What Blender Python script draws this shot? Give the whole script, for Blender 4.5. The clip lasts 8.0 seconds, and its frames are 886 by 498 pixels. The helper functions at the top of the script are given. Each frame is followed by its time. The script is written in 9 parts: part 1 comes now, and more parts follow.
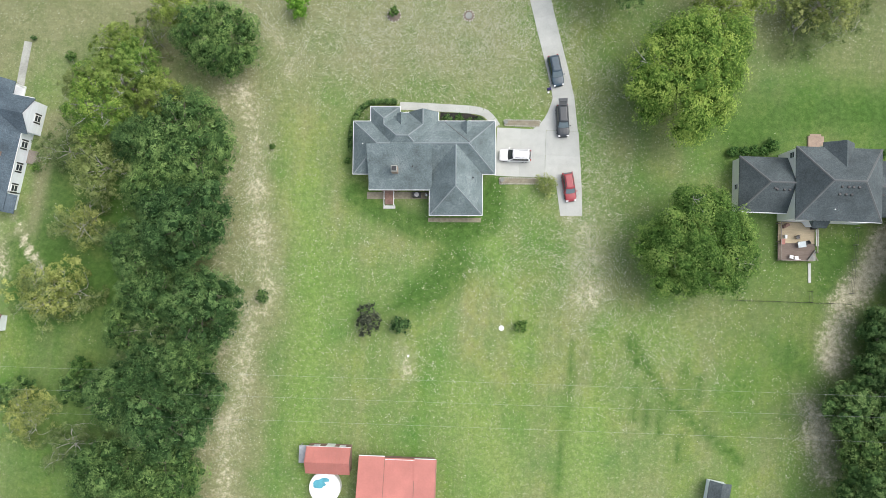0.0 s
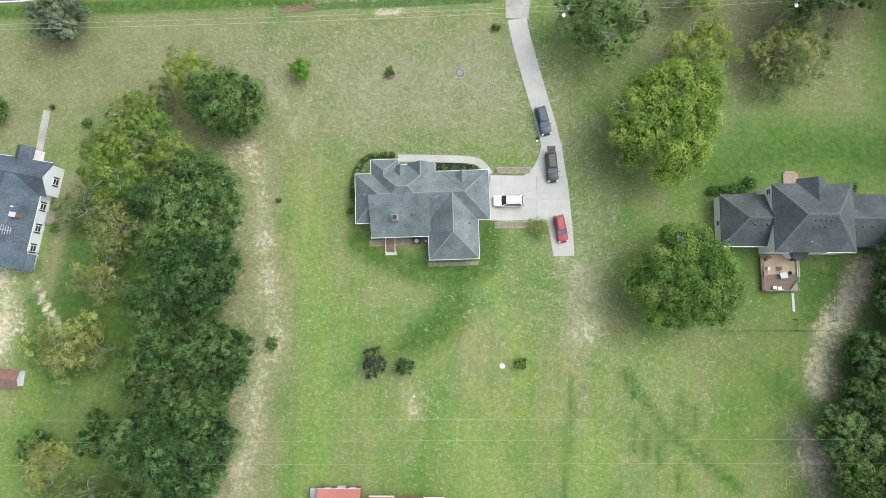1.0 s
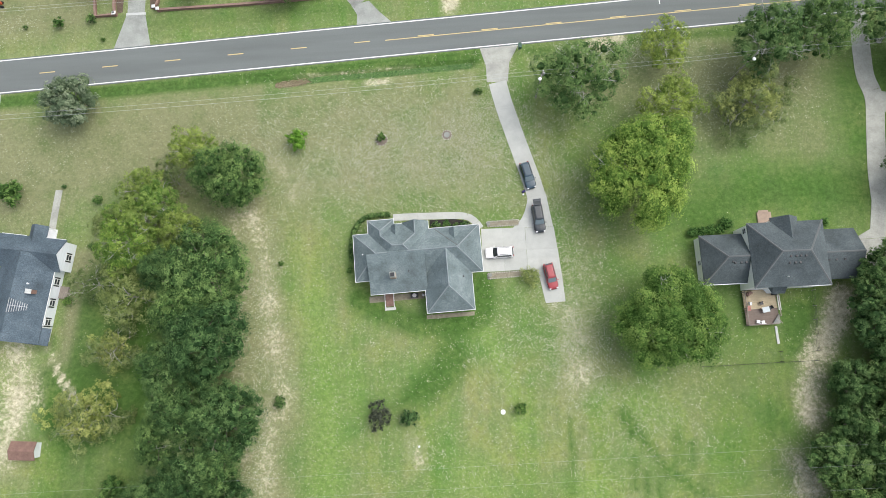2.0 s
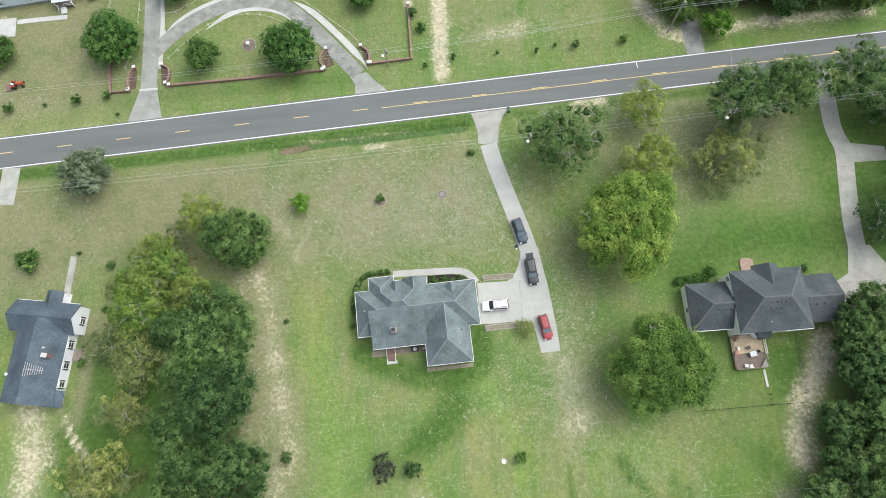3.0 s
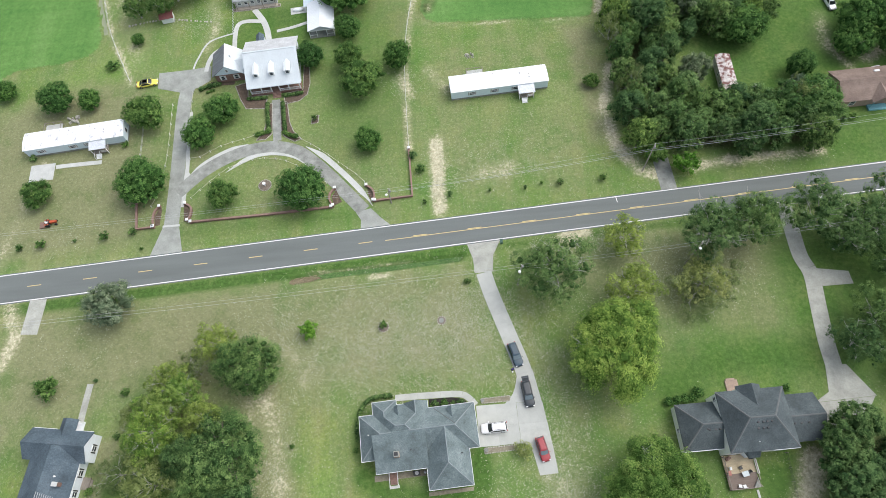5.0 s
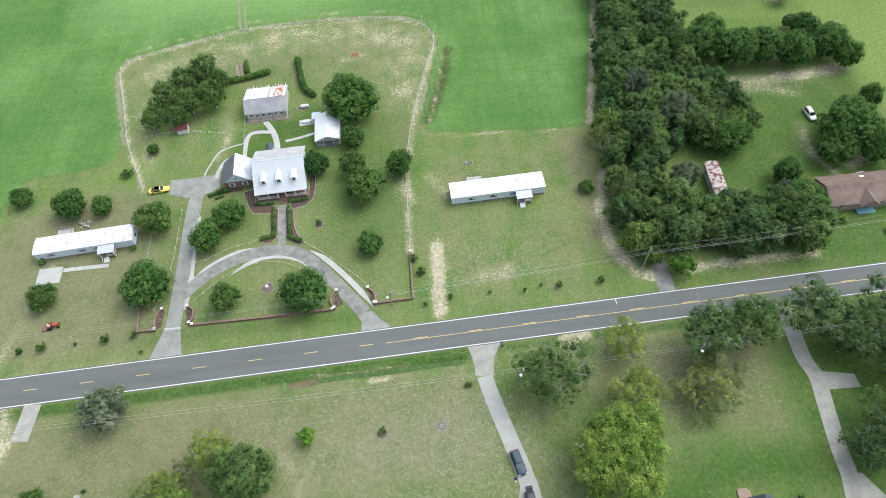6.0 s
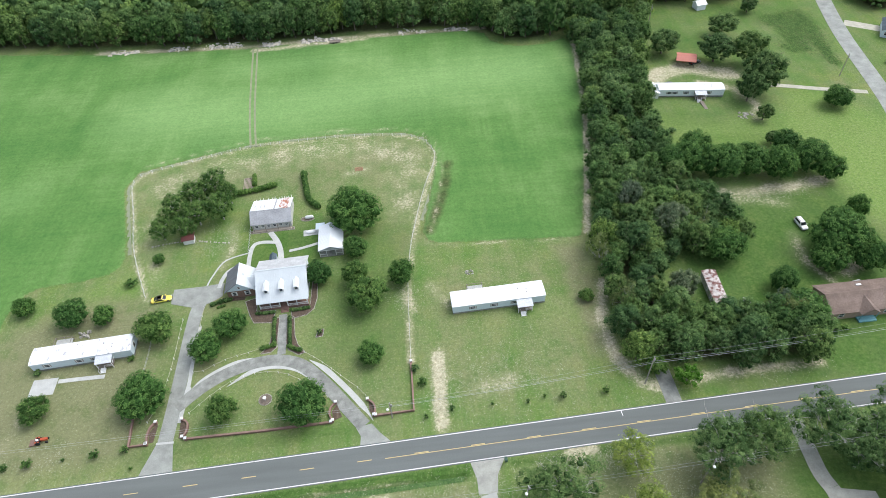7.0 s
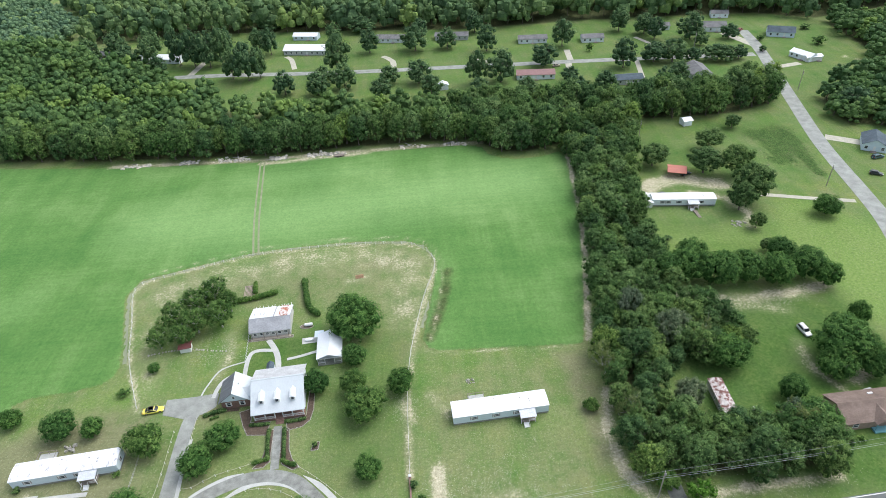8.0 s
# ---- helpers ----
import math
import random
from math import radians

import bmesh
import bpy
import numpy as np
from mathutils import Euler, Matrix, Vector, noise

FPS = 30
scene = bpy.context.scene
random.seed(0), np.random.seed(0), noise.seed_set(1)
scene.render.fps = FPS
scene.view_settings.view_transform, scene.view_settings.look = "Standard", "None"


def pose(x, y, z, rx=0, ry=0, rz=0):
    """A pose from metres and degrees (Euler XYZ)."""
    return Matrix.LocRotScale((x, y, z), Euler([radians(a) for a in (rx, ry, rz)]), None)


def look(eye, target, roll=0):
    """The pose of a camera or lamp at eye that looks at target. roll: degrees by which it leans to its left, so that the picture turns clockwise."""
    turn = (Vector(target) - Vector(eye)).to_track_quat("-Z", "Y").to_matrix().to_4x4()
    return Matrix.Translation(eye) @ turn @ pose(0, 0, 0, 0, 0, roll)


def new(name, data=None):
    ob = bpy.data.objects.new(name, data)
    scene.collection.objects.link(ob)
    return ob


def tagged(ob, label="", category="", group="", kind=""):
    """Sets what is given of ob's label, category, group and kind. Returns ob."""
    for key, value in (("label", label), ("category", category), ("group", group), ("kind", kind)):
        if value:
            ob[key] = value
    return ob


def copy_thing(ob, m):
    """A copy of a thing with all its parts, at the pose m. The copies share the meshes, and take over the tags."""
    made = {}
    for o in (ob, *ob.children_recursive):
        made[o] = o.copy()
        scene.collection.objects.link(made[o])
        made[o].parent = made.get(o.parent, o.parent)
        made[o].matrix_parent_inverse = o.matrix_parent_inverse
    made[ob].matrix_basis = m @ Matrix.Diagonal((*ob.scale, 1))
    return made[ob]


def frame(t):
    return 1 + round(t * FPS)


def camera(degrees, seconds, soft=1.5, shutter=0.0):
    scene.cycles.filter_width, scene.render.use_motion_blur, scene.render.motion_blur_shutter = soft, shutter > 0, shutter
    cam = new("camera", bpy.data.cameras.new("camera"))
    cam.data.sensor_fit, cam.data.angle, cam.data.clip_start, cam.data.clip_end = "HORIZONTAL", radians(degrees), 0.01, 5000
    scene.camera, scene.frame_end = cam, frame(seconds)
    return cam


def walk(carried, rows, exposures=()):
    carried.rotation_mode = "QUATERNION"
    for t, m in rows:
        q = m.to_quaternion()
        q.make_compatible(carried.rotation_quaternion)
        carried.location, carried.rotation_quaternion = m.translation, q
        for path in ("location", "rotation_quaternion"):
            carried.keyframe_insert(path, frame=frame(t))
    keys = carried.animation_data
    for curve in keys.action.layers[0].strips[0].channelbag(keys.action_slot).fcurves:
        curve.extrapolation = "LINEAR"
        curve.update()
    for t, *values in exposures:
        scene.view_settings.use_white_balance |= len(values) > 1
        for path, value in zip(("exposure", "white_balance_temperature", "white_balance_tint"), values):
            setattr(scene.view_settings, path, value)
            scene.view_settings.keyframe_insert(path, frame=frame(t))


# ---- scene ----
cam = camera(72.0, 8.0, soft=0.55)
PATH = [
    (0, (-0.831, -1.414, 96.709), (-0.896, -1.326, 94.712), -33.3),
    (0.5, (-1.163, -1.3, 99.044), (-1.223, -1.153, 97.05), -19.8),
    (1, (-1.132, -1.24, 101.603), (-1.192, -1.02, 99.616), -14.2),
    (1.5, (-0.902, -0.468, 104.278), (-0.959, -0.185, 102.299), -12.1),
    (3, (0.265, 0.797, 112.388), (0.219, 1.296, 110.452), -9.0),
    (3.5, (0.188, 1.186, 115.107), (0.153, 1.75, 113.188), -7.7),
    (4, (-0.066, 0.621, 117.625), (-0.089, 1.276, 115.735), -6.3),
    (5.5, (0.762, 1.449, 122.236), (0.757, 2.41, 120.481), -5.1),
    (6, (0.948, 1.541, 122.8), (0.954, 2.654, 121.139), -4.6),
    (6.5, (0.75, 2.124, 123.913), (0.771, 3.361, 122.341), -4.2),
    (7, (0.683, 1.971, 123.986), (0.719, 3.35, 122.538), -3.8),
    (7.5, (0.687, 2.005, 123.956), (0.737, 3.497, 122.626), -3.6),
    (8, (0.697, 2.018, 123.946), (0.762, 3.627, 122.76), -3.4),
]
walk(cam, [(t, look(eye, target, roll)) for t, eye, target, roll in PATH], [(0, 0.83, 6450, 10), (3, 0.80, 6450, 10), (6, 0.69, 6250, 10), (8, 0.74, 6150, 10)])

# ---- daylight: thin overcast, soft sun from the north-east ----
SUN_ELEVATION, SUN_AZIMUTH = 56.0, 66.0
world = bpy.data.worlds.new("sky")
scene.world = world
world.use_nodes = True
wn, wl = world.node_tree.nodes, world.node_tree.links
sky = wn.new("ShaderNodeTexSky")
sky.sky_type, sky.sun_disc = "NISHITA", False
sky.sun_elevation, sky.sun_rotation = radians(SUN_ELEVATION), radians(SUN_AZIMUTH)
sky.air_density, sky.dust_density, sky.ozone_density = 1.0, 4.0, 1.0
grey = wn.new("ShaderNodeHueSaturation")
grey.inputs["Saturation"].default_value = 0.5
wl.new(sky.outputs[0], grey.inputs["Color"])
wl.new(grey.outputs[0], wn["Background"].inputs["Color"])
wn["Background"].inputs["Strength"].default_value = 0.15
sun = new("sun", bpy.data.lights.new("sun", "SUN"))
sun.data.energy, sun.data.angle, sun.data.color = 0.62, radians(64), (1.0, 0.995, 0.98)
az, el = radians(SUN_AZIMUTH), radians(SUN_ELEVATION)
sun.matrix_world = look((0, 0, 0), (-math.sin(az) * math.cos(el), -math.cos(az) * math.cos(el), -math.sin(el)))


# ---- small builders ----
class Shape:
    """Vertices and faces of one mesh."""

    def __init__(self):
        self.v, self.f = [], []

    def add(self, verts, faces):
        n = len(self.v)
        self.v += [tuple(p) for p in verts]
        self.f += [tuple(n + i for i in face) for face in faces]
        return self

    def box(self, cx, cy, z0, sx, sy, sz, turn=0.0, taper=1.0):
        c, s = math.cos(radians(turn)), math.sin(radians(turn))
        pts = []
        for z, k in ((z0, 1.0), (z0 + sz, taper)):
            for a, b in ((-1, -1), (1, -1), (1, 1), (-1, 1)):
                x, y = a * sx / 2 * k, b * sy / 2 * k
                pts.append((cx + x * c - y * s, cy + x * s + y * c, z))
        return self.add(pts, [(3, 2, 1, 0), (4, 5, 6, 7), (0, 1, 5, 4), (1, 2, 6, 5), (2, 3, 7, 6), (3, 0, 4, 7)])

    def prism(self, outline, z0, z1):
        n = len(outline)
        pts = [(x, y, z0) for x, y in outline] + [(x, y, z1) for x, y in outline]
        return self.add(pts, [tuple(reversed(range(n))), tuple(range(n, 2 * n))]
                        + [(i, (i + 1) % n, n + (i + 1) % n, n + i) for i in range(n)])

    def tube(self, a, b, r0, r1, n=6):
        a, b = Vector(a), Vector(b)
        d = (b - a).normalized()
        u = d.orthogonal().normalized()
        w = d.cross(u)
        pts = []
        for p, r in ((a, r0), (b, r1)):
            pts += [p + (u * math.cos(6.2832 * i / n) + w * math.sin(6.2832 * i / n)) * r for i in range(n)]
        return self.add(pts, [(i, (i + 1) % n, n + (i + 1) % n, n + i) for i in range(n)]
                        + [tuple(reversed(range(n))), tuple(range(n, 2 * n))])

    def ball(self, c, rx, ry, rz, rings=6, n=10, rough=0.0):
        pts, faces = [], []
        for i in range(rings + 1):
            a = math.pi * i / rings
            for j in range(n):
                b = 2 * math.pi * j / n
                k = 1 + rough * random.uniform(-1, 1)
                pts.append((c[0] + rx * k * math.sin(a) * math.cos(b), c[1] + ry * k * math.sin(a) * math.sin(b), c[2] + rz * k * math.cos(a)))
        for i in range(rings):
            for j in range(n):
                faces.append((i * n + j, (i + 1) * n + j, (i + 1) * n + (j + 1) % n, i * n + (j + 1) % n))
        return self.add(pts, faces)

    def hip(self, x0, x1, y0, y1, z, h, axis="x", a=None, b=None, drop=0.16, ridge=None):
        """A solid hipped roof; a, b: how far the ridge's ends stand in from the low and the high end; ridge: where it runs across."""
        half = (y1 - y0) / 2 if axis == "x" else (x1 - x0) / 2
        a, b = half if a is None else a, half if b is None else b
        if axis == "x":
            m = (y0 + y1) / 2 if ridge is None else ridge
            top = [(x0 + a, m, z + h), (x1 - b, m, z + h)]
        else:
            m = (x0 + x1) / 2 if ridge is None else ridge
            top = [(m, y0 + a, z + h), (m, y1 - b, z + h)]
        low = [(x0, y0), (x1, y0), (x1, y1), (x0, y1)]
        pts = [(x, y, z - drop) for x, y in low] + [(x, y, z) for x, y in low] + top
        slopes = [(4, 5, 9, 8), (5, 6, 9), (6, 7, 8, 9), (7, 4, 8)] if axis == "x" else [(4, 5, 8), (5, 6, 9, 8), (6, 7, 9), (7, 4, 8, 9)]
        return self.add(pts, slopes + [(3, 2, 1, 0), (0, 1, 5, 4), (1, 2, 6, 5), (2, 3, 7, 6), (3, 0, 4, 7)])

    def gable(self, x0, x1, y0, y1, z, h, axis="x", t=0.14, ridge=None):
        """Two sloping slabs that meet at a ridge."""
        if axis == "x":
            m = (y0 + y1) / 2 if ridge is None else ridge
            ends = [((x0, y0, z), (x0, m, z + h), (x0, y1, z)), ((x1, y0, z), (x1, m, z + h), (x1, y1, z))]
        else:
            m = (x0 + x1) / 2 if ridge is None else ridge
            ends = [((x0, y0, z), (m, y0, z + h), (x1, y0, z)), ((x0, y1, z), (m, y1, z + h), (x1, y1, z))]
        up = [p for e in ends for p in e]
        pts = up + [(x, y, q - t) for x, y, q in up]
        return self.add(pts, [(0, 3, 4, 1), (1, 4, 5, 2), (6, 7, 10, 9), (7, 8, 11, 10), (0, 1, 7, 6), (1, 2, 8, 7),
                              (3, 9, 10, 4), (4, 10, 11, 5), (0, 6, 9, 3), (2, 5, 11, 8)])

    def gabled_body(self, x0, x1, y0, y1, z0, z, h, axis="x", ridge=None):
        """A wall block with a pointed end under a gable roof."""
        if axis == "x":
            m = (y0 + y1) / 2 if ridge is None else ridge
            sec = [(y0, z0), (y1, z0), (y1, z), (m, z + h), (y0, z)]
            pts = [(x0, a, b) for a, b in sec] + [(x1, a, b) for a, b in sec]
        else:
            m = (x0 + x1) / 2 if ridge is None else ridge
            sec = [(x0, z0), (x1, z0), (x1, z), (m, z + h), (x0, z)]
            pts = [(a, y0, b) for a, b in sec] + [(a, y1, b) for a, b in sec]
        return self.add(pts, [(0, 1, 2, 3, 4), (9, 8, 7, 6, 5)] + [(i, 5 + i, 5 + (i + 1) % 5, (i + 1) % 5) for i in range(5)])


def mesh_of(name, shape, material):
    me = bpy.data.meshes.new(name)
    me.from_pydata(shape.v, [], shape.f)
    bm = bmesh.new()
    bm.from_mesh(me)
    bmesh.ops.recalc_face_normals(bm, faces=bm.faces)
    bm.to_mesh(me)
    bm.free()
    me.materials.append(material)
    return me


def part(name, shape, material, parent, label=""):
    ob = new(name, mesh_of(name, shape, material))
    ob.parent = parent
    return tagged(ob, label)


def thing(name, x, y, turn=0.0, label="", category="", group="", kind="", z=0.0):
    ob = new(name)
    ob.empty_display_size = 0.5
    ob.matrix_basis = pose(x, y, z, 0, 0, turn)
    return tagged(ob, label, category, group, kind)


def single(name, shape, material, label="", category="", group="", kind="", at=None):
    ob = new(name, mesh_of(name, shape, material))
    if at is not None:
        ob.matrix_basis = at
    return tagged(ob, label, category, group, kind)


# ---- materials ----
def nodes_of(name):
    m = bpy.data.materials.new(name)
    m.use_nodes = True
    n = m.node_tree.nodes
    return m, n, m.node_tree.links, n["Principled BSDF"]


def noise_node(n, l, scale, detail=4.0, rough=0.6, vec=None, stretch=None):
    t = n.new("ShaderNodeTexNoise")
    t.inputs["Scale"].default_value, t.inputs["Detail"].default_value, t.inputs["Roughness"].default_value = scale, detail, rough
    if vec is not None:
        if stretch is not None:
            mp = n.new("ShaderNodeMapping")
            mp.inputs["Scale"].default_value = stretch
            l.new(vec, mp.inputs["Vector"])
            vec = mp.outputs[0]
        l.new(vec, t.inputs["Vector"])
    return t.outputs["Fac"]


def ramp(n, l, fac, stops):
    r = n.new("ShaderNodeValToRGB")
    e = r.color_ramp.elements
    while len(e) < len(stops):
        e.new(0.5)
    for k, (p, c) in zip(e, stops):
        k.position, k.color = p, (*c, 1) if len(c) == 3 else c
    l.new(fac, r.inputs[0])
    return r.outputs[0]


def mixed(n, l, fac, a, b, mode="MIX"):
    m = n.new("ShaderNodeMix")
    m.data_type, m.blend_type = "RGBA", mode
    for sock, val in ((m.inputs[0], fac), (m.inputs[6], a), (m.inputs[7], b)):
        if isinstance(val, (int, float)):
            sock.default_value = val
        elif isinstance(val, tuple):
            sock.default_value = (*val, 1)
        else:
            l.new(val, sock)
    return m.outputs[2]


def maths(n, l, op, a, b=0.5, clamp=False):
    m = n.new("ShaderNodeMath")
    m.operation, m.use_clamp = op, clamp
    for sock, val in ((m.inputs[0], a), (m.inputs[1], b)):
        if isinstance(val, (int, float)):
            sock.default_value = val
        else:
            l.new(val, sock)
    return m.outputs[0]


def bump(n, l, height, strength, distance, bsdf):
    b = n.new("ShaderNodeBump")
    b.inputs["Strength"].default_value, b.inputs["Distance"].default_value = strength, distance
    l.new(height, b.inputs["Height"])
    l.new(b.outputs[0], bsdf.inputs["Normal"])


def surface(name, color, dark=0.75, light=1.15, scale=0.6, fine=9.0, rough=0.8, metal=0.0, relief=0.02, stretch=None, tint=None, shift=0.0, grainy=0.8):
    """A weathered surface: blotches, grain, and a bump, in world metres."""
    m, n, l, bsdf = nodes_of(name)
    pos = n.new("ShaderNodeNewGeometry").outputs["Position"]
    big = noise_node(n, l, scale, 5, 0.62, pos, stretch)
    small = noise_node(n, l, fine, 3, 0.6, pos, stretch)
    c = lambda k: tuple(min(1.0, v * k) for v in color)
    base = ramp(n, l, big, [(0.3, c(dark)), (0.55, color), (0.75, tint or c(light))])
    grain = ramp(n, l, small, [(0.25, (0.72, 0.72, 0.72)), (0.75, (1.12, 1.12, 1.12))])
    col = mixed(n, l, grainy, base, grain, "MULTIPLY")
    if shift:
        rnd = n.new("ShaderNodeObjectInfo").outputs["Random"]
        col = mixed(n, l, 1.0, col, ramp(n, l, rnd, [(0.0, (1 - shift,) * 3), (1.0, (1 + shift,) * 3)]), "MULTIPLY")
    l.new(col, bsdf.inputs["Base Color"])
    bsdf.inputs["Roughness"].default_value, bsdf.inputs["Metallic"].default_value = rough, metal
    if relief:
        bump(n, l, small, 0.4, relief, bsdf)
    return m


def shingles(name, color, tint):
    """Asphalt shingles: streaks down the slope, courses and speckle."""
    m, n, l, bsdf = nodes_of(name)
    pos = n.new("ShaderNodeNewGeometry").outputs["Position"]
    big = noise_node(n, l, 0.28, 5, 0.6, pos)
    tab = noise_node(n, l, 3.2, 2, 0.5, pos)
    speck = noise_node(n, l, 6.5, 3, 0.75, pos)
    base = ramp(n, l, big, [(0.32, tuple(v * 0.68 for v in color)), (0.5, color), (0.68, tint)])
    col = mixed(n, l, 0.7, base, ramp(n, l, tab, [(0.3, (0.78, 0.78, 0.8)), (0.7, (1.15, 1.15, 1.13))]), "MULTIPLY")
    col = mixed(n, l, 0.85, col, ramp(n, l, speck, [(0.3, (0.6, 0.6, 0.6)), (0.7, (1.42, 1.42, 1.42))]), "MULTIPLY")
    sep = n.new("ShaderNodeSeparateXYZ")
    l.new(pos, sep.inputs[0])
    course = maths(n, l, "FRACT", maths(n, l, "MULTIPLY", sep.outputs["Z"], 9.0), 0)
    col = mixed(n, l, 0.35, col, ramp(n, l, course, [(0.0, (0.6, 0.6, 0.6)), (0.2, (1, 1, 1))]), "MULTIPLY")
    l.new(col, bsdf.inputs["Base Color"])
    bsdf.inputs["Roughness"].default_value = 0.9
    bump(n, l, course, 0.5, 0.012, bsdf)
    return m


def foliage(name, dark, mid, light, translucent=0.3, stands=False, mixed_wood=False):
    """Leaves: each clump, each patch of the crown and each tree differs a little; stands: the tree's own tone comes with the mesh."""
    m, n, l, bsdf = nodes_of(name)
    rnd = n.new("ShaderNodeNewGeometry").outputs["Random Per Island"]
    pos = n.new("ShaderNodeNewGeometry").outputs["Position"]
    if stands:
        tone = n.new("ShaderNodeAttribute")
        tone.attribute_name = "tone"
        tree = tone.outputs["Fac"]
    else:
        tree = n.new("ShaderNodeObjectInfo").outputs["Random"]
    patch = noise_node(n, l, 0.30, 4, 0.65, pos)
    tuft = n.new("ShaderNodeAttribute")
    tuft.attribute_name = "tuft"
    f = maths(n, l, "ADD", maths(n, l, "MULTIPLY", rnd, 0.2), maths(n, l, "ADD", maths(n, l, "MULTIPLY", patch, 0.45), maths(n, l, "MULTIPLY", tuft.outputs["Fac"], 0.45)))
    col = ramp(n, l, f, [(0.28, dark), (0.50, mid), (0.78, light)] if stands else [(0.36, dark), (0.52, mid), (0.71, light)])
    hue = [(0.0, (0.66, 0.76, 0.80)), (0.3, (0.90, 0.95, 0.92)), (0.55, (1.12, 1.10, 0.98)), (0.7, (0.80, 0.90, 0.82)), (0.88, (1.25, 1.22, 1.0)), (1.0, (1.62, 1.48, 1.02))] if stands else [(0.0, (0.74, 0.82, 0.84)), (0.5, (0.98, 1.0, 0.98)), (1.0, (1.16, 1.14, 1.02))]
    if mixed_wood:
        hue = [(0.0, (0.62, 0.74, 0.78)), (0.22, (0.90, 0.95, 0.90)), (0.4, (1.30, 1.22, 1.00)), (0.55, (0.78, 0.90, 0.78)), (0.68, (1.05, 1.12, 0.92)), (0.82, (1.42, 1.34, 1.42)), (0.92, (0.95, 1.0, 0.9)), (1.0, (1.70, 1.52, 0.95))]
    col = mixed(n, l, 1.0, col, ramp(n, l, tree, hue), "MULTIPLY")
    sprig = noise_node(n, l, 1.9, 5, 0.72, pos)
    col = mixed(n, l, 0.85, col, ramp(n, l, sprig, [(0.30, (0.62, 0.64, 0.62)), (0.52, (1.0, 1.0, 1.0)), (0.72, (1.38, 1.32, 1.22))]), "MULTIPLY")
    l.new(col, bsdf.inputs["Base Color"])
    bsdf.inputs["Roughness"].default_value = 0.75
    bsdf.inputs["Specular IOR Level"].default_value = 0.12
    tr = n.new("ShaderNodeBsdfTranslucent")
    l.new(col, tr.inputs["Color"])
    mx = n.new("ShaderNodeMixShader")
    mx.inputs[0].default_value = translucent
    l.new(bsdf.outputs[0], mx.inputs[1])
    l.new(tr.outputs[0], mx.inputs[2])
    l.new(mx.outputs[0], n["Material Output"].inputs["Surface"])
    return m


def patchy(name, a, b, scale, rough):
    """Two colours in ragged patches."""
    m, n, l, bsdf = nodes_of(name)
    pos = n.new("ShaderNodeNewGeometry").outputs["Position"]
    f = noise_node(n, l, scale, 6, 0.7, pos)
    col = ramp(n, l, f, [(0.42, a), (0.5, tuple((p + q) / 2 for p, q in zip(a, b))), (0.56, b)])
    col = mixed(n, l, 0.7, col, ramp(n, l, noise_node(n, l, 9, 3, 0.6, pos), [(0.3, (0.75, 0.75, 0.75)), (0.7, (1.15, 1.15, 1.15))]), "MULTIPLY")
    l.new(col, bsdf.inputs["Base Color"])
    bsdf.inputs["Roughness"].default_value = rough
    return m


def plain(name, color, rough=0.5, metal=0.0, coat=0.0):
    m, n, l, bsdf = nodes_of(name)
    pos = n.new("ShaderNodeNewGeometry").outputs["Position"]
    dust = noise_node(n, l, 3.0, 4, 0.6, pos)
    col = mixed(n, l, 0.5, (*color,), ramp(n, l, dust, [(0.3, tuple(v * 0.8 for v in color)), (0.7, tuple(min(1, v * 1.12 + 0.005) for v in color))]))
    l.new(col, bsdf.inputs["Base Color"])
    bsdf.inputs["Roughness"].default_value, bsdf.inputs["Metallic"].default_value = rough, metal
    bsdf.inputs["Coat Weight"].default_value = coat
    return m


ASPHALT = surface("asphalt", (0.152, 0.168, 0.160), 0.85, 1.12, 0.12, 16, 0.9, stretch=(0.25, 3.0, 1.0), relief=0.006)
OLD_ASPHALT = surface("old_asphalt", (0.330, 0.345, 0.312), 0.7, 1.22, 0.3, 5, 0.92, relief=0.008, shift=0.06)
CONCRETE = surface("concrete", (0.47, 0.48, 0.44), 0.88, 1.08, 0.5, 12, 0.88, relief=0.004, shift=0.05)
WORN_CONCRETE = surface("worn_concrete", (0.40, 0.405, 0.355), 0.75, 1.18, 0.4, 6, 0.9, relief=0.006, shift=0.04)
GREY_CONCRETE = surface("grey_concrete", (0.280, 0.290, 0.262), 0.62, 1.35, 0.45, 5, 0.9, relief=0.006, shift=0.05)
PALE_CONCRETE = surface("pale_concrete", (0.53, 0.54, 0.51), 0.85, 1.08, 0.5, 10, 0.88, relief=0.004)
SANDY = surface("sandy_gravel", (0.50, 0.48, 0.39), 0.8, 1.15, 0.6, 6, 0.95, relief=0.01)
WHITE_LINE = surface("white_road_paint", (0.82, 0.82, 0.8), 0.75, 1.05, 1.2, 14, 0.7, relief=0.0)
YELLOW_LINE = surface("yellow_road_paint", (0.64, 0.51, 0.22), 0.8, 1.1, 1.2, 14, 0.7, relief=0.0)
SHINGLE_BLUE = shingles("blue_grey_shingles", (0.144, 0.184, 0.186), (0.198, 0.242, 0.242))
SHINGLE_DARK = shingles("charcoal_shingles", (0.070, 0.088, 0.092), (0.096, 0.117, 0.121))
SHINGLE_NAVY = shingles("slate_shingles", (0.076, 0.106, 0.128), (0.102, 0.134, 0.157))
SHINGLE_BROWN = shingles("brown_shingles", (0.21, 0.155, 0.125), (0.26, 0.20, 0.165))
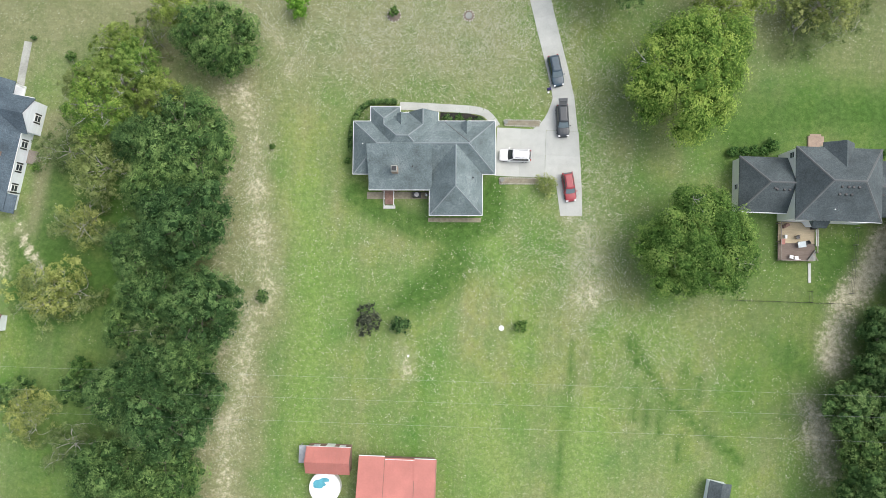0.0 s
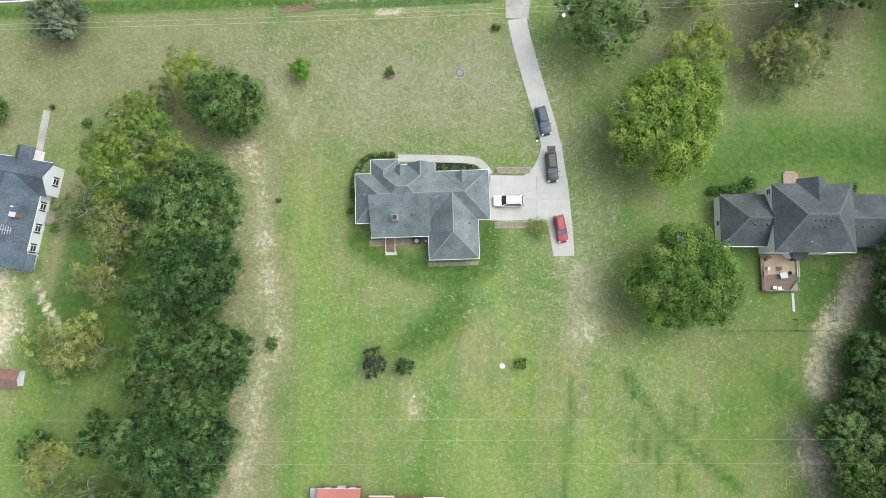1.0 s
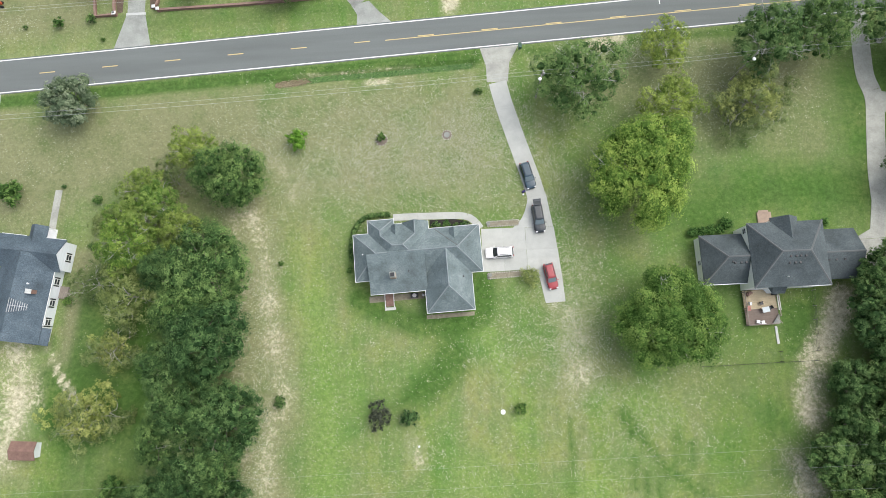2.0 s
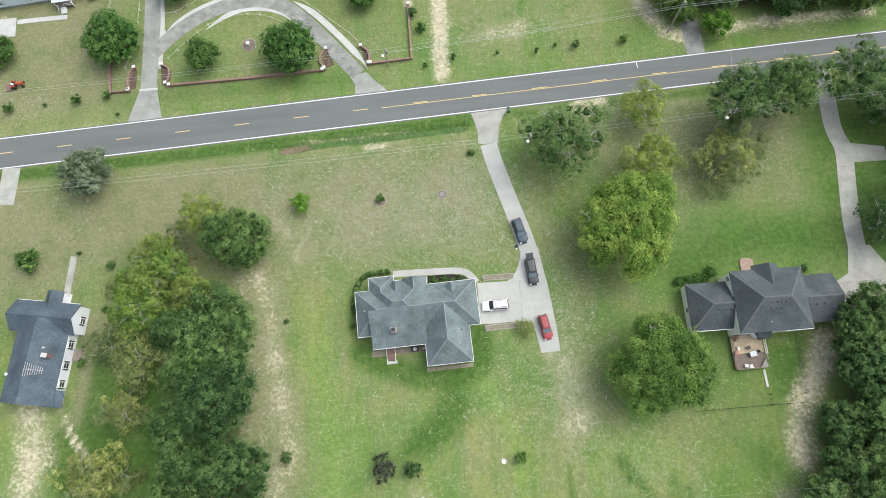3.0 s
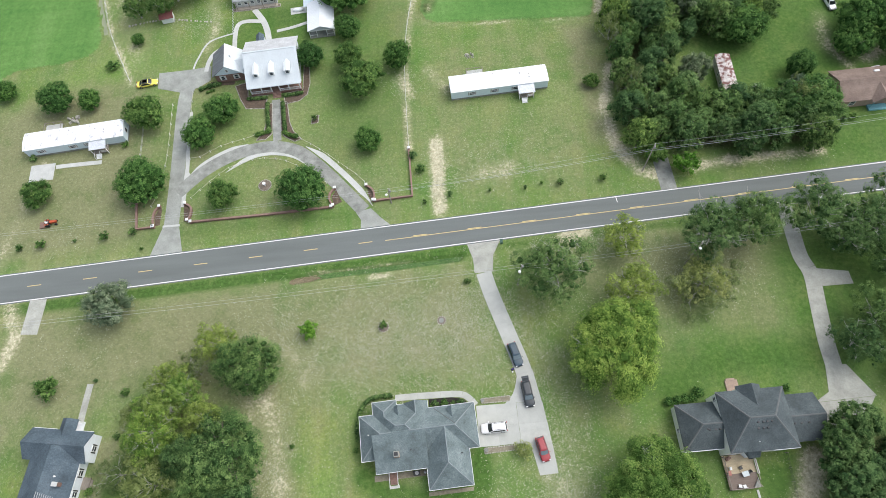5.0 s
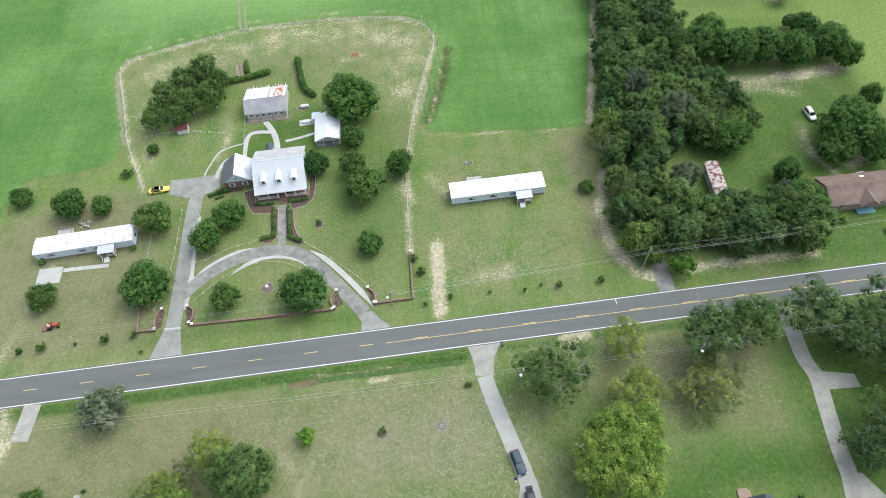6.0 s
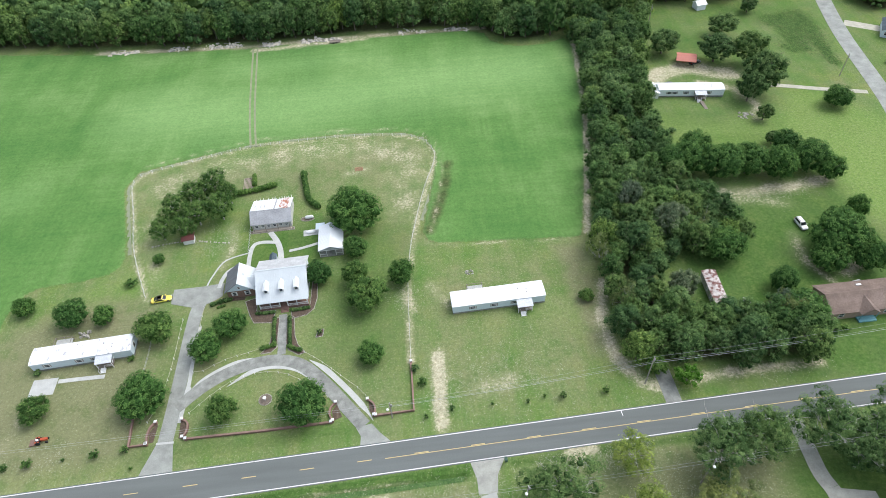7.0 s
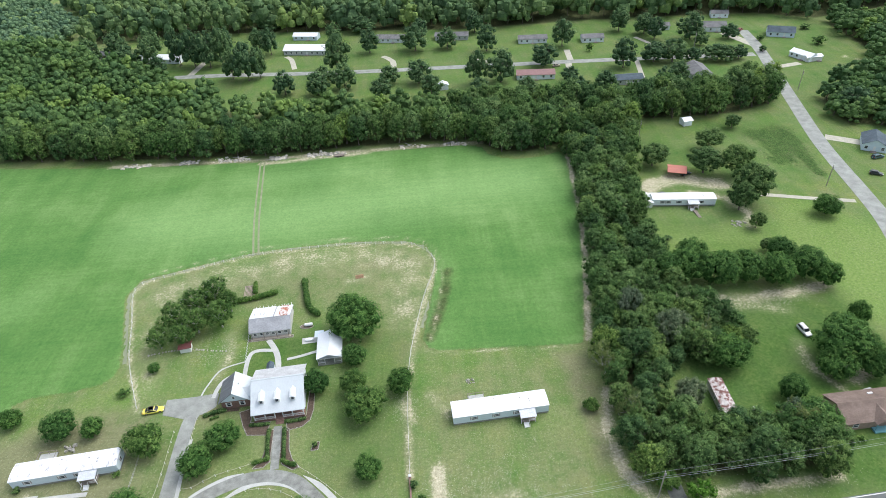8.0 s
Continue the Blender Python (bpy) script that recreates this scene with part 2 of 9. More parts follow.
SHINGLE_GREY = shingles("grey_shingles", (0.17, 0.17, 0.17), (0.22, 0.22, 0.215))
WHITE_PAINT = surface("white_paint", (0.78, 0.79, 0.78), 0.94, 1.03, 0.7, 6, 0.6, relief=0.0, grainy=0.25)
SIDING = surface("white_siding", (0.82, 0.87, 0.91), 0.92, 1.05, 0.5, 6, 0.6, stretch=(1, 1, 6), relief=0.01, grainy=0.25)
CREAM_SIDING = surface("cream_siding", (0.88, 0.88, 0.83), 0.94, 1.03, 0.5, 6, 0.6, stretch=(1, 1, 6), relief=0.01, grainy=0.25)
BLUE_SIDING = surface("pale_blue_siding", (0.66, 0.76, 0.82), 0.92, 1.05, 0.5, 6, 0.65, stretch=(1, 1, 6), relief=0.01, grainy=0.25)
TAN_SIDING = surface("tan_siding", (0.42, 0.37, 0.30), 0.9, 1.08, 0.5, 6, 0.7, stretch=(1, 1, 6), relief=0.01)
WHITE_METAL = surface("white_metal_roofing", (0.84, 0.87, 0.88), 0.93, 1.04, 0.25, 3, 0.42, relief=0.0, grainy=0.25)
PORCH_METAL = surface("pale_standing_seam", (0.60, 0.65, 0.665), 0.93, 1.05, 0.3, 3, 0.5, relief=0.0, grainy=0.25)
GREY_METAL = surface("galvanised_roofing", (0.42, 0.43, 0.44), 0.8, 1.2, 0.35, 2.5, 0.5, metal=0.25, relief=0.0)
RED_METAL = surface("red_metal_roofing", (0.45, 0.165, 0.132), 0.88, 1.15, 0.3, 4, 0.5, relief=0.0, grainy=0.25)
BRICK = surface("red_brick", (0.26, 0.162, 0.128), 0.75, 1.2, 1.5, 12, 0.9, relief=0.01)
RUST_WHITE = patchy("rust_and_white_roof", (0.60, 0.57, 0.54), (0.17, 0.075, 0.062), 0.9, 0.8)
RUST = surface("rusty_white_metal", (0.55, 0.52, 0.50), 0.9, 1.05, 0.5, 2.5, 0.7, tint=(0.2, 0.085, 0.06), relief=0.0)
WOOD = surface("weathered_wood", (0.26, 0.225, 0.185), 0.7, 1.3, 0.9, 9, 0.85, stretch=(6, 1, 1), relief=0.01)
NEW_WOOD = surface("new_deck_boards", (0.52, 0.43, 0.28), 0.85, 1.12, 0.9, 9, 0.8, stretch=(1, 8, 1), relief=0.01)
POLE_WOOD = surface("grey_pole_wood", (0.36, 0.33, 0.285), 0.8, 1.2, 1.5, 10, 0.9, relief=0.0)
BARK = surface("bark", (0.16, 0.135, 0.11), 0.6, 1.35, 1.2, 8, 0.95, relief=0.03)
PALE_BARK = surface("pale_lichen_bark", (0.47, 0.455, 0.42), 0.65, 1.25, 1.2, 8, 0.95, relief=0.03)
MULCH = surface("brown_mulch", (0.125, 0.092, 0.066), 0.6, 1.5, 1.5, 8, 1.0, relief=0.05)
STONE = surface("pale_stone", (0.45, 0.43, 0.38), 0.7, 1.2, 1.2, 8, 0.95, relief=0.03, shift=0.15)
DARK = plain("dark_plastic", (0.025, 0.026, 0.028), 0.5)
TYRE = plain("tyre_rubber", (0.02, 0.02, 0.02), 0.85)
CHROME = plain("alloy_metal", (0.55, 0.55, 0.56), 0.3, 0.9)
GLASS = plain("tinted_glass", (0.020, 0.027, 0.028), 0.10)
# car glass with the sky's reflection painted into its base colour
SKY_GLASS = plain("sky_reflecting_car_glass", (0.135, 0.175, 0.190), 0.08)
PANE = plain("window_glass", (0.04, 0.05, 0.06), 0.08)
RED_LENS = plain("red_lens", (0.35, 0.02, 0.02), 0.2)
CLEAR_LENS = plain("clear_lens", (0.7, 0.7, 0.7), 0.15)
GREY_METAL_POST = plain("grey_metal_post", (0.35, 0.35, 0.35), 0.5, 0.5)
ALU = plain("aluminium_cable", (0.45, 0.46, 0.46), 0.5)
WATER_BLUE = surface("blue_pool_cover", (0.10, 0.38, 0.46), 0.8, 1.2, 1.5, 5, 0.3, relief=0.0)
LEAF_DARK = foliage("dark_oak_leaves", (0.027, 0.064, 0.020), (0.078, 0.152, 0.048), (0.215, 0.325, 0.112), 0.24)
LEAF_OPEN = foliage("grey_green_oak_leaves", (0.048, 0.100, 0.032), (0.110, 0.196, 0.062), (0.220, 0.320, 0.115), 0.28)
LEAF_MID = foliage("broad_green_leaves", (0.044, 0.102, 0.024), (0.102, 0.196, 0.050), (0.210, 0.325, 0.090), 0.28)
LEAF_SHADE = foliage("light_green_leaves", (0.066, 0.136, 0.026), (0.160, 0.275, 0.056), (0.350, 0.460, 0.116), 0.32)
LEAF_YELLOW = foliage("yellow_green_leaves", (0.105, 0.165, 0.032), (0.225, 0.310, 0.068), (0.380, 0.455, 0.120), 0.34)
LEAF_SPARSE = foliage("thin_olive_leaves", (0.095, 0.140, 0.046), (0.195, 0.255, 0.088), (0.330, 0.380, 0.160), 0.32)
LEAF_OLIVE = foliage("pale_olive_leaves", (0.150, 0.190, 0.052), (0.300, 0.350, 0.112), (0.460, 0.490, 0.195), 0.36)
LEAF_GREY = foliage("grey_green_leaves", (0.095, 0.140, 0.078), (0.180, 0.235, 0.140), (0.290, 0.340, 0.225), 0.25)
LEAF_BRIGHT = foliage("bright_green_leaves", (0.080, 0.200, 0.022), (0.170, 0.340, 0.044), (0.280, 0.470, 0.090), 0.3)
LEAF_BROWN = foliage("brownish_leaves", (0.036, 0.044, 0.028), (0.076, 0.086, 0.058), (0.140, 0.150, 0.105), 0.2)
LEAF_GARDEN = foliage("dense_garden_leaves", (0.032, 0.086, 0.020), (0.074, 0.166, 0.040), (0.160, 0.285, 0.076), 0.24)
LEAF_WOODS = foliage("woodland_leaves", (0.050, 0.100, 0.036), (0.112, 0.196, 0.068), (0.230, 0.335, 0.118), 0.26, True)
LEAF_STRIP = foliage("strip_woodland_leaves", (0.046, 0.094, 0.032), (0.108, 0.194, 0.066), (0.226, 0.336, 0.122), 0.26, mixed_wood=True)
LEAF_TALL = foliage("far_tree_leaves", (0.058, 0.112, 0.050), (0.126, 0.212, 0.092), (0.235, 0.340, 0.150), 0.26)
LEAF_PINE = foliage("pine_needles", (0.082, 0.150, 0.080), (0.152, 0.246, 0.134), (0.255, 0.360, 0.205), 0.24, True)
# distance haze is mixed into these leaves: paler and bluer than the nearer woods
LEAF_HAZY = foliage("hazy_far_woodland_leaves", (0.064, 0.118, 0.052), (0.140, 0.222, 0.094), (0.270, 0.365, 0.156), 0.26, True)
LEAF_DITCH = foliage("ditch_weeds", (0.050, 0.110, 0.036), (0.088, 0.175, 0.060), (0.145, 0.245, 0.088), 0.2)
WEED_STRAW = foliage("dead_weed_straw", (0.120, 0.095, 0.058), (0.190, 0.160, 0.105), (0.290, 0.250, 0.175), 0.15)
LITTER = foliage("pale_fallen_leaves", (0.28, 0.28, 0.17), (0.38, 0.38, 0.26), (0.54, 0.53, 0.41), 0.1)


# ---- ground ----
ROAD_SLOPE = 0.0517
ROAD_TURN = math.degrees(math.atan(ROAD_SLOPE))


def road_y(x):
    return 60.95 + ROAD_SLOPE * x


def inside(px, py, poly):
    hit = np.zeros(px.shape, bool)
    n = len(poly)
    for i in range(n):
        (x0, y0), (x1, y1) = poly[i], poly[(i + 1) % n]
        if y0 == y1:
            continue
        hit ^= ((y0 > py) != (y1 > py)) & (px < (x1 - x0) * (py - y0) / (y1 - y0) + x0)
    return hit


def away(px, py, line, closed=False):
    """Distance of points from a polyline."""
    d = np.full(px.shape, 1e9)
    for (x0, y0), (x1, y1) in zip(line, line[1:] + line[:1] if closed else line[1:]):
        ex, ey = x1 - x0, y1 - y0
        k = np.clip(((px - x0) * ex + (py - y0) * ey) / (ex * ex + ey * ey), 0, 1)
        d = np.minimum(d, np.hypot(px - x0 - k * ex, py - y0 - k * ey))
    return d


def area(px, py, poly, soft):
    d = away(px, py, poly, True) * np.where(inside(px, py, poly), 1, -1)
    return np.clip(0.5 + d / (2 * soft), 0, 1)


def band(px, py, line, width, soft):
    return np.clip((width / 2 - away(px, py, line)) / soft + 0.5, 0, 1)


def strokes(mask, rows):
    """Paints soft lines (line, width, softness, amount) into a cover mask."""
    for line, width, soft, amount in rows:
        mask = np.maximum(mask, amount * band(px, py, line, width, soft))
    return mask


def patches(mask, rows):
    """Paints soft areas (outline, softness, amount) into a cover mask."""
    for poly, soft, amount in rows:
        mask = np.maximum(mask, amount * area(px, py, poly, soft))
    return mask


FIELD = [(-330, 95), (-125, 99), (-112.8, 102), (-113, 109), (-111, 116.3), (-107, 118.3), (-97, 119.2), (-90.5, 120.8), (-87.6, 123), (-87, 127), (-88.8, 134), (-96, 158), (-93.5, 166.5),
         (-79, 171), (-57, 177.5), (-28, 179), (-6, 177), (2, 173), (4.5, 161.9), (3.6, 154.1), (1.7, 143.7), (-0.4, 132.9), (-1.4, 127.6), (-0.3, 124.3), (2.7, 122.6), (43, 120.3),
         (53, 157), (63, 203), (66, 227), (62, 233.5), (56, 230.6), (47, 229.2), (38, 231), (32, 236), (30, 243), (22, 246.5), (-28, 247), (-70, 245), (-134, 250), (-330, 280)]
HAYFIELD = [(116, 151), (122, 168), (131, 183.5), (146, 180), (157, 158), (172, 136), (150, 108), (124, 116), (123.5, 133)]
WOODS_STRIP = [(46, 114), (44, 99), (44, 89), (43, 82), (47, 77.4), (55, 76.6), (66, 75.4), (86, 75.2), (91, 82), (84, 88), (72, 87), (63, 89), (58, 94), (57, 101), (61, 108), (70, 111), (86, 110), (89, 119), (79, 126),
               (74, 136), (75, 148), (78, 168), (81, 188), (87, 212), (98, 246), (66, 240), (64, 211), (58, 170), (50, 136)]
WOODS_NORTH = [(-300, 288), (-190, 276), (-134, 268), (-70, 262), (20, 262), (20, 281), (-40, 286), (-80, 298), (-112, 318), (-140, 344), (-166, 368), (-212, 398), (-300, 420)]
WOODS_FRONT = [(-190, 264), (-134, 256), (-70, 250), (-28, 252), (22, 250.5), (20, 262), (-70, 262), (-134, 268), (-190, 276)]
WOODS_CORNER = [(22, 250.5), (28, 249), (33, 241), (38, 236.6), (48, 234.6), (57, 236.4), (63, 240), (96, 244), (104, 258), (150, 256), (176, 266), (180, 284), (150, 279), (126, 277), (96, 276), (56, 279), (20, 281)]
WOODS_PINE = [(-470, 420), (-262, 412), (-228, 438), (-236, 480), (-300, 560), (-560, 560)]
WOODS_FAR = [(-292, 566), (-224, 478), (-214, 436), (-150, 446), (-40, 428), (34, 414), (130, 414), (232, 404), (262, 384), (330, 400), (520, 620), (-640, 620)]
WOODS_EAST = [(246, 302), (230, 284), (210, 281), (196, 268), (191, 250), (192, 238), (203, 233), (226, 222), (300, 246), (380, 330), (330, 372), (262, 376), (258, 330)]
WOODS_WEST = [(-420, 286), (-300, 284), (-292, 404), (-216, 406), (-250, 424), (-420, 412)]
COPSE = [(71, -40), (66, -22), (66, -8), (71, 2), (71, 9), (78, 13), (86, 10), (92, -40)]

xs = np.unique(np.concatenate([np.linspace(-2600, -400, 12), np.arange(-400, -126, 3.0), np.arange(-126, 105, 1.0), np.arange(105, 400, 3.0), np.linspace(400, 2600, 12)]))
ys = np.unique(np.concatenate([np.linspace(-2600, -60, 12), np.arange(-60, 130, 1.0), np.arange(50, 57, 0.5), np.arange(130, 260, 1.5), np.arange(260, 460, 3.0), np.linspace(460, 3200, 14)]))
gx, gy = np.meshgrid(xs, ys)
px, py = gx.ravel(), gy.ravel()
ditch_line = [(-33.5, 52.2), (-24.5, 53.1), (-14.6, 53.4), (-7.5, 53.8), (3.0, 54.4)]
gz = -0.75 * np.clip(1 - away(px, py, ditch_line) / 1.2, 0, 1) ** 0.7
gz -= 0.12 * np.clip(1 - np.abs(py - road_y(px) + 5.2) / 1.2, 0, 1)
field = area(px, py, FIELD, 0.6)
gz += 0.28 * (area(px, py, FIELD, 0.6) > 0.5)
sand_and_glow = np.zeros(px.shape)
sand_and_glow = strokes(sand_and_glow, [
    ([(-38.2, 27), (-35.5, 19), (-34.8, 11), (-33, 0), (-31.6, -4.4), (-34, -10), (-36.4, -26), (-37, -60)], 1.6, 5.0, 0.88),
    ([(-41, 26), (-39, 17), (-40.5, 3), (-37, -12), (-41, -19), (-40, -40)], 3.0, 4.0, 0.40),
    ([(17.8, 9), (18.6, 3), (19.5, -4)], 4.0, 5.0, 0.5),
    ([(65, 7.5), (61.3, 1.5), (58.6, -3), (57.6, -8.0), (57.2, -11.4)], 3.2, 4.0, 1.35),
    ([(53.6, -18), (55.5, -23), (56.6, -28)], 2.4, 4.0, 1.1),
    ([(-0.1, 85), (-0.1, 78), (-0.6, 72), (-0.5, 66.6)], 2.4, 2.4, 1.4),
])
sand_and_glow = strokes(sand_and_glow, [
    ([(44.5, 103), (40.8, 90), (42.0, 80), (46, 73), (50, 71)], 2.0, 3.0, 1.2),
    ([(58, 72.4), (66, 73.4), (76, 73.8), (88, 73.8)], 2.0, 2.2, 0.9),
    ([(73, 138.5), (84, 134.2), (95, 132.8), (108, 133.6), (121, 135.6)], 2.6, 4.0, 1.15),
    ([(80, 131), (96, 129.5), (104, 127)], 3.0, 4.0, 0.4),
    ([(100.5, 109), (99.5, 103.5), (103, 97)], 1.6, 2.4, 0.7),
])
sand_and_glow = strokes(sand_and_glow, [
    ([(-134, 251.5), (-70, 247), (-28, 248.5), (30, 248)], 3.0, 1.5, 0.8),
    ([(45, 122), (53.4, 157), (59, 184), (65, 230)], 1.6, 1.5, 1.1),
    ([(-66, 243), (-20, 246)], 3.0, 1.5, 0.8),
    ([(26, 57), (31, 58.2)], 2.6, 1.5, 1.0),
    ([(-16.4, 51.6), (-12.6, 51.9)], 1.4, 1.2, 0.95),
    ([(-30, 53.7), (-19.5, 54.1), (-7.6, 54.7)], 0.4, 0.6, 0.5),
])
sand_and_glow = strokes(sand_and_glow, [
    ([(-97, 57.5), (-92, 45), (-94, 38)], 3.0, 2.0, 0.7),
    ([(-74.5, 5.5), (-73.2, 3.0), (-71.0, -1.2), (-68, -5)], 0.7, 0.6, 1.1),
    ([(-79, 3), (-78, -6), (-81, -14)], 5.0, 5.0, 0.95),
    ([(115, 168), (117, 178), (113, 188), (103, 193)], 3.0, 2.0, 0.85),
    ([(84, 195), (92, 201), (102, 204), (116, 197)], 8.0, 3.0, 0.85),
    ([(101, 114), (98.8, 107.5), (100.2, 102.7)], 2.5, 4.0, 0.5),
    ([(107, 99.5), (111, 101.5), (115, 103)], 3.0, 3.0, 0.7),
    # broad soft stroke: sunlit glow on the north yard, painted pale over dry grass
    ([(-84, 158), (-62, 167), (-40, 171), (-18, 170), (-4, 163), (-6, 140)], 10.0, 12.0, 0.44),
    ([(-78, 150), (-84, 140), (-76, 118)], 4.0, 6.0, 0.32),
])
sand_and_glow = strokes(sand_and_glow, [
    ([(-58, 136), (-56, 128), (-58, 120)], 2.0, 2.5, 0.6),
    ([(4, 100), (-1, 107)], 2.0, 2.5, 0.5),
    ([(-7.5, 105), (-6, 100)], 2.5, 2.0, 0.6),
    ([(10, 75), (16, 76)], 4.0, 3.0, 0.45),
    ([(-24, 157), (-18, 159)], 3.0, 2.0, 0.5),
    ([(-9.5, -14), (-8.5, -17)], 2.0, 2.0, 0.55),
    ([(-52, 61.5), (-96, 60.2)], 0.6, 2.0, 0.35),
    ([(-95, 88), (-100, 60)], 2.0, 3.0, 0.5),
    ([(240, 318), (246, 300)], 2.0, 2.0, 0.7),
    ([(-30, 30), (-33, 36)], 3.0, 3.0, 0.3),
])
sand_and_glow = strokes(sand_and_glow, [
    ([(-6.6, 84), (-6.4, 109), (-3.2, 132.7), (3.6, 158.5), (4.2, 165), (0.6, 171.6), (-6.5, 175.4), (-28, 177.4), (-57, 175.8), (-79, 169.6), (-91.4, 165.2), (-94, 159.8), (-84.6, 128.5), (-76.4, 110)], 1.6, 1.0, 0.62),
    ([(0.6, 126), (3.2, 137), (6.2, 155), (6.6, 163), (4.4, 171), (-0.5, 176.5), (-8, 179.2), (-28, 181), (-57, 179.4), (-79, 173), (-94.5, 168)], 0.5, 0.8, 0.5),
    ([(43, 119.6), (2.7, 121.8), (-1.2, 123.6)], 0.5, 0.8, 0.55),
])
lush_and_shade = np.zeros(px.shape)
lush_and_shade = strokes(lush_and_shade, [
    ([(-18.5, 11), (-14, 8.5), (-9, 6.4), (-2, 5.5), (3.2, 8), (3.6, 13)], 4.0, 2.4, 1.3),
    ([(-19, 24), (-20, 17), (-17, 10)], 1.6, 1.6, 0.6),
    ([(-95, road_y(-95) - 5.2), (4, road_y(4) - 5.2)], 2.6, 1.2, 1.2),
    ([(14, road_y(14) - 5.0), (72, road_y(72) - 5.0)], 2.0, 1.0, 0.8),
    ([(-62, 20), (-65, 8), (-66, 0)], 4.5, 2.0, 0.95),
    # dark green ditch grass, with the bank's shadow line painted in
    (ditch_line, 0.8, 0.8, 1.0),
    ([(41, 23), (50, 27), (60, 28), (70, 26)], 9.0, 7.0, 0.95),
])
lush_and_shade = strokes(lush_and_shade, [
    ([(24, 32), (22, 24), (30, 22)], 3.0, 5.0, 0.5),
    ([(61, -7), (58, 3), (60, 9)], 4.0, 2.5, 0.9),
    ([(45, -12), (50, -18)], 4.0, 6.0, 0.5),
    ([(26.1, -9.5), (28.5, -13.5), (32, -18.5), (37, -22.5), (43.5, -27.3)], 1.6, 1.4, 1.1),
    ([(25.6, -10), (27.3, -14)], 1.1, 1.0, 1.12),
    ([(27.4, -17), (27.3, -22)], 1.1, 1.0, 1.12),
    ([(29.3, -19.5), (29.2, -23)], 1.1, 1.0, 1.12),
    ([(31.5, -19.5), (31.2, -24)], 1.1, 1.0, 1.12),
    ([(34.6, -13.5), (34.4, -18)], 1.1, 1.0, 1.12),
])
lush_and_shade = strokes(lush_and_shade, [
    ([(36.8, -15), (36.6, -19)], 1.1, 1.0, 1.12),
    ([(34.4, -24), (34.2, -28)], 1.1, 1.0, 1.12),
    ([(38.6, -20), (38.4, -24)], 1.1, 1.0, 1.12),
    ([(17.2, -11), (16.9, -17), (16.2, -26), (15.7, -34)], 1.0, 1.0, 0.85),
    ([(18.6, -11), (18.2, -17)], 0.8, 1.0, 0.5),
    ([(46, -8), (49, -13), (50, -20)], 3.0, 3.0, 0.8),
    ([(45, -5), (52, -6)], 1.6, 1.6, 0.7),
    ([(30, 1), (25, 4), (24, 12), (26, 20), (22, 30)], 5.0, 6.0, 0.3),
])
lush_and_shade = strokes(lush_and_shade, [
    ([(-57, 8), (-58, -8), (-60, -20), (-58, -40)], 9.0, 4.0, 0.72),
    ([(-66, -10), (-68, -40)], 10.0, 5.0, 0.6),
    ([(-64, 34), (-62, 26)], 3.0, 4.0, 0.5),
    ([(-45, 128), (-34, 130), (-30, 124)], 8.0, 3.0, 0.9),
    ([(-42, 121), (-40, 118)], 5.0, 3.0, 0.7),
    ([(70, 104), (74, 96), (78, 90)], 5.0, 4.0, 0.7),
    ([(80, 122), (92, 112), (86, 100), (80, 92)], 22.0, 8.0, 0.9),
    ([(100, 170), (88, 172)], 12.0, 6.0, 0.5),
    ([(102, 235), (108, 220)], 16.0, 8.0, 0.6),
])
lush_and_shade = strokes(lush_and_shade, [
    ([(-160, 372), (-100, 366), (60, 352), (180, 350)], 60.0, 20.0, 0.42),
    ([(-60, 316), (60, 304), (150, 302)], 26.0, 12.0, 0.42),
    ([(90, 250), (140, 240)], 20.0, 10.0, 0.55),
    ([(200, 300), (180, 215), (170, 190)], 22.0, 12.0, 0.35),
    ([(200, 345), (225, 320), (215, 290)], 30.0, 14.0, 0.5),
    ([(150, 250), (160, 220), (150, 195)], 12.0, 8.0, 0.4),
    ([(6, 128), (8, 150)], 2.0, 1.5, 0.4),
    ([(118, 108), (120, 92), (98, 80)], 10.0, 8.0, 0.7),
])
lush_and_shade = strokes(lush_and_shade, [
    ([(70, 70), (90, 72), (110, 74)], 6.0, 4.0, 0.5),
    ([(90, 160), (110, 158)], 8.0, 6.0, 0.5),
])
dry = np.zeros(px.shape)
dry = patches(dry, [
    ([(-95, 51), (-50, 53), (-36, 53), (-30, 42), (-34, 22), (-64, 30), (-95, 20)], 7.0, 1.0),
    ([(-40, 53), (4, 53), (6, 44), (10, 28), (-20, 27), (-38, 24)], 6.0, 0.74),
    ([(-44, 30), (-32, 24), (-29, -8), (-32, -60), (-46, -60), (-42, 0)], 3.0, 0.72),
    ([(-66, 60), (-66, 24), (-52, 18), (-50, -36), (-40, -40), (-38, 34)], 5.0, 0.5),
    ([(-120, 95), (-72, 112), (-66, 64), (-125, 60)], 5.0, 0.95),
    ([(38, 50), (72, 52), (68, 32), (40, 34)], 5.0, 0.6),
    ([(20, 57), (68, 58), (68, 50), (20, 48)], 4.0, 0.6),
])
dry = patches(dry, [
    ([(42, 0), (52, 0), (50, -10), (42, -8)], 5.0, 0.3),
    ([(-92, 163), (-4, 174), (3, 160), (-6, 116), (-20, 150), (-84, 150)], 8.0, 0.55),
])
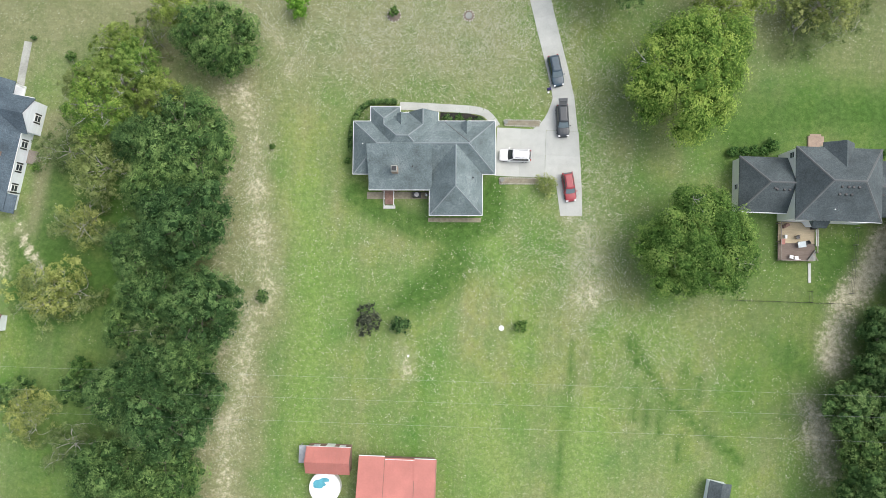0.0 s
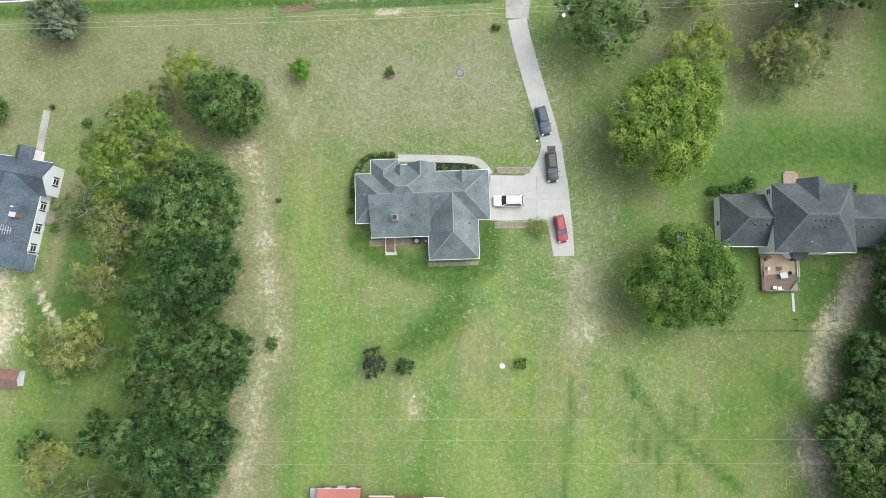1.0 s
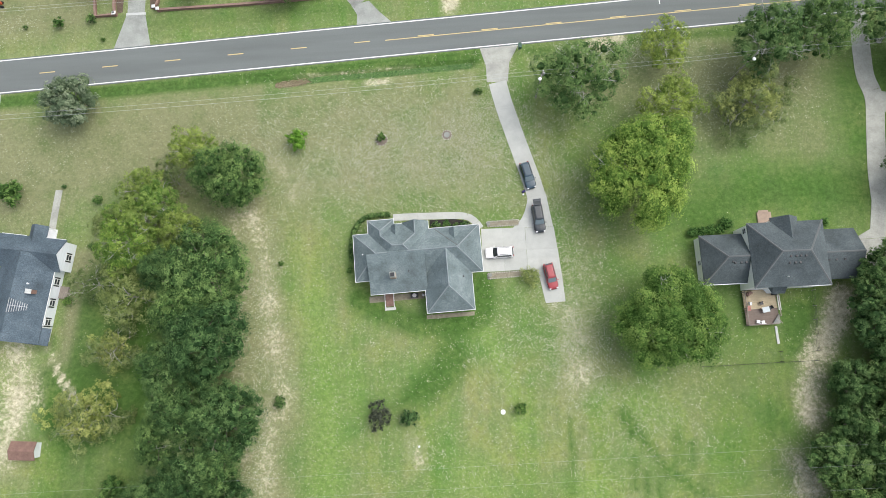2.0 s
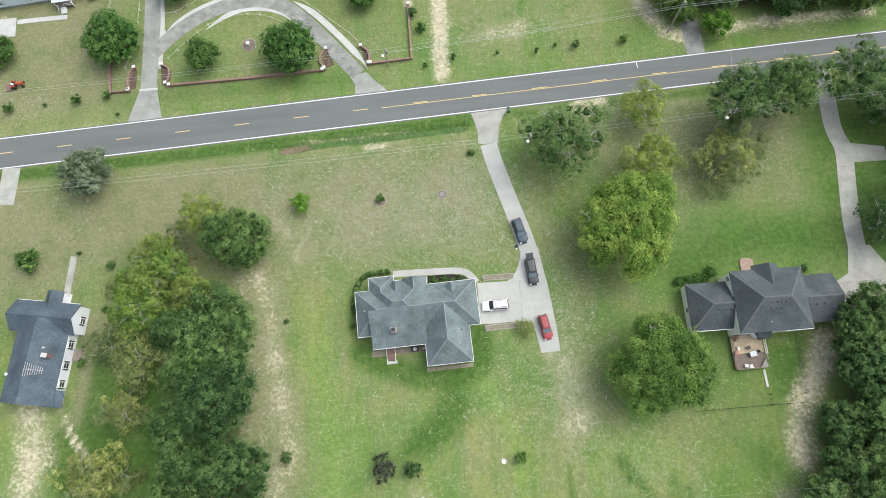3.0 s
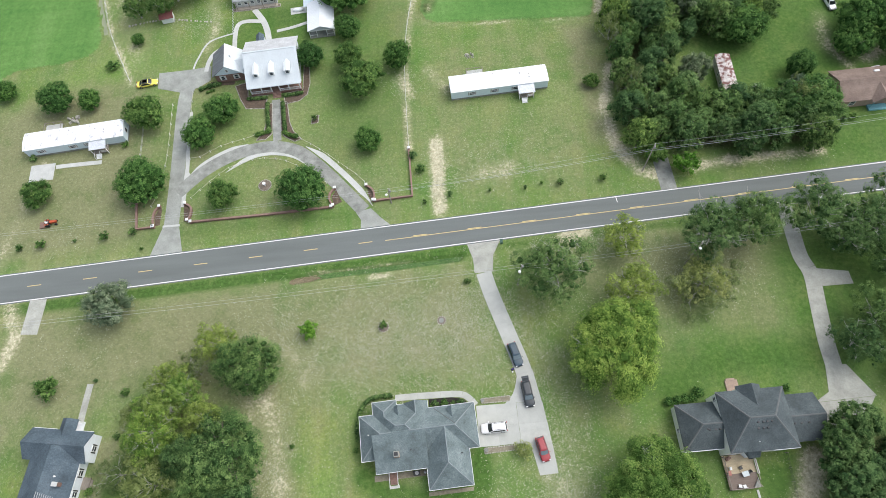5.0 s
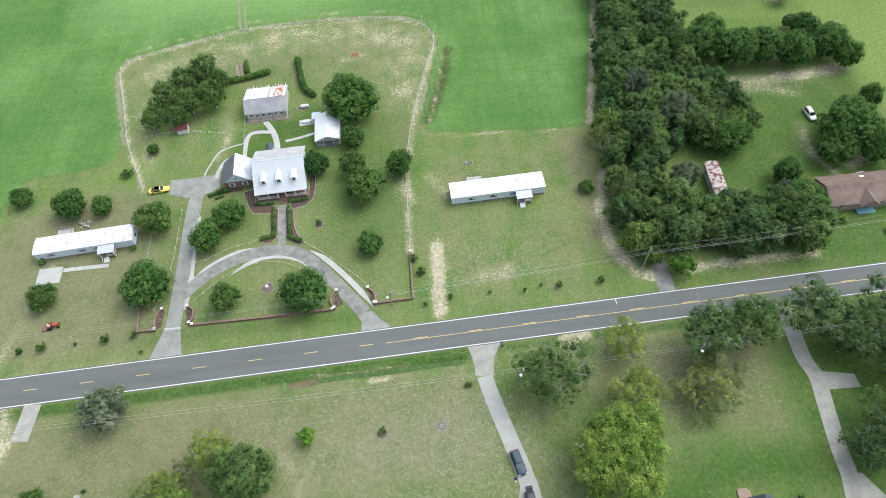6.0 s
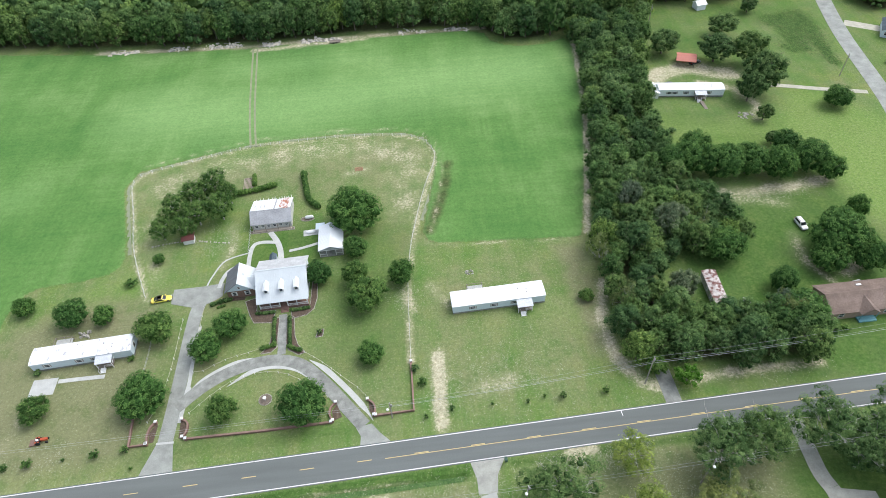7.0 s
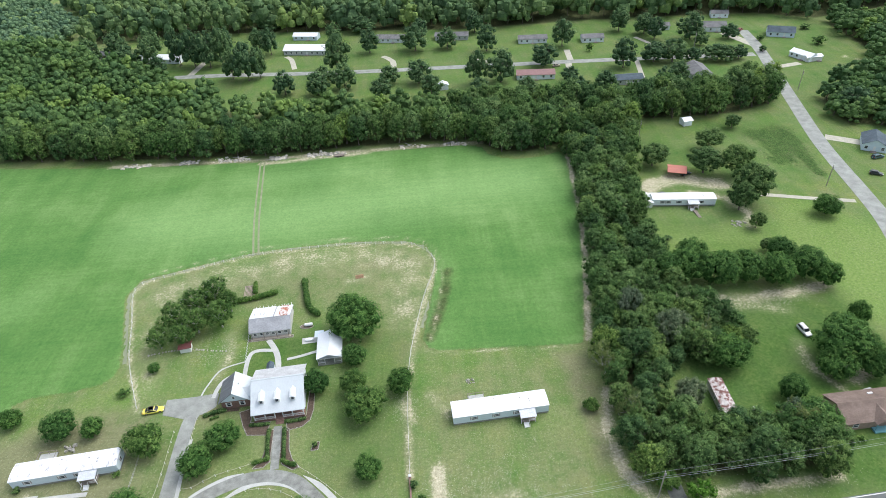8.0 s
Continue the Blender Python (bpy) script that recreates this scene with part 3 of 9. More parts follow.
lush_and_shade = patches(lush_and_shade, [
    ([(60, 70), (66, 128), (78, 134), (126, 134), (128, 66)], 6.0, 0.86),
    ([(76, 150), (80, 190), (96, 246), (104, 256), (178, 262), (160, 190), (150, 150)], 6.0, 0.28),
    ([(-120, 352), (-60, 340), (90, 332), (190, 322), (180, 286), (126, 279), (-40, 288), (-112, 320)], 6.0, 0.42),
    ([(-140, 366), (-40, 356), (90, 346), (200, 338), (206, 372), (240, 384), (232, 404), (34, 414), (-150, 446)], 6.0, 0.46),
    ([(206, 372), (196, 316), (186, 270), (240, 300), (258, 340), (262, 384)], 6.0, 0.46),
])
dry = patches(dry, [
    ([(-116, 64), (-64, 66), (-8, 70), (-8, 112), (-60, 112), (-110, 104)], 6.0, 0.36),
    ([(-4, 72), (40, 74), (40, 118), (-4, 112)], 6.0, 0.36),
    ([(20, 56), (70, 56), (73, 41), (46, 42), (38, 36), (22, 45)], 5.0, 0.85),
    ([(34, 118), (45, 119), (42, 84), (36, 80)], 3.0, 0.9),
    ([(18, 32), (28, 22), (26, 4), (40, -4), (24, -10), (16, 4)], 4.0, 0.3),
    ([(-72, 22), (-66.5, 22), (-66, 4), (-69, -2), (-80, -4), (-72, 4)], 1.2, 0.9),
    ([(-112, 101), (-88, 112), (-78, 110), (-80, 98), (-108, 92)], 4.0, 0.95),
])
lush_and_shade = patches(lush_and_shade, [
    ([(18, 50), (17, 20), (20, 6), (26, -2), (38, -2), (40, 20), (70, 20), (72, 50)], 5.0, 0.25),
    ([(38, 12), (60, 14), (58, -26), (40, -24)], 5.0, 0.55),
    ([(40, 32), (40, 22), (68, 22), (70, 31)], 5.0, 0.8),
    # dark green lawn east of the drive, tree shade included in its colour
    ([(67, 50), (69, 22), (96, 20), (96, 60)], 4.0, 0.82),
])
lush_and_shade = patches(lush_and_shade, [
    ([(-12.2, -7.4), (-9.7, -3.8), (-5.8, -0.8), (-4.2, 3.6), (-0.6, 3.6), (0.1, -1.2), (-2.4, -4.3), (-6.1, -6.7)], 2.2, 1.5),
    ([(42, 31), (60, 33.5), (75, 33), (75, 28), (66, 22), (41, 22)], 4.0, 0.95),
    ([(53.6, 8.3), (59.6, 8.4), (59.5, -1.6), (53.3, -1.6)], 1.0, 1.0),
    ([(46.5, -8), (53, -6), (54.6, -14.5), (47.5, -17)], 3.0, 0.9),
    ([(-67.6, 18), (-68.5, 12.9), (-69.5, 5), (-70.3, 1.2), (-75.2, 1.1), (-75.6, -6.4), (-70, -14), (-57, -12), (-54.5, 0), (-54.5, 9), (-58, 18)], 0.8, 1.0),
])
lush_and_shade = patches(lush_and_shade, [
    ([(-29, 84), (-8, 84), (-7, 110), (-4, 128), (-20, 140), (-28, 112)], 6.0, 0.5),
    ([(-58, 116), (-50, 112), (-30, 114), (-22, 128), (-34, 136), (-54, 128)], 4.0, 0.75),
    ([(-60, 92), (-44, 92), (-44, 102), (-56, 106)], 3.0, 0.5),
    ([(-68, 64.2), (-18, 66.4), (-18, 68.6), (-68, 67.4)], 1.5, 0.6),
])
lush_and_shade *= 1 - 0.7 * area(px, py, HAYFIELD, 4.0)
lime_and_sun = np.zeros(px.shape)
lime_and_sun = strokes(lime_and_sun, [
    ([(-27, 12), (-25, 2), (-24, -8), (-24, -30)], 5.0, 5.0, 0.75),
    ([(-20, 0), (-19, -10)], 2.0, 4.0, 0.6),
    ([(4, 4), (7.5, -4), (9, -12)], 2.2, 2.5, 1.0),
    ([(1, -20), (6, -32)], 8.0, 6.0, 0.7),
    ([(20, -22), (20, -36)], 6.0, 5.0, 0.75),
    ([(24, -8), (32, -9)], 6.0, 5.0, 0.5),
    ([(4, 32), (7, 40)], 3.0, 5.0, 0.5),
    ([(-29, 22), (-27, 12)], 2.0, 3.0, 0.5),
    ([(-70, 26), (-66, 22)], 4.0, 4.0, 0.5),
    ([(-50, 94), (-34, 92), (-22, 100)], 8.0, 6.0, 0.45),
])
lime_and_sun = strokes(lime_and_sun, [
    ([(82, 166), (96, 160), (110, 162)], 18.0, 6.0, 0.8),
    ([(20, 100), (38, 92)], 8.0, 8.0, 0.5),
    ([(-90, 112), (-80, 118)], 10.0, 6.0, 0.5),
    # sun patch through broken cloud, painted on the field in these two strokes
    ([(-96, 200), (-60, 196), (-10, 206), (40, 212)], 32.0, 24.0, 1.0),
    ([(-70, 228), (-20, 230)], 16.0, 16.0, 0.6),
    ([(-150, 150), (-130, 158)], 12.0, 14.0, 0.5),
])
lime_and_sun = np.maximum(lime_and_sun, 1.0 * area(px, py, HAYFIELD, 4.0))
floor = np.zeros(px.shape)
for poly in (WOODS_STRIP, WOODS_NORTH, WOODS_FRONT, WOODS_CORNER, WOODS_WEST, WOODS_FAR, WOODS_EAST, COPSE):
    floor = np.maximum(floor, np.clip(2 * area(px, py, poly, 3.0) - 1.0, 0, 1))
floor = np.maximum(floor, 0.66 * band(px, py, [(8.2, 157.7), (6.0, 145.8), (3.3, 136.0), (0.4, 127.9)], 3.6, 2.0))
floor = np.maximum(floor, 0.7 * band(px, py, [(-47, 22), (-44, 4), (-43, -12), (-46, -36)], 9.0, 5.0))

gm = bpy.data.meshes.new("ground")
nx, ny = len(xs), len(ys)
idx = np.arange(nx * ny).reshape(ny, nx)
quads = np.stack([idx[:-1, :-1], idx[:-1, 1:], idx[1:, 1:], idx[1:, :-1]], -1).reshape(-1, 4)
gm.from_pydata(np.stack([px, py, gz], 1).tolist(), [], quads.tolist())
for name, values in (("cover", (field, sand_and_glow, lush_and_shade)), ("cover_two", (dry, floor, lime_and_sun))):
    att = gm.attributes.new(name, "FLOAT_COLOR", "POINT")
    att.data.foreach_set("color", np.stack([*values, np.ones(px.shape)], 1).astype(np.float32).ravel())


def ground_material():
    m, n, l, bsdf = nodes_of("grass_and_soil")
    pos = n.new("ShaderNodeNewGeometry").outputs["Position"]
    covers = []
    for name in ("cover", "cover_two"):
        a = n.new("ShaderNodeAttribute")
        a.attribute_name = name
        sep = n.new("ShaderNodeSeparateColor")
        l.new(a.outputs["Color"], sep.inputs[0])
        covers += [sep.outputs[0], sep.outputs[1], sep.outputs[2]]
    wide = noise_node(n, l, 0.03, 5, 0.62, pos)
    blotch = noise_node(n, l, 0.16, 5, 0.65, pos)
    tuft = noise_node(n, l, 1.1, 5, 0.7, pos)
    blade = noise_node(n, l, 7.0, 3, 0.7, pos)
    stripe = noise_node(n, l, 0.35, 3, 0.55, pos, (3.2, 0.12, 1.0))
    rows = noise_node(n, l, 0.25, 4, 0.6, pos, (0.10, 2.2, 1.0))

    def edge(mask, grain, soft=0.22):
        k = maths(n, l, "ADD", mask, maths(n, l, "MULTIPLY", maths(n, l, "SUBTRACT", grain, 0.5), 1.1))
        r = n.new("ShaderNodeMapRange")
        r.inputs["From Min"].default_value, r.inputs["From Max"].default_value = 0.5 - soft, 0.5 + soft
        l.new(k, r.inputs["Value"])
        return r.outputs[0]

    lawn = ramp(n, l, maths(n, l, "ADD", maths(n, l, "MULTIPLY", wide, 0.45), maths(n, l, "MULTIPLY", blotch, 0.55)),
                [(0.36, (0.100, 0.180, 0.056)), (0.45, (0.146, 0.218, 0.076)), (0.53, (0.166, 0.226, 0.084)), (0.60, (0.198, 0.256, 0.082)), (0.67, (0.222, 0.244, 0.114))])
    lawn = mixed(n, l, 0.32, lawn, ramp(n, l, stripe, [(0.35, (0.8, 0.9, 0.75)), (0.65, (1.14, 1.08, 1.05))]), "MULTIPLY")
    lawn = mixed(n, l, 0.14, lawn, ramp(n, l, rows, [(0.38, (0.85, 0.92, 0.8)), (0.62, (1.12, 1.06, 1.05))]), "MULTIPLY")
    swath = noise_node(n, l, 0.22, 3, 0.55, pos, (1.0, 0.14, 1.0))
    lawn = mixed(n, l, 0.8, lawn, ramp(n, l, swath, [(0.36, (0.82, 0.95, 0.72)), (0.5, (1.0, 1.0, 1.0)), (0.64, (1.14, 1.02, 1.16))]), "MULTIPLY")
    worn = noise_node(n, l, 0.075, 4, 0.6, pos)
    lawn = mixed(n, l, 1.0, lawn, ramp(n, l, worn, [(0.38, (0.84, 0.97, 0.80)), (0.5, (1.0, 1.0, 1.0)), (0.62, (1.15, 1.02, 1.20))]), "MULTIPLY")
    bright = ramp(n, l, tuft, [(0.3, (0.154, 0.250, 0.060)), (0.7, (0.212, 0.312, 0.090))])
    lawn = mixed(n, l, maths(n, l, "MULTIPLY", edge(covers[5], blotch, 0.5), 0.8), lawn, bright)
    arid = ramp(n, l, blotch, [(0.35, (0.170, 0.184, 0.096)), (0.6, (0.236, 0.230, 0.142))])
    col = mixed(n, l, maths(n, l, "MULTIPLY", edge(covers[3], blotch, 0.4), 0.8), lawn, arid)
    green = ramp(n, l, maths(n, l, "ADD", maths(n, l, "MULTIPLY", tuft, 0.4), maths(n, l, "MULTIPLY", blotch, 0.6)), [(0.38, (0.042, 0.106, 0.020)), (0.52, (0.066, 0.138, 0.030)), (0.64, (0.112, 0.174, 0.050))])
    col = mixed(n, l, maths(n, l, "MULTIPLY", edge(covers[2], blotch, 0.5), 0.85), col, green)
    drill = noise_node(n, l, 0.16, 4, 0.55, pos, (0.9, 0.09, 1.0))
    crop = ramp(n, l, maths(n, l, "ADD", maths(n, l, "MULTIPLY", wide, 0.62), maths(n, l, "ADD", maths(n, l, "MULTIPLY", rows, 0.14), maths(n, l, "MULTIPLY", drill, 0.24))),
                [(0.36, (0.076, 0.184, 0.048)), (0.5, (0.114, 0.232, 0.066)), (0.64, (0.178, 0.300, 0.106))])
    crop = mixed(n, l, 0.3, crop, ramp(n, l, stripe, [(0.35, (0.85, 0.9, 0.85)), (0.65, (1.12, 1.08, 1.08))]), "MULTIPLY")
    # lighter crop colour, which in mid-field stands for the sun patch
    crop = mixed(n, l, maths(n, l, "MULTIPLY", covers[5], 0.6), crop, ramp(n, l, rows, [(0.3, (0.228, 0.386, 0.146)), (0.7, (0.262, 0.416, 0.166))]))
    col = mixed(n, l, edge(covers[0], tuft, 0.12), col, crop)
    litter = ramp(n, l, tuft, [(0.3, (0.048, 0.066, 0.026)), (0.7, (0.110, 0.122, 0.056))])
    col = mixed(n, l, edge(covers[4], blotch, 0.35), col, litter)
    bare = ramp(n, l, tuft, [(0.3, (0.36, 0.325, 0.228)), (0.7, (0.66, 0.625, 0.485))])
    # pale tint below the sand; also carries the north yard's painted glow
    col = mixed(n, l, maths(n, l, "MULTIPLY", maths(n, l, "MINIMUM", covers[1], 0.8), 0.62), col, (0.345, 0.350, 0.215))
    crumb = maths(n, l, "ADD", -1.5, maths(n, l, "ADD", maths(n, l, "MULTIPLY", noise_node(n, l, 1.5, 5, 0.75, pos), 2.4), maths(n, l, "MULTIPLY", blotch, 1.6)))
    gaps = noise_node(n, l, 0.13, 3, 0.6, pos)
    thin = maths(n, l, "MULTIPLY", covers[1], maths(n, l, "ADD", -0.05, maths(n, l, "MULTIPLY", gaps, 1.75)))
    col = mixed(n, l, maths(n, l, "MULTIPLY", edge(thin, crumb, 0.24), maths(n, l, "MINIMUM", maths(n, l, "MULTIPLY", covers[1], 2.6), 0.9)), col, bare)
    col = mixed(n, l, 0.62, col, ramp(n, l, tuft, [(0.25, (0.62, 0.66, 0.60)), (0.75, (1.34, 1.30, 1.28))]), "MULTIPLY")
    col = mixed(n, l, 0.8, col, ramp(n, l, blade, [(0.25, (0.60, 0.63, 0.58)), (0.75, (1.38, 1.34, 1.32))]), "MULTIPLY")
    tussock = noise_node(n, l, 2.5, 3, 0.75, pos)
    col = mixed(n, l, maths(n, l, "SUBTRACT", 0.34, maths(n, l, "MULTIPLY", covers[0], 0.2)), col, ramp(n, l, tussock, [(0.32, (0.66, 0.70, 0.64)), (0.5, (1.0, 1.0, 1.0)), (0.68, (1.36, 1.31, 1.30))]), "MULTIPLY")
    fleck = noise_node(n, l, 2.1, 4, 0.78, pos)
    thatch = maths(n, l, "MULTIPLY", ramp(n, l, fleck, [(0.55, (0, 0, 0)), (0.66, (1, 1, 1))]), maths(n, l, "SUBTRACT", 0.5, maths(n, l, "MULTIPLY", maths(n, l, "MAXIMUM", covers[0], maths(n, l, "MAXIMUM", covers[2], covers[4])), 0.5)))
    col = mixed(n, l, thatch, col, (0.42, 0.42, 0.29))
    col = mixed(n, l, 1.0, col, (0.995, 0.99, 0.98), "MULTIPLY")
    l.new(col, bsdf.inputs["Base Color"])
    bsdf.inputs["Roughness"].default_value = 0.95
    bsdf.inputs["Specular IOR Level"].default_value = 0.1
    bump(n, l, blade, 0.5, 0.06, bsdf)
    return m


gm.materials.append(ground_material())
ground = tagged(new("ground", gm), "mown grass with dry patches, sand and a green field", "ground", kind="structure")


# ---- roads and drives ----
def strip(points, widths, z0, z1):
    """A ribbon with thickness along a line; one width or one at each point."""
    s = Shape()
    left, right = [], []
    for i, p in enumerate(points):
        a, b = Vector(points[max(i - 1, 0)]), Vector(points[min(i + 1, len(points) - 1)])
        d = (b - a).normalized()
        w = widths[i] if isinstance(widths, (list, tuple)) else widths
        left.append((p[0] - d.y * w / 2, p[1] + d.x * w / 2))
        right.append((p[0] + d.y * w / 2, p[1] - d.x * w / 2))
    for i in range(len(points) - 1):
        s.prism([right[i], right[i + 1], left[i + 1], left[i]], z0, z1)
    return s


def curve(points, step=1.5):
    """A smooth line through points."""
    out = []
    pts = [Vector(p) for p in points]
    for i in range(len(pts) - 1):
        p0, p1, p2, p3 = pts[max(i - 1, 0)], pts[i], pts[i + 1], pts[min(i + 2, len(pts) - 1)]
        k = max(2, int((p2 - p1).length / step))
        for j in range(k):
            t = j / k
            out.append(tuple(0.5 * (2 * p1 + (p2 - p0) * t + (2 * p0 - 5 * p1 + 4 * p2 - p3) * t * t + (3 * p1 - p0 - 3 * p2 + p3) * t ** 3)))
    out.append(tuple(pts[-1]))
    return out


def ribbon(points, width, z0, z1):
    """Like strip, as one continuous piece."""
    s, n = Shape(), len(points)
    for i, p in enumerate(points):
        a, b = Vector(points[max(i - 1, 0)]), Vector(points[min(i + 1, n - 1)])
        d = (b - a).normalized()
        w = width[i] if isinstance(width, (list, tuple)) else width
        for side in (1, -1):
            for z in (z0, z1):
                s.v.append((p[0] - d.y * w / 2 * side, p[1] + d.x * w / 2 * side, z))
    for i in range(n - 1):
        k = 4 * i
        s.f += [(k + 1, k + 3, k + 7, k + 5), (k, k + 1, k + 5, k + 4), (k + 2, k + 6, k + 7, k + 3)]
    s.f += [(0, 2, 3, 1), (4 * n - 4, 4 * n - 3, 4 * n - 1, 4 * n - 2)]
    return s


road = tagged(new("road"), "two-lane asphalt country road with painted lines", "road", kind="structure")
part("carriageway", ribbon([(x, road_y(x)) for x in range(-600, 601, 20)], 7.3, -0.3, 0.06), ASPHALT, road)
for off in (-3.33, 3.33):
    part("edge_line", ribbon([(x, road_y(x) + off) for x in range(-600, 601, 20)], 0.2, 0.0, 0.066), WHITE_LINE, road)
along = math.cos(radians(ROAD_TURN))
for k in range(-16, 26):
    x0 = -17.4 + 12.19 * along * k
    lift = 0.12 if x0 > -14 else 0.0
    part("centre_dash", ribbon([(x0 - 1.52, road_y(x0 - 1.52) + lift), (x0 + 1.52, road_y(x0 + 1.52) + lift)], 0.17, 0.0, 0.066), YELLOW_LINE, road)
part("survey_mark", ribbon([(39.35, road_y(39.3) + 1.9), (39.25, road_y(39.3) + 3.2)], 0.16, 0.0, 0.066), WHITE_LINE, road)
part("solid_centre_line", ribbon([(x, road_y(x) - 0.12) for x in range(-13, 600, 12)], 0.15, 0.0, 0.066), YELLOW_LINE, road)

back_road = ribbon(curve([(-137, 361), (-106, 358.5), (-39, 349.5), (36, 343.8), (91, 340), (136, 336), (196, 330)], 6), 5.6, -0.3, 0.06)
single("back_road", back_road, OLD_ASPHALT, "pale worn asphalt lane past far homes", "road", kind="structure")
side_road = ribbon(curve([(209, 372), (203, 340), (193, 303), (182.5, 265), (171, 222), (164, 184), (160, 165), (150, 132), (135, 66)], 6), 6.4, -0.3, 0.05)
single("side_road", side_road, OLD_ASPHALT, "pale worn asphalt side road", "road", kind="structure")


def slab_drive(name, line, width, piece, material, label, z=0.07):
    """A drive of poured slabs with open joints."""
    d = tagged(new(name), label, "driveway", kind="structure")
    pts = curve(line, 0.5)
    acc, cells, start = 0.0, [], 0
    for i in range(1, len(pts)):
        acc += math.dist(pts[i - 1], pts[i])
        if acc >= piece or i == len(pts) - 1:
            cells.append(pts[start : i + 1])
            acc, start = 0.0, i
    for c in cells:
        a, b = Vector(c[0]), Vector(c[-1])
        t = (b - a).normalized() * 0.009
        c = [tuple(a + t)] + c[1:-1] + [tuple(b - t)]
        part("slab", ribbon(c, width, -0.2, z + random.uniform(-0.006, 0.006)), material, d)
    return d


def quad_slab(parent, corners, material, z=0.07, name="slab"):
    mx, my = sum(c[0] for c in corners) / len(corners), sum(c[1] for c in corners) / len(corners)
    corners = [(x + math.copysign(0.018, x - mx), y + math.copysign(0.018, y - my)) for x, y in corners]
    part(name, Shape().prism(corners, -0.2, z + random.uniform(-0.006, 0.006)), material, parent)


drive = slab_drive("driveway", [(7.9, 50.6), (8.9, 46.0), (10.85, 39.0), (12.9, 32.0), (13.8, 28.35)], 3.3, 4.6, CONCRETE, "pale concrete slab driveway with dark joints")
part("apron", Shape().prism([(4.9, road_y(4.9) - 3.6), (12.2, road_y(12.2) - 3.6), (10.3, 54.5), (9.85, 50.7), (5.95, 50.7), (5.9, 54)], -0.2, 0.05), WORN_CONCRETE, drive, "grey weathered apron")
for c in ([(12.22, 28.0), (15.5, 28.72), (16.4, 22.72), (9.3, 22.74), (10.2, 23.5), (11.0, 24.5), (11.6, 25.7), (12.0, 27.0)], [(3.6, 22.7), (7.4, 22.7), (7.4, 18.7), (3.6, 18.7)], [(7.45, 22.7), (11.35, 22.7), (11.4, 18.7), (7.45, 18.7)],
          [(3.6, 18.65), (7.4, 18.65), (7.4, 15.0), (3.6, 15.0)], [(7.45, 18.65), (11.4, 18.65), (11.5, 15.1), (7.45, 15.05)], [(11.45, 22.65), (16.5, 22.65), (16.9, 18.7), (11.45, 18.7)],
          [(11.5, 18.65), (16.95, 18.65), (17.3, 14.6), (13.3, 14.6), (11.55, 15.1)], [(13.3, 14.55), (17.35, 14.55), (17.7, 9.3), (14.3, 9.1)]):
    quad_slab(drive, c, CONCRETE)
slab_drive("front_walk", [(-12.2, 25.5), (-6, 25.5), (0.3, 25.3), (2.3, 24.4), (3.5, 22.9)], 1.25, 1.8, CONCRETE, "narrow curved concrete garden walk")

# drive of the shingled neighbour
side_drive = slab_drive("side_driveway", [(75.5, road_y(75) - 3.6), (75.2, 54), (75.1, 48.5), (76.0, 44), (75.2, 37), (74.4, 30), (74.2, 24), (74.0, 19)], 3.3, 5.0, WORN_CONCRETE, "grey weathered concrete driveway with a turning bay")
quad_slab(side_drive, [(76.8, 45.5), (83.8, 44.2), (83.9, 41.4), (77.6, 41.4)], WORN_CONCRETE)
quad_slab(side_drive, [(68.3, 18.2), (80.3, 18.6), (76.6, 25), (72.6, 25), (71.6, 20)], WORN_CONCRETE)
quad_slab(side_drive, [(68.1, 11.6), (74, 11.4), (80, 18.5), (68.3, 18.1)], WORN_CONCRETE)
slab_drive("left_driveway", [(-88.8, road_y(-88.8) - 3.5), (-89.0, 49), (-89.3, 45)], 3.6, 4.0, WORN_CONCRETE, "short grey concrete driveway at the road")
slab_drive("left_front_walk", [(-74.1, 33.3), (-74.6, 28.5), (-74.9, 24.8)], 1.3, 1.5, WORN_CONCRETE, "narrow weathered concrete path")

# horseshoe drive across the road
north_drive = slab_drive("north_driveway", [(-61.6, 68.3), (-61.6, 74), (-61.7, 82), (-62, 92), (-62.2, 100), (-62.0, 106), (-60.5, 110), (-57, 111.6)], 3.4, 5.5, OLD_ASPHALT, "long grey paved driveway beside the white house")
part("edge_strip", ribbon(curve([(-59.5, 73), (-59.4, 82), (-60.0, 92), (-60.2, 100)]), 0.9, -0.2, 0.055), PALE_CONCRETE, north_drive)
part("apron", Shape().prism([(-65.6, road_y(-65.6) + 3.5), (-58.4, road_y(-58.4) + 3.5), (-59.8, 68.2), (-63.4, 68.3)], -0.2, 0.05), OLD_ASPHALT, north_drive)
part("sill", Shape().box(-61.6, 68.3, -0.2, 3.9, 0.5, 0.28), PALE_CONCRETE, north_drive)
quad_slab(north_drive, [(-69.8, 113.3), (-69.6, 108.4), (-63.5, 106.5), (-59, 107.6), (-56.2, 109.6), (-56.4, 114.2), (-62, 113.6)], OLD_ASPHALT, 0.06)
HORSESHOE = [(-61.0, 76.8), (-56.6, 81.2), (-52.2, 84.3), (-47, 86.6), (-42, 87.6), (-37.6, 87.4), (-33, 85.6), (-28.8, 81.8), (-24.6, 77.0), (-20.8, 72.2), (-17.6, 68.2)]
horseshoe = slab_drive("horseshoe_drive", HORSESHOE, 3.2, 5.0, GREY_CONCRETE, "curved grey concrete horseshoe drive with pale edges")
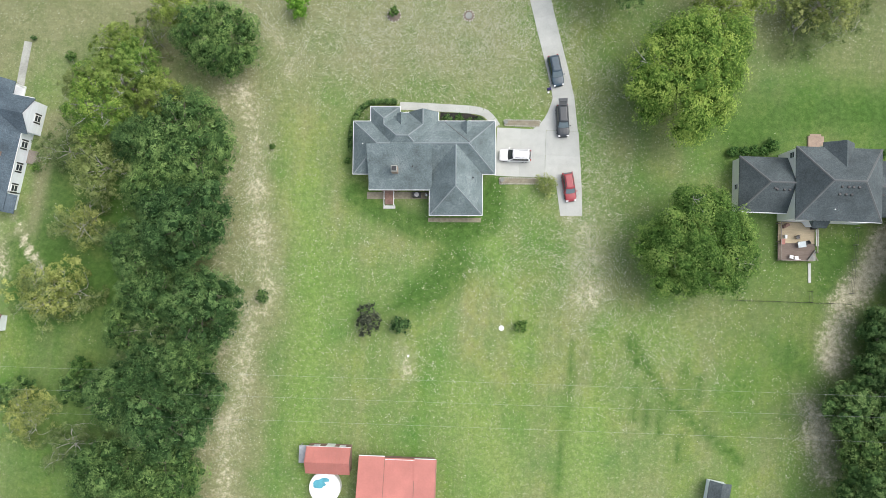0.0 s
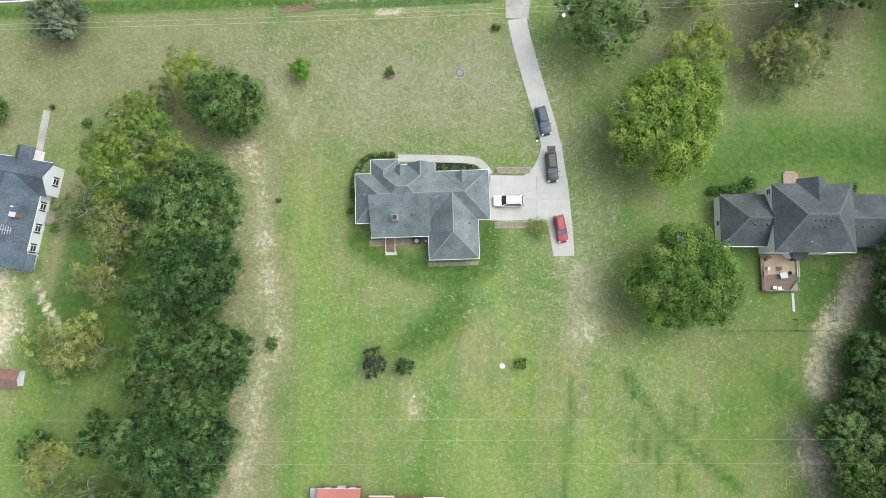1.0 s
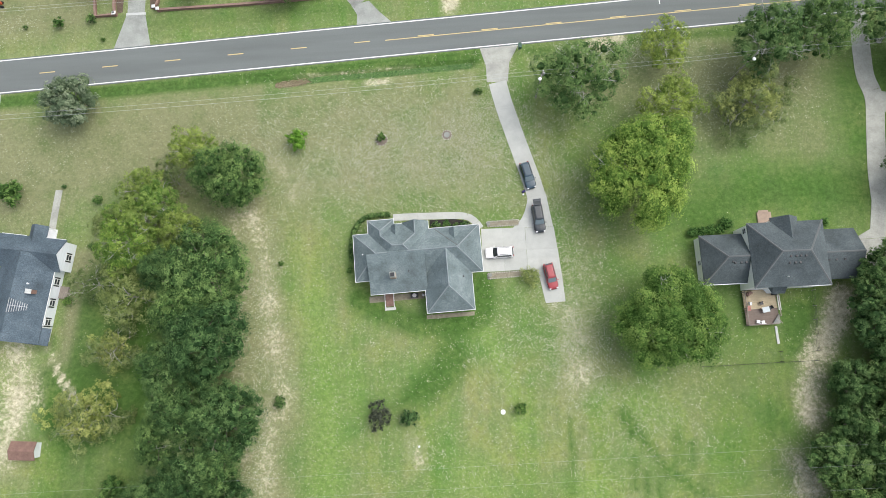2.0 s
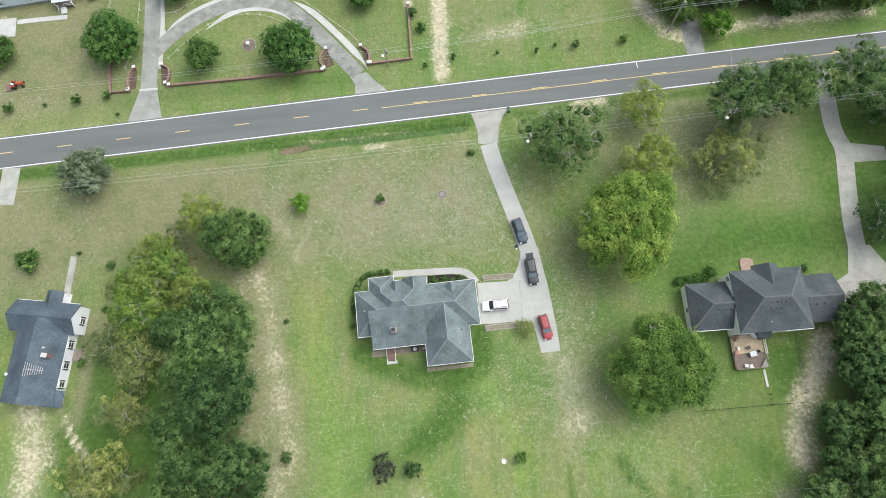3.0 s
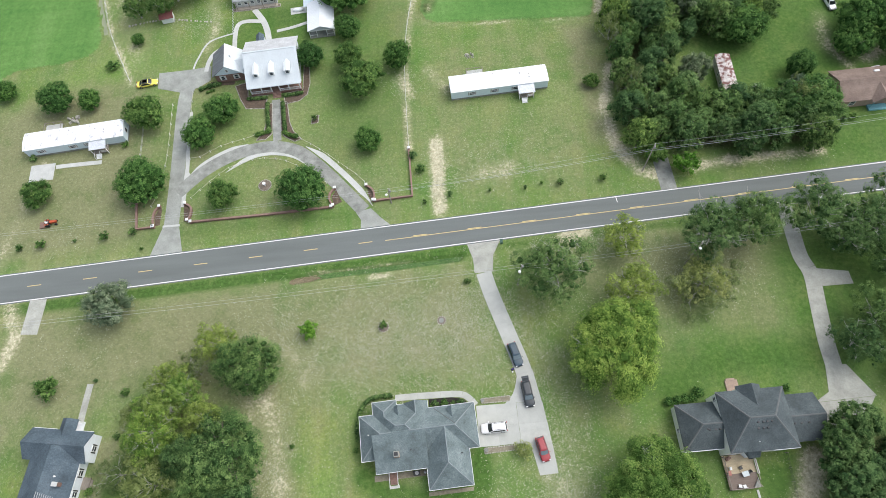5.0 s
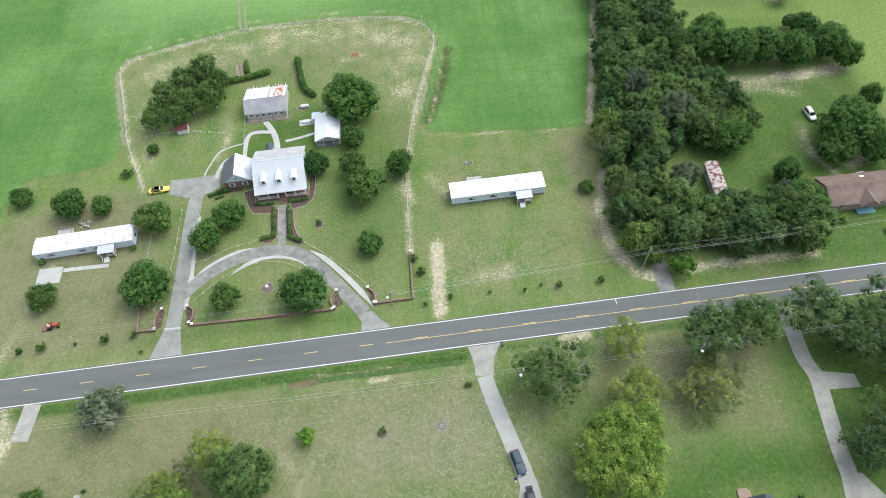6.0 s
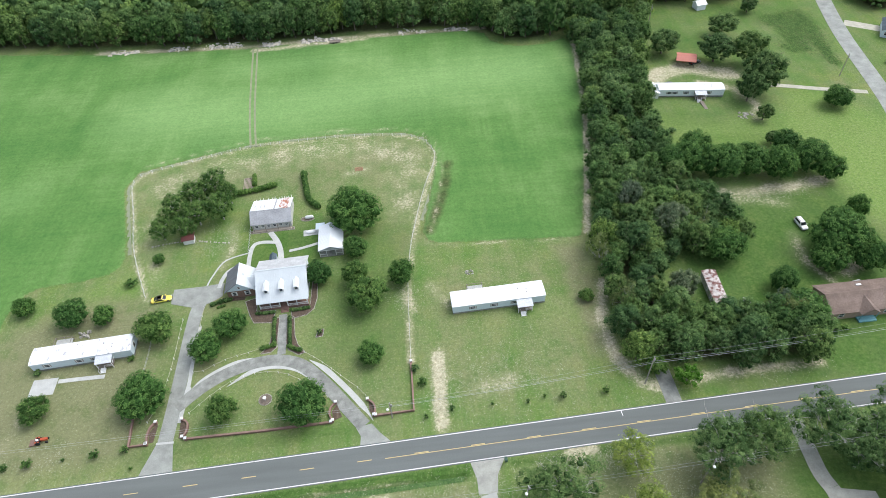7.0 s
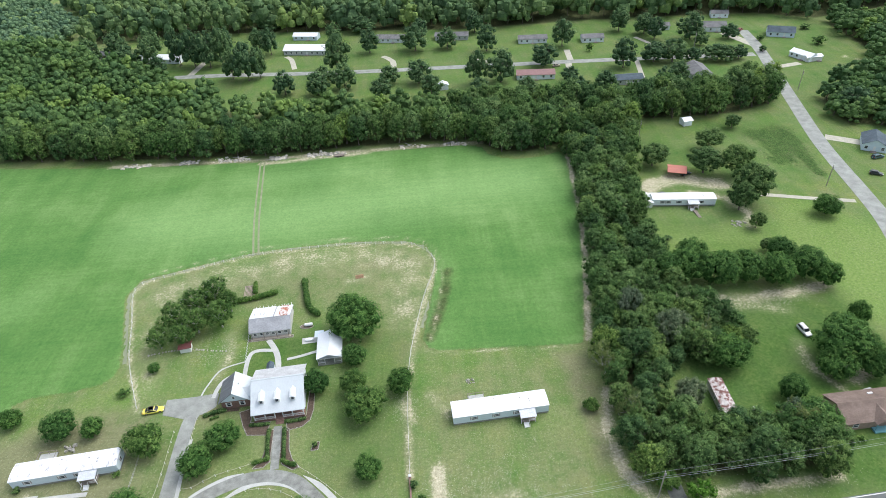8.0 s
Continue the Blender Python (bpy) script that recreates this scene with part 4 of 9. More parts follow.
inner = [(-50.1, 81.4), (-46.0, 84.3), (-42.3, 85.7), (-38, 85.7), (-34, 84.5), (-30.6, 82.1), (-28.2, 79.7), (-25.7, 76.6)]
outer = [(-59.2, 80.4), (-55.9, 83.9), (-52.3, 86.3), (-48.5, 88.0), (-45.2, 88.9)]
east_edge = [(-31.2, 86.9), (-27.2, 83.9), (-23.2, 79.6), (-19.4, 75.0), (-16.8, 71.4), (-15.6, 69.2)]
for line, w in ((inner, 1.25), (outer, 1.3), (east_edge, 1.35)):
    line = curve(line, 0.7)
    taper = [max(0.08, w * min(1.0, 5.0 * i / len(line), 5.0 * (len(line) - 1 - i) / len(line))) for i in range(len(line))]
    part("edge_strip", ribbon(line, taper, -0.2, 0.055), PALE_CONCRETE, horseshoe)
part("fillet", Shape().prism([(-60.0, 77.6), (-59.9, 84.0), (-58.4, 81.4)], -0.2, 0.052), PALE_CONCRETE, horseshoe)
part("apron", Shape().prism([(-19.4, 67.8), (-16.0, 68.6), (-14.0, 66.2), (-11.6, road_y(-11.6) + 3.5), (-18.4, road_y(-18.4) + 3.5), (-18.3, 65.8)], -0.2, 0.05), OLD_ASPHALT, horseshoe)
slab_drive("house_walk", [(-38.2, 89.2), (-38.6, 95), (-39.1, 101.6)], 2.0, 2.5, GREY_CONCRETE, "straight grey concrete walk to the porch")
slab_drive("yard_walk", [(-41.8, 118), (-42.0, 123), (-43.4, 128), (-46.2, 132.8)], 1.6, 3.0, PALE_CONCRETE, "pale concrete walk behind the white house")
slab_drive("yard_walk", [(-50.6, 117), (-50.3, 127.8), (-43.8, 128.4)], 1.2, 3.0, PALE_CONCRETE, "pale concrete walk behind the white house")
slab_drive("yard_walk", [(-39.8, 124.4), (-36, 125.2), (-31.5, 126.6)], 0.9, 2.5, PALE_CONCRETE, "pale concrete walk to the small shed")
slab_drive("yard_walk", [(-61, 113.8), (-60.2, 117), (-57.5, 122.6), (-51, 125)], 0.42, 2.5, PALE_CONCRETE, "pale curved concrete garden edge")
slab_drive("wing_walk", [(-57.6, 112.6), (-57.2, 115.6), (-56.0, 118.4), (-53.6, 120.2)], 1.1, 2.5, PALE_CONCRETE, "pale curved concrete walk beside the brick wing")
slab_drive("trailer_pad", [(-94.6, 83.4), (-94.8, 88)], 5.8, 4.7, PALE_CONCRETE, "pale concrete parking pad")
slab_drive("trailer_walk", [(-91.6, 87.0), (-86, 87.2), (-80.6, 87.3)], 1.1, 2.5, PALE_CONCRETE, "pale concrete path to the steps")
slab_drive("wood_driveway", [(51.5, road_y(51) + 3.5), (51.4, 71), (51.2, 76)], 3.6, 4.0, GREY_CONCRETE, "short grey concrete driveway under the trees")
slab_drive("far_track", [(124, 188.6), (132, 186.3), (145.5, 182), (158, 178.5)], 2.2, 6.0, SANDY, "pale gravel track to the far trailer")
for line in ([(-56.2, 175.5), (-60, 200), (-64.9, 244)], [(-58.0, 175.5), (-61.8, 200), (-66.7, 244)]):
    single("wheel_track", ribbon(curve(line, 6), 0.7, -0.1, 0.30), surface("worn_track", (0.27, 0.29, 0.17), 0.8, 1.2, 0.6, 6, 1.0), "worn grassy wheel track across the field", "track", kind="structure")
YARD_EDGE = [(-1.6, 132.4), (5.2, 158.2), (5.4, 165.2), (1.6, 172.4), (-6.1, 176.4), (-28, 178.3), (-57, 176.7), (-79, 170.5), (-92.0, 166.3), (-95.0, 160), (-86.0, 128.2)]
single("mown_edge", ribbon(curve(YARD_EDGE, 3), 1.1, -0.1, 0.022), surface("pale_dry_strip", (0.27, 0.30, 0.19), 0.8, 1.2, 0.5, 6, 1.0), "pale dry strip of grass along the yard fence", "track", kind="structure")
for line, w in (([(-66, 360.5), (-70, 378), (-74, 384)], 3.0), ([(-8, 347), (-8, 362), (-14, 372)], 3.5), ([(52, 345), (38, 357)], 3.0), ([(94, 341), (96, 360)], 3.5), ([(92, 339), (88, 318)], 3.5),
                ([(150, 338), (148, 356), (142, 374)], 2.6), ([(130, 335), (124, 306)], 2.6), ([(204, 342), (196, 370)], 6.0), ([(193, 308), (212, 312)], 4.0), ([(176, 228), (188, 220)], 5.0), ([(-128, 360), (-124, 386)], 4.0)):
    single("gravel_drive", ribbon(curve(line, 4), w, -0.1, 0.03), SANDY, "pale sandy driveway to a far home", "driveway", kind="structure")


# ---- houses ----
def window(parent, x, y, z, w, h, facing, shutters=None, bars=True):
    """A window on a wall that faces the given way (degrees; 0 is +x); a frame with a pane set back in it."""
    a = radians(facing)
    place = lambda u, d: (x - math.sin(a) * u + math.cos(a) * d, y + math.cos(a) * u + math.sin(a) * d)
    f = Shape()
    for u, zz, ww, hh in ((-w / 2, z, 0.09, h), (w / 2, z, 0.09, h), (0, z - 0.06, w + 0.16, 0.1), (0, z + h - 0.04, w + 0.16, 0.1)) + (((0, z + h / 2, w, 0.05),) if bars else ()):
        cx, cy = place(u, 0.03)
        f.box(cx, cy, zz, 0.1, ww, hh, facing)
    frame_ob = part("window", f, WHITE_PAINT, parent)
    cx, cy = place(0, 0.012)
    part("pane", Shape().box(cx, cy, z, 0.03, w - 0.05, h, facing), PANE, frame_ob)
    if shutters:
        for side in (-1, 1):
            cx, cy = place(side * (w / 2 + 0.2), 0.02)
            part("shutter", Shape().box(cx, cy, z - 0.05, 0.06, 0.24, h + 0.1, facing), shutters, frame_ob)


def door(parent, x, y, z, facing, material, w=0.95, h=2.05):
    d = part("door", Shape().box(x + 0.02 * math.cos(radians(facing)), y + 0.02 * math.sin(radians(facing)), z, 0.08, w, h, facing), material, parent)
    a = radians(facing)
    part("door_handle", Shape().ball((x - math.sin(a) * w * 0.38 + 0.09 * math.cos(a), y + math.cos(a) * w * 0.38 + 0.09 * math.sin(a), z + 1.0), 0.04, 0.04, 0.04, 4, 6), CHROME, d)


def eaves(parent, x0, x1, y0, y1, z, sides="nsew", t=0.075):
    """White gutter boards along the eaves, just proud of the roof's edge."""
    for side, (cx, cy, sx, sy) in {"s": ((x0 + x1) / 2, y0 - t / 2, x1 - x0 + 2 * t, t), "n": ((x0 + x1) / 2, y1 + t / 2, x1 - x0 + 2 * t, t),
                                   "w": (x0 - t / 2, (y0 + y1) / 2, t, y1 - y0), "e": (x1 + t / 2, (y0 + y1) / 2, t, y1 - y0)}.items():
        if side in sides:
            part("gutter", Shape().box(cx, cy, z - 0.18, sx, sy, 0.22), WHITE_PAINT, parent)


def vent(parent, x, y, z, h=0.35, r=0.09, material=None):
    part("roof_vent", Shape().tube((x, y, z - 0.3), (x, y, z + h), r, r, 8).tube((x, y, z + h), (x, y, z + h + 0.05), r * 1.5, r * 1.3, 8), material or DARK, parent)


def caps(parent, lines, material, w=0.26):
    """Ridge and hip caps: a thin raised strip along each line of a roof."""
    for a, b in lines:
        a, b = Vector(a) + Vector((0, 0, 0.02)), Vector(b) + Vector((0, 0, 0.02))
        d = (b - a).normalized()
        side = Vector((-d.y, d.x, 0)).normalized() * w / 2
        lift, low = Vector((0, 0, 0.035)), Vector((0, 0, -0.07))
        pts = [a - side + low, a + lift, a + side + low, b - side + low, b + lift, b + side + low]
        part("ridge_cap", Shape().add(pts, [(0, 1, 4, 3), (1, 2, 5, 4), (0, 3, 5, 2), (0, 2, 1), (3, 4, 5)]), material, parent)


CAP_BLUE = surface("pale_blue_grey_caps", (0.25, 0.285, 0.295), 0.9, 1.1, 1.0, 9, 0.9, relief=0.0)
CAP_DARK = surface("grey_caps", (0.135, 0.142, 0.142), 0.9, 1.1, 1.0, 9, 0.9, relief=0.0)
TAN_BRICK = surface("tan_brick", (0.36, 0.27, 0.21), 0.8, 1.15, 1.2, 11, 0.9, relief=0.008)


def main_house():
    h = thing("house", -7.6, 16.2, 2.8, "brick ranch house with a many-hipped blue-grey shingle roof", "house")
    Z = 2.9
    wall = Shape().box(0, 2.1, 0, 21, 7.2, Z - 0.16).box(4.86, -3.6, 0, 7.2, 8.6, Z - 0.17).box(-6.1, 6.3, 0, 3.8, 3.7, Z - 0.17).box(-3.1, 5.2, 0, 9.6, 3.9, Z - 0.18).box(-3.6, -2.4, 0, 8.6, 2.4, Z - 0.19).box(-0.1, 6.4, 0, 3.8, 2.2, Z - 0.185)
    part("wall", wall, TAN_BRICK, h)
    roofs = [Shape().hip(-11.03, 11.03, -2.01, 6.26, Z, 3.3, "x"),
             Shape().hip(-8.5, 1.3, -4.47, 2.6, Z + 0.01, 3.27, "x", 0, 0, ridge=2.05),
             Shape().hip(0.9, 9.05, -8.4, 2.05, Z, 3.26, "y", 4.1, 0),
             Shape().hip(-8.4, -3.78, 4.0, 8.56, Z, 2.08, "y", 0, 2.31),
             Shape().hip(-8.37, 2.17, -1.3, 7.6, Z - 0.01, 4.0, "x", 4.43, 4.33, ridge=3.15),
             Shape().hip(-2.4, 2.2, 3.6, 7.72, Z, 2.07, "y", 0, 0)]
    for r in roofs:
        part("roof", r, SHINGLE_BLUE, h)
    top = Z + 3.3
    B = Z + 2.08
    caps(h, [((-6.9, 2.12, top), (-4.9, 2.12, top)), ((-1.5, 2.12, top), (6.9, 2.12, top)), ((-11, -2, Z), (-6.9, 2.12, top)), ((-11, 6.25, Z), (-6.9, 2.12, top)), ((11, -2, Z), (6.9, 2.12, top)), ((11, 6.25, Z), (6.9, 2.12, top)),
             ((4.97, -4.3, Z + 3.26), (4.97, 2.05, Z + 3.26)), ((0.9, -8.4, Z), (4.97, -4.3, Z + 3.26)), ((9.05, -8.4, Z), (4.97, -4.3, Z + 3.26)),
             ((-8.4, 8.56, Z), (-6.09, 6.25, B)), ((-3.78, 8.56, Z), (-6.09, 6.25, B)), ((-6.09, 6.25, B), (-6.09, 5.3, B)), ((-6.09, 5.3, B), (-3.94, 3.15, Z + 3.99)),
             ((-3.94, 3.15, Z + 3.99), (-2.16, 3.15, Z + 3.99)), ((-2.16, 3.15, Z + 3.99), (-0.1, 5.26, B)), ((-2.16, 3.15, Z + 3.99), (-1.35, 2.3, Z + 3.25)), ((-0.1, 5.26, B), (-0.1, 7.72, Z + 2.07))], CAP_BLUE, 0.2)
    # no real cap: a dark strip drawn for the shadow line on the north slope
    caps(h, [((3.1, 6.2, Z + 0.05), (7.0, 2.3, top - 0.12))], CAP_DARK, 0.2)
    eaves(h, -11.03, -8.5, -2.01, 6.26, Z, "sw")
    eaves(h, -11.03, -8.45, -2.01, 6.26, Z, "n")
    eaves(h, -8.5, 1.0, -4.47, 2.0, Z, "s")
    eaves(h, -8.5, 1.3, -4.47, -2.1, Z, "w")
    eaves(h, 0.9, 9.05, -8.4, -2.1, Z, "se")
    eaves(h, 0.9, 9.05, -8.4, -4.6, Z, "w")
    eaves(h, 9.1, 11.03, -2.01, 6.26, Z, "s")
    eaves(h, 2.3, 11.03, -2.01, 6.26, Z, "n")
    eaves(h, -11.03, 11.03, -2.01, 6.26, Z, "e")
    eaves(h, -8.4, -3.78, 6.35, 8.56, Z, "nw")
    eaves(h, -8.4, -3.78, 7.7, 8.56, Z, "e")
    eaves(h, -3.7, -2.45, 6.3, 7.6, Z, "n")
    eaves(h, -2.4, 2.2, 6.35, 7.72, Z, "e")
    for u, v, z, w in ((-3.4, 7.15, 3.75, 1.5), (6.6, 5.85, 3.55, 1.6)):
        part("dormer", Shape().gabled_body(u - w / 2 + 0.12, u + w / 2 - 0.12, v - 2.4, v - 0.1, z - 0.5, z + 0.55, 0.68, "y"), WHITE_PAINT, h)
        part("dormer_roof", Shape().gable(u - w / 2, u + w / 2, v - 2.6, v, z + 0.55, 0.8, "y"), SHINGLE_BLUE, h)
        window(h, u, v - 0.1, z, 0.5, 0.5, 90, bars=False)
    chimney = part("chimney", Shape().box(-4.3, -1.7, 3.4, 0.95, 0.95, 2.6), TAN_BRICK, h)
    part("chimney_cap", Shape().box(-4.3, -1.7, 6.0, 0.98, 0.98, 0.08), GREY_CONCRETE, chimney)
    part("flue", Shape().box(-4.3, -1.7, 6.08, 0.66, 0.66, 0.14), DARK, chimney)
    vent(h, -1.6, -1.2, 4.75)
    vent(h, 7.6, -2.8, 4.2)
    vent(h, -9.3, 2.4, 4.4, 0.2, 0.06, WHITE_PAINT)
    for x, y, f in ((-10.52, 2.0, 180), (-10.52, 4.2, 180), (3.0, -7.92, 270), (6.6, -7.92, 270), (-2.4, -3.62, 270), (-7.2, -3.62, 270), (8.48, -5.0, 0), (-6.1, 8.12, 90), (5.0, 5.72, 90), (8.2, 5.72, 90)):
        window(h, x, y, 0.9, 1.1, 1.4, f)
    door(h, -5.6, -3.62, 0.5, 270, WHITE_PAINT)
    door(h, 0.6, 7.32, 0.2, 90, WOOD)
    part("garage_door", Shape().box(10.52, 2.4, 0.05, 0.1, 4.9, 2.15), WHITE_PAINT, h, "white panelled garage door")
    steps = tagged(new("porch_steps"), "red brick porch steps with white side rails")
    steps.parent = h
    for i in range(5):
        part("tread", Shape().box(-5.65, -4.55 - i * 0.42, 0, 1.35, 0.42, 0.75 - i * 0.15), BRICK, steps)
    part("landing", Shape().box(-5.65, -3.95, 0, 2.4, 0.8, 0.76), BRICK, steps)
    for x in (-6.42, -4.88):
        part("rail", Shape().box(x, -5.5, 0.85, 0.09, 2.3, 0.08).box(x, -6.55, 0, 0.1, 0.1, 0.95).box(x, -4.5, 0, 0.1, 0.1, 0.95).box(x, -5.5, 0, 0.1, 0.1, 0.95), WHITE_PAINT, steps)
    part("footing", Shape().box(-5.65, -6.85, -0.1, 1.9, 0.5, 0.13), PALE_CONCRETE, steps)
    return h


main_house()


def brick_house():
    h = thing("house", 54.0, 15.3, 0.6, "two-storey house with a charcoal hipped roof and white siding", "house")
    part("wall", Shape().box(-9.4, 0, 0, 7.4, 8.1, 2.78), CREAM_SIDING, h)
    part("wall", Shape().box(0, 0, 0, 12.15, 10.5, 5.52).gabled_body(-1.9, 1.9, 4.5, 5.9, 0, 5.5, 1.7, "y"), CREAM_SIDING, h)
    part("wall", Shape().gabled_body(5.5, 12.4, -3.9, 3.9, 0, 2.8, 2.2, "x"), BRICK, h)
    part("roof", Shape().hip(-13.3, -5.84, -4.25, 4.25, 2.92, 2.75, "x", 3.5, 0), SHINGLE_DARK, h)
    part("roof", Shape().hip(-6.25, 6.25, -5.45, 5.45, 5.66, 3.2, "x", 3.7, 4.3), SHINGLE_DARK, h)
    part("roof", Shape().gable(-2.3, 2.2, 0.2, 6.2, 5.6, 1.95, "y"), SHINGLE_DARK, h)
    part("roof", Shape().gable(5.84, 12.9, -4.3, 4.3, 2.92, 2.4, "x"), SHINGLE_DARK, h)
    T = 8.86
    caps(h, [((-9.8, 0, 5.67), (-5.9, 0, 5.67)), ((-13.3, -4.25, 2.92), (-9.8, 0, 5.67)), ((-13.3, 4.25, 2.92), (-9.8, 0, 5.67)),
             ((-2.55, 0, T), (1.95, 0, T)), ((-6.25, -5.45, 5.66), (-2.55, 0, T)), ((-6.25, 5.45, 5.66), (-2.55, 0, T)), ((6.25, -5.45, 5.66), (1.95, 0, T)), ((6.25, 5.45, 5.66), (1.95, 0, T)), ((5.9, 0, 5.32), (12.9, 0, 5.32))], CAP_DARK, 0.3)
    part("gutter", Shape().box(-9.6, -4.31, 2.76, 7.5, 0.12, 0.14), WHITE_PAINT, h)
    part("gutter", Shape().box(3.9, -5.49, 5.5, 4.6, 0.08, 0.14), WHITE_PAINT, h)
    for x, y, z in ((-8.6, -1.0, 5.02), (-7.6, -1.0, 5.02), (-6.8, -1.0, 5.02), (-9.0, -0.8, 5.15), (-1.2, -0.8, 8.4), (-0.3, -0.8, 8.4), (0.4, -0.8, 8.4), (1.2, -0.8, 8.4), (-1.2, -1.8, 7.8), (-0.3, -1.8, 7.8), (0.5, -1.8, 7.8), (7.0, -1.2, 4.65), (8.2, -1.2, 4.65), (9.6, -1.2, 4.65)):
        part("roof_vent", Shape().box(x, y, z - 0.1, 0.36, 0.36, 0.24, 0, 0.75), DARK, h)
    vent(h, -1.2, -3.9, 6.6, 0.3, 0.06, WHITE_PAINT)
    window(h, -13.1, -0.3, 1.0, 0.8, 1.1, 180)
    for x, y, z, f in ((-6.08, 4.4, 3.6, 180), (-4.2, -5.25, 3.4, 270), (3.4, -5.25, 1.2, 270), (0.0, 5.9, 3.6, 90), (4.2, 5.25, 1.0, 90), (-4.6, 5.25, 1.0, 90), (9, 3.9, 1.0, 90), (-11.5, 4.05, 0.9, 90), (-8.5, 4.05, 0.9, 90)):
        window(h, x, y, z, 0.9, 1.2, f)
    door(h, -4.0, -5.25, 0.65, 270, WHITE_PAINT)
    part("bay", Shape().prism([(-2.6, -5.2), (0.2, -5.2), (-0.3, -6.0), (-2.0, -6.0)], 0.4, 3.0), SIDING, h)
    part("bay_roof", Shape().add([(-2.9, -5.1, 3.0), (0.5, -5.1, 3.0), (-0.1, -6.3, 2.8), (-2.2, -6.3, 2.8), (-2.4, -5.1, 3.8), (0.0, -5.1, 3.8)], [(0, 3, 4), (3, 2, 5, 4), (2, 1, 5), (0, 1, 2, 3), (0, 4, 5, 1)]), SHINGLE_DARK, h)
    part("brick_stoop", Shape().box(-0.4, 7.3, 0, 2.4, 2.2, 0.3).box(-0.4, 8.55, 0, 1.7, 0.4, 0.16), TAN_BRICK, h, "red brick front stoop")
    return h


brick_house()


BROWN_BOARDS = surface("brown_deck_boards", (0.21, 0.165, 0.135), 0.8, 1.2, 0.9, 9, 0.85, stretch=(1, 8, 1), relief=0.01)


def deck():
    d = thing("deck", 50.8, 6.9, 1.4, "raised timber deck, new boards by the house and grey boards beyond", "deck")
    for i in range(40):
        y = 2.95 - 0.147 * i
        part("board", Shape().box(0, y, 0.52, 5.6, 0.135, 0.05), NEW_WOOD if y > -0.2 else BROWN_BOARDS, d)
    part("deck_frame", Shape().box(0, 0, 0.34, 5.5, 5.8, 0.17), WOOD, d)
    for x, y in ((-2.75, -2.9), (2.0, -2.9), (-2.75, 2.8), (-2.75, 0), (2.75, -1.6), (2.75, 2.6), (0, -2.9)):
        part("post", Shape().box(x, y, 0, 0.11, 0.11, 1.55), WOOD, d)
    rails = Shape().box(-2.75, 0, 1.45, 0.14, 5.9, 0.05).box(-0.4, -2.9, 1.45, 4.8, 0.14, 0.05).box(2.75, 0.5, 1.45, 0.14, 4.3, 0.05).box(2.4, -2.25, 1.45, 0.14, 1.5, 0.05, 32)
    part("handrail", rails, WOOD, d)
    for i in range(38):
        part("baluster", Shape().box(-2.75, -2.85 + 0.15 * i, 0.6, 0.035, 0.035, 0.86), WOOD, d)
    for i in range(31):
        part("baluster", Shape().box(-2.7 + 0.15 * i, -2.9, 0.6, 0.035, 0.035, 0.86), WOOD, d)
    part("bench", Shape().box(3.05, 0.7, 0.8, 0.45, 2.6, 0.06).box(3.05, -0.4, 0, 0.4, 0.08, 0.8).box(3.05, 1.8, 0, 0.4, 0.08, 0.8), PALE_CONCRETE, d, "pale grey bench")
    part("corner_platform", Shape().prism([(2.75, -2.85), (2.75, -1.2), (1.5, -2.85)], 0.58, 0.9), GREY_CONCRETE, d, "grey corner platform")
    return d


deck()
TEAL = plain("pale_teal_plastic", (0.48, 0.54, 0.55), 0.5)
t = thing("patio_table", 51.3, 6.5, 10, "pale glass-topped patio table on the deck", "table", z=0.57)
part("tabletop", Shape().box(0, 0, 0.68, 1.2, 0.9, 0.05), TEAL, t)
for x, y in ((-0.5, -0.35), (0.5, -0.35), (0.5, 0.35), (-0.5, 0.35)):
    part("leg", Shape().box(x, y, 0, 0.06, 0.06, 0.68), DARK, t)


def patio_chair(x, y, turn, material, label):
    c = thing("patio_chair", x, y, turn, label, "chair", "chairs on the deck", z=0.57)
    part("seat", Shape().box(0, 0, 0.38, 0.55, 0.55, 0.06), material, c)
    part("backrest", Shape().box(0, 0.27, 0.42, 0.55, 0.06, 0.5), material, c)
    for a, b in ((-0.23, -0.23), (0.23, -0.23), (0.23, 0.23), (-0.23, 0.23)):
        part("leg", Shape().box(a, b, 0, 0.05, 0.05, 0.38), material, c)


patio_chair(52.2, 6.8, -60, DARK, "dark metal patio chair beside the table")
patio_chair(50.8, 7.6, 20, DARK, "dark metal patio chair beside the table")
patio_chair(48.9, 7.6, 90, WHITE_PAINT, "white patio chair against the rail")
patio_chair(49.9, 4.5, 170, WHITE_PAINT, "white patio chair against the rail")
patio_chair(50.7, 4.4, 190, WHITE_PAINT, "white patio chair against the rail")
single("storage_box", Shape().box(0, 0, 0, 0.5, 0.8, 0.5), plain("red_plastic", (0.36, 0.13, 0.10), 0.5), "red plastic box on the deck", "box", at=pose(48.6, 6.8, 0.57))
single("grill", Shape().box(0, 0, 0, 0.6, 0.5, 0.75).ball((0, 0, 0.85), 0.42, 0.32, 0.25), DARK, "black lidded grill on the deck", "grill", at=pose(53.1, 9.2, 0.57))
single("firewood_stack", Shape().box(0, 0, 0, 0.9, 0.5, 0.6, 30).box(0.1, 0.05, 0.6, 0.7, 0.3, 0.2, 20), BRICK, "reddish stacked timber on the deck", "wood", at=pose(48.9, 9.3, 0.57))


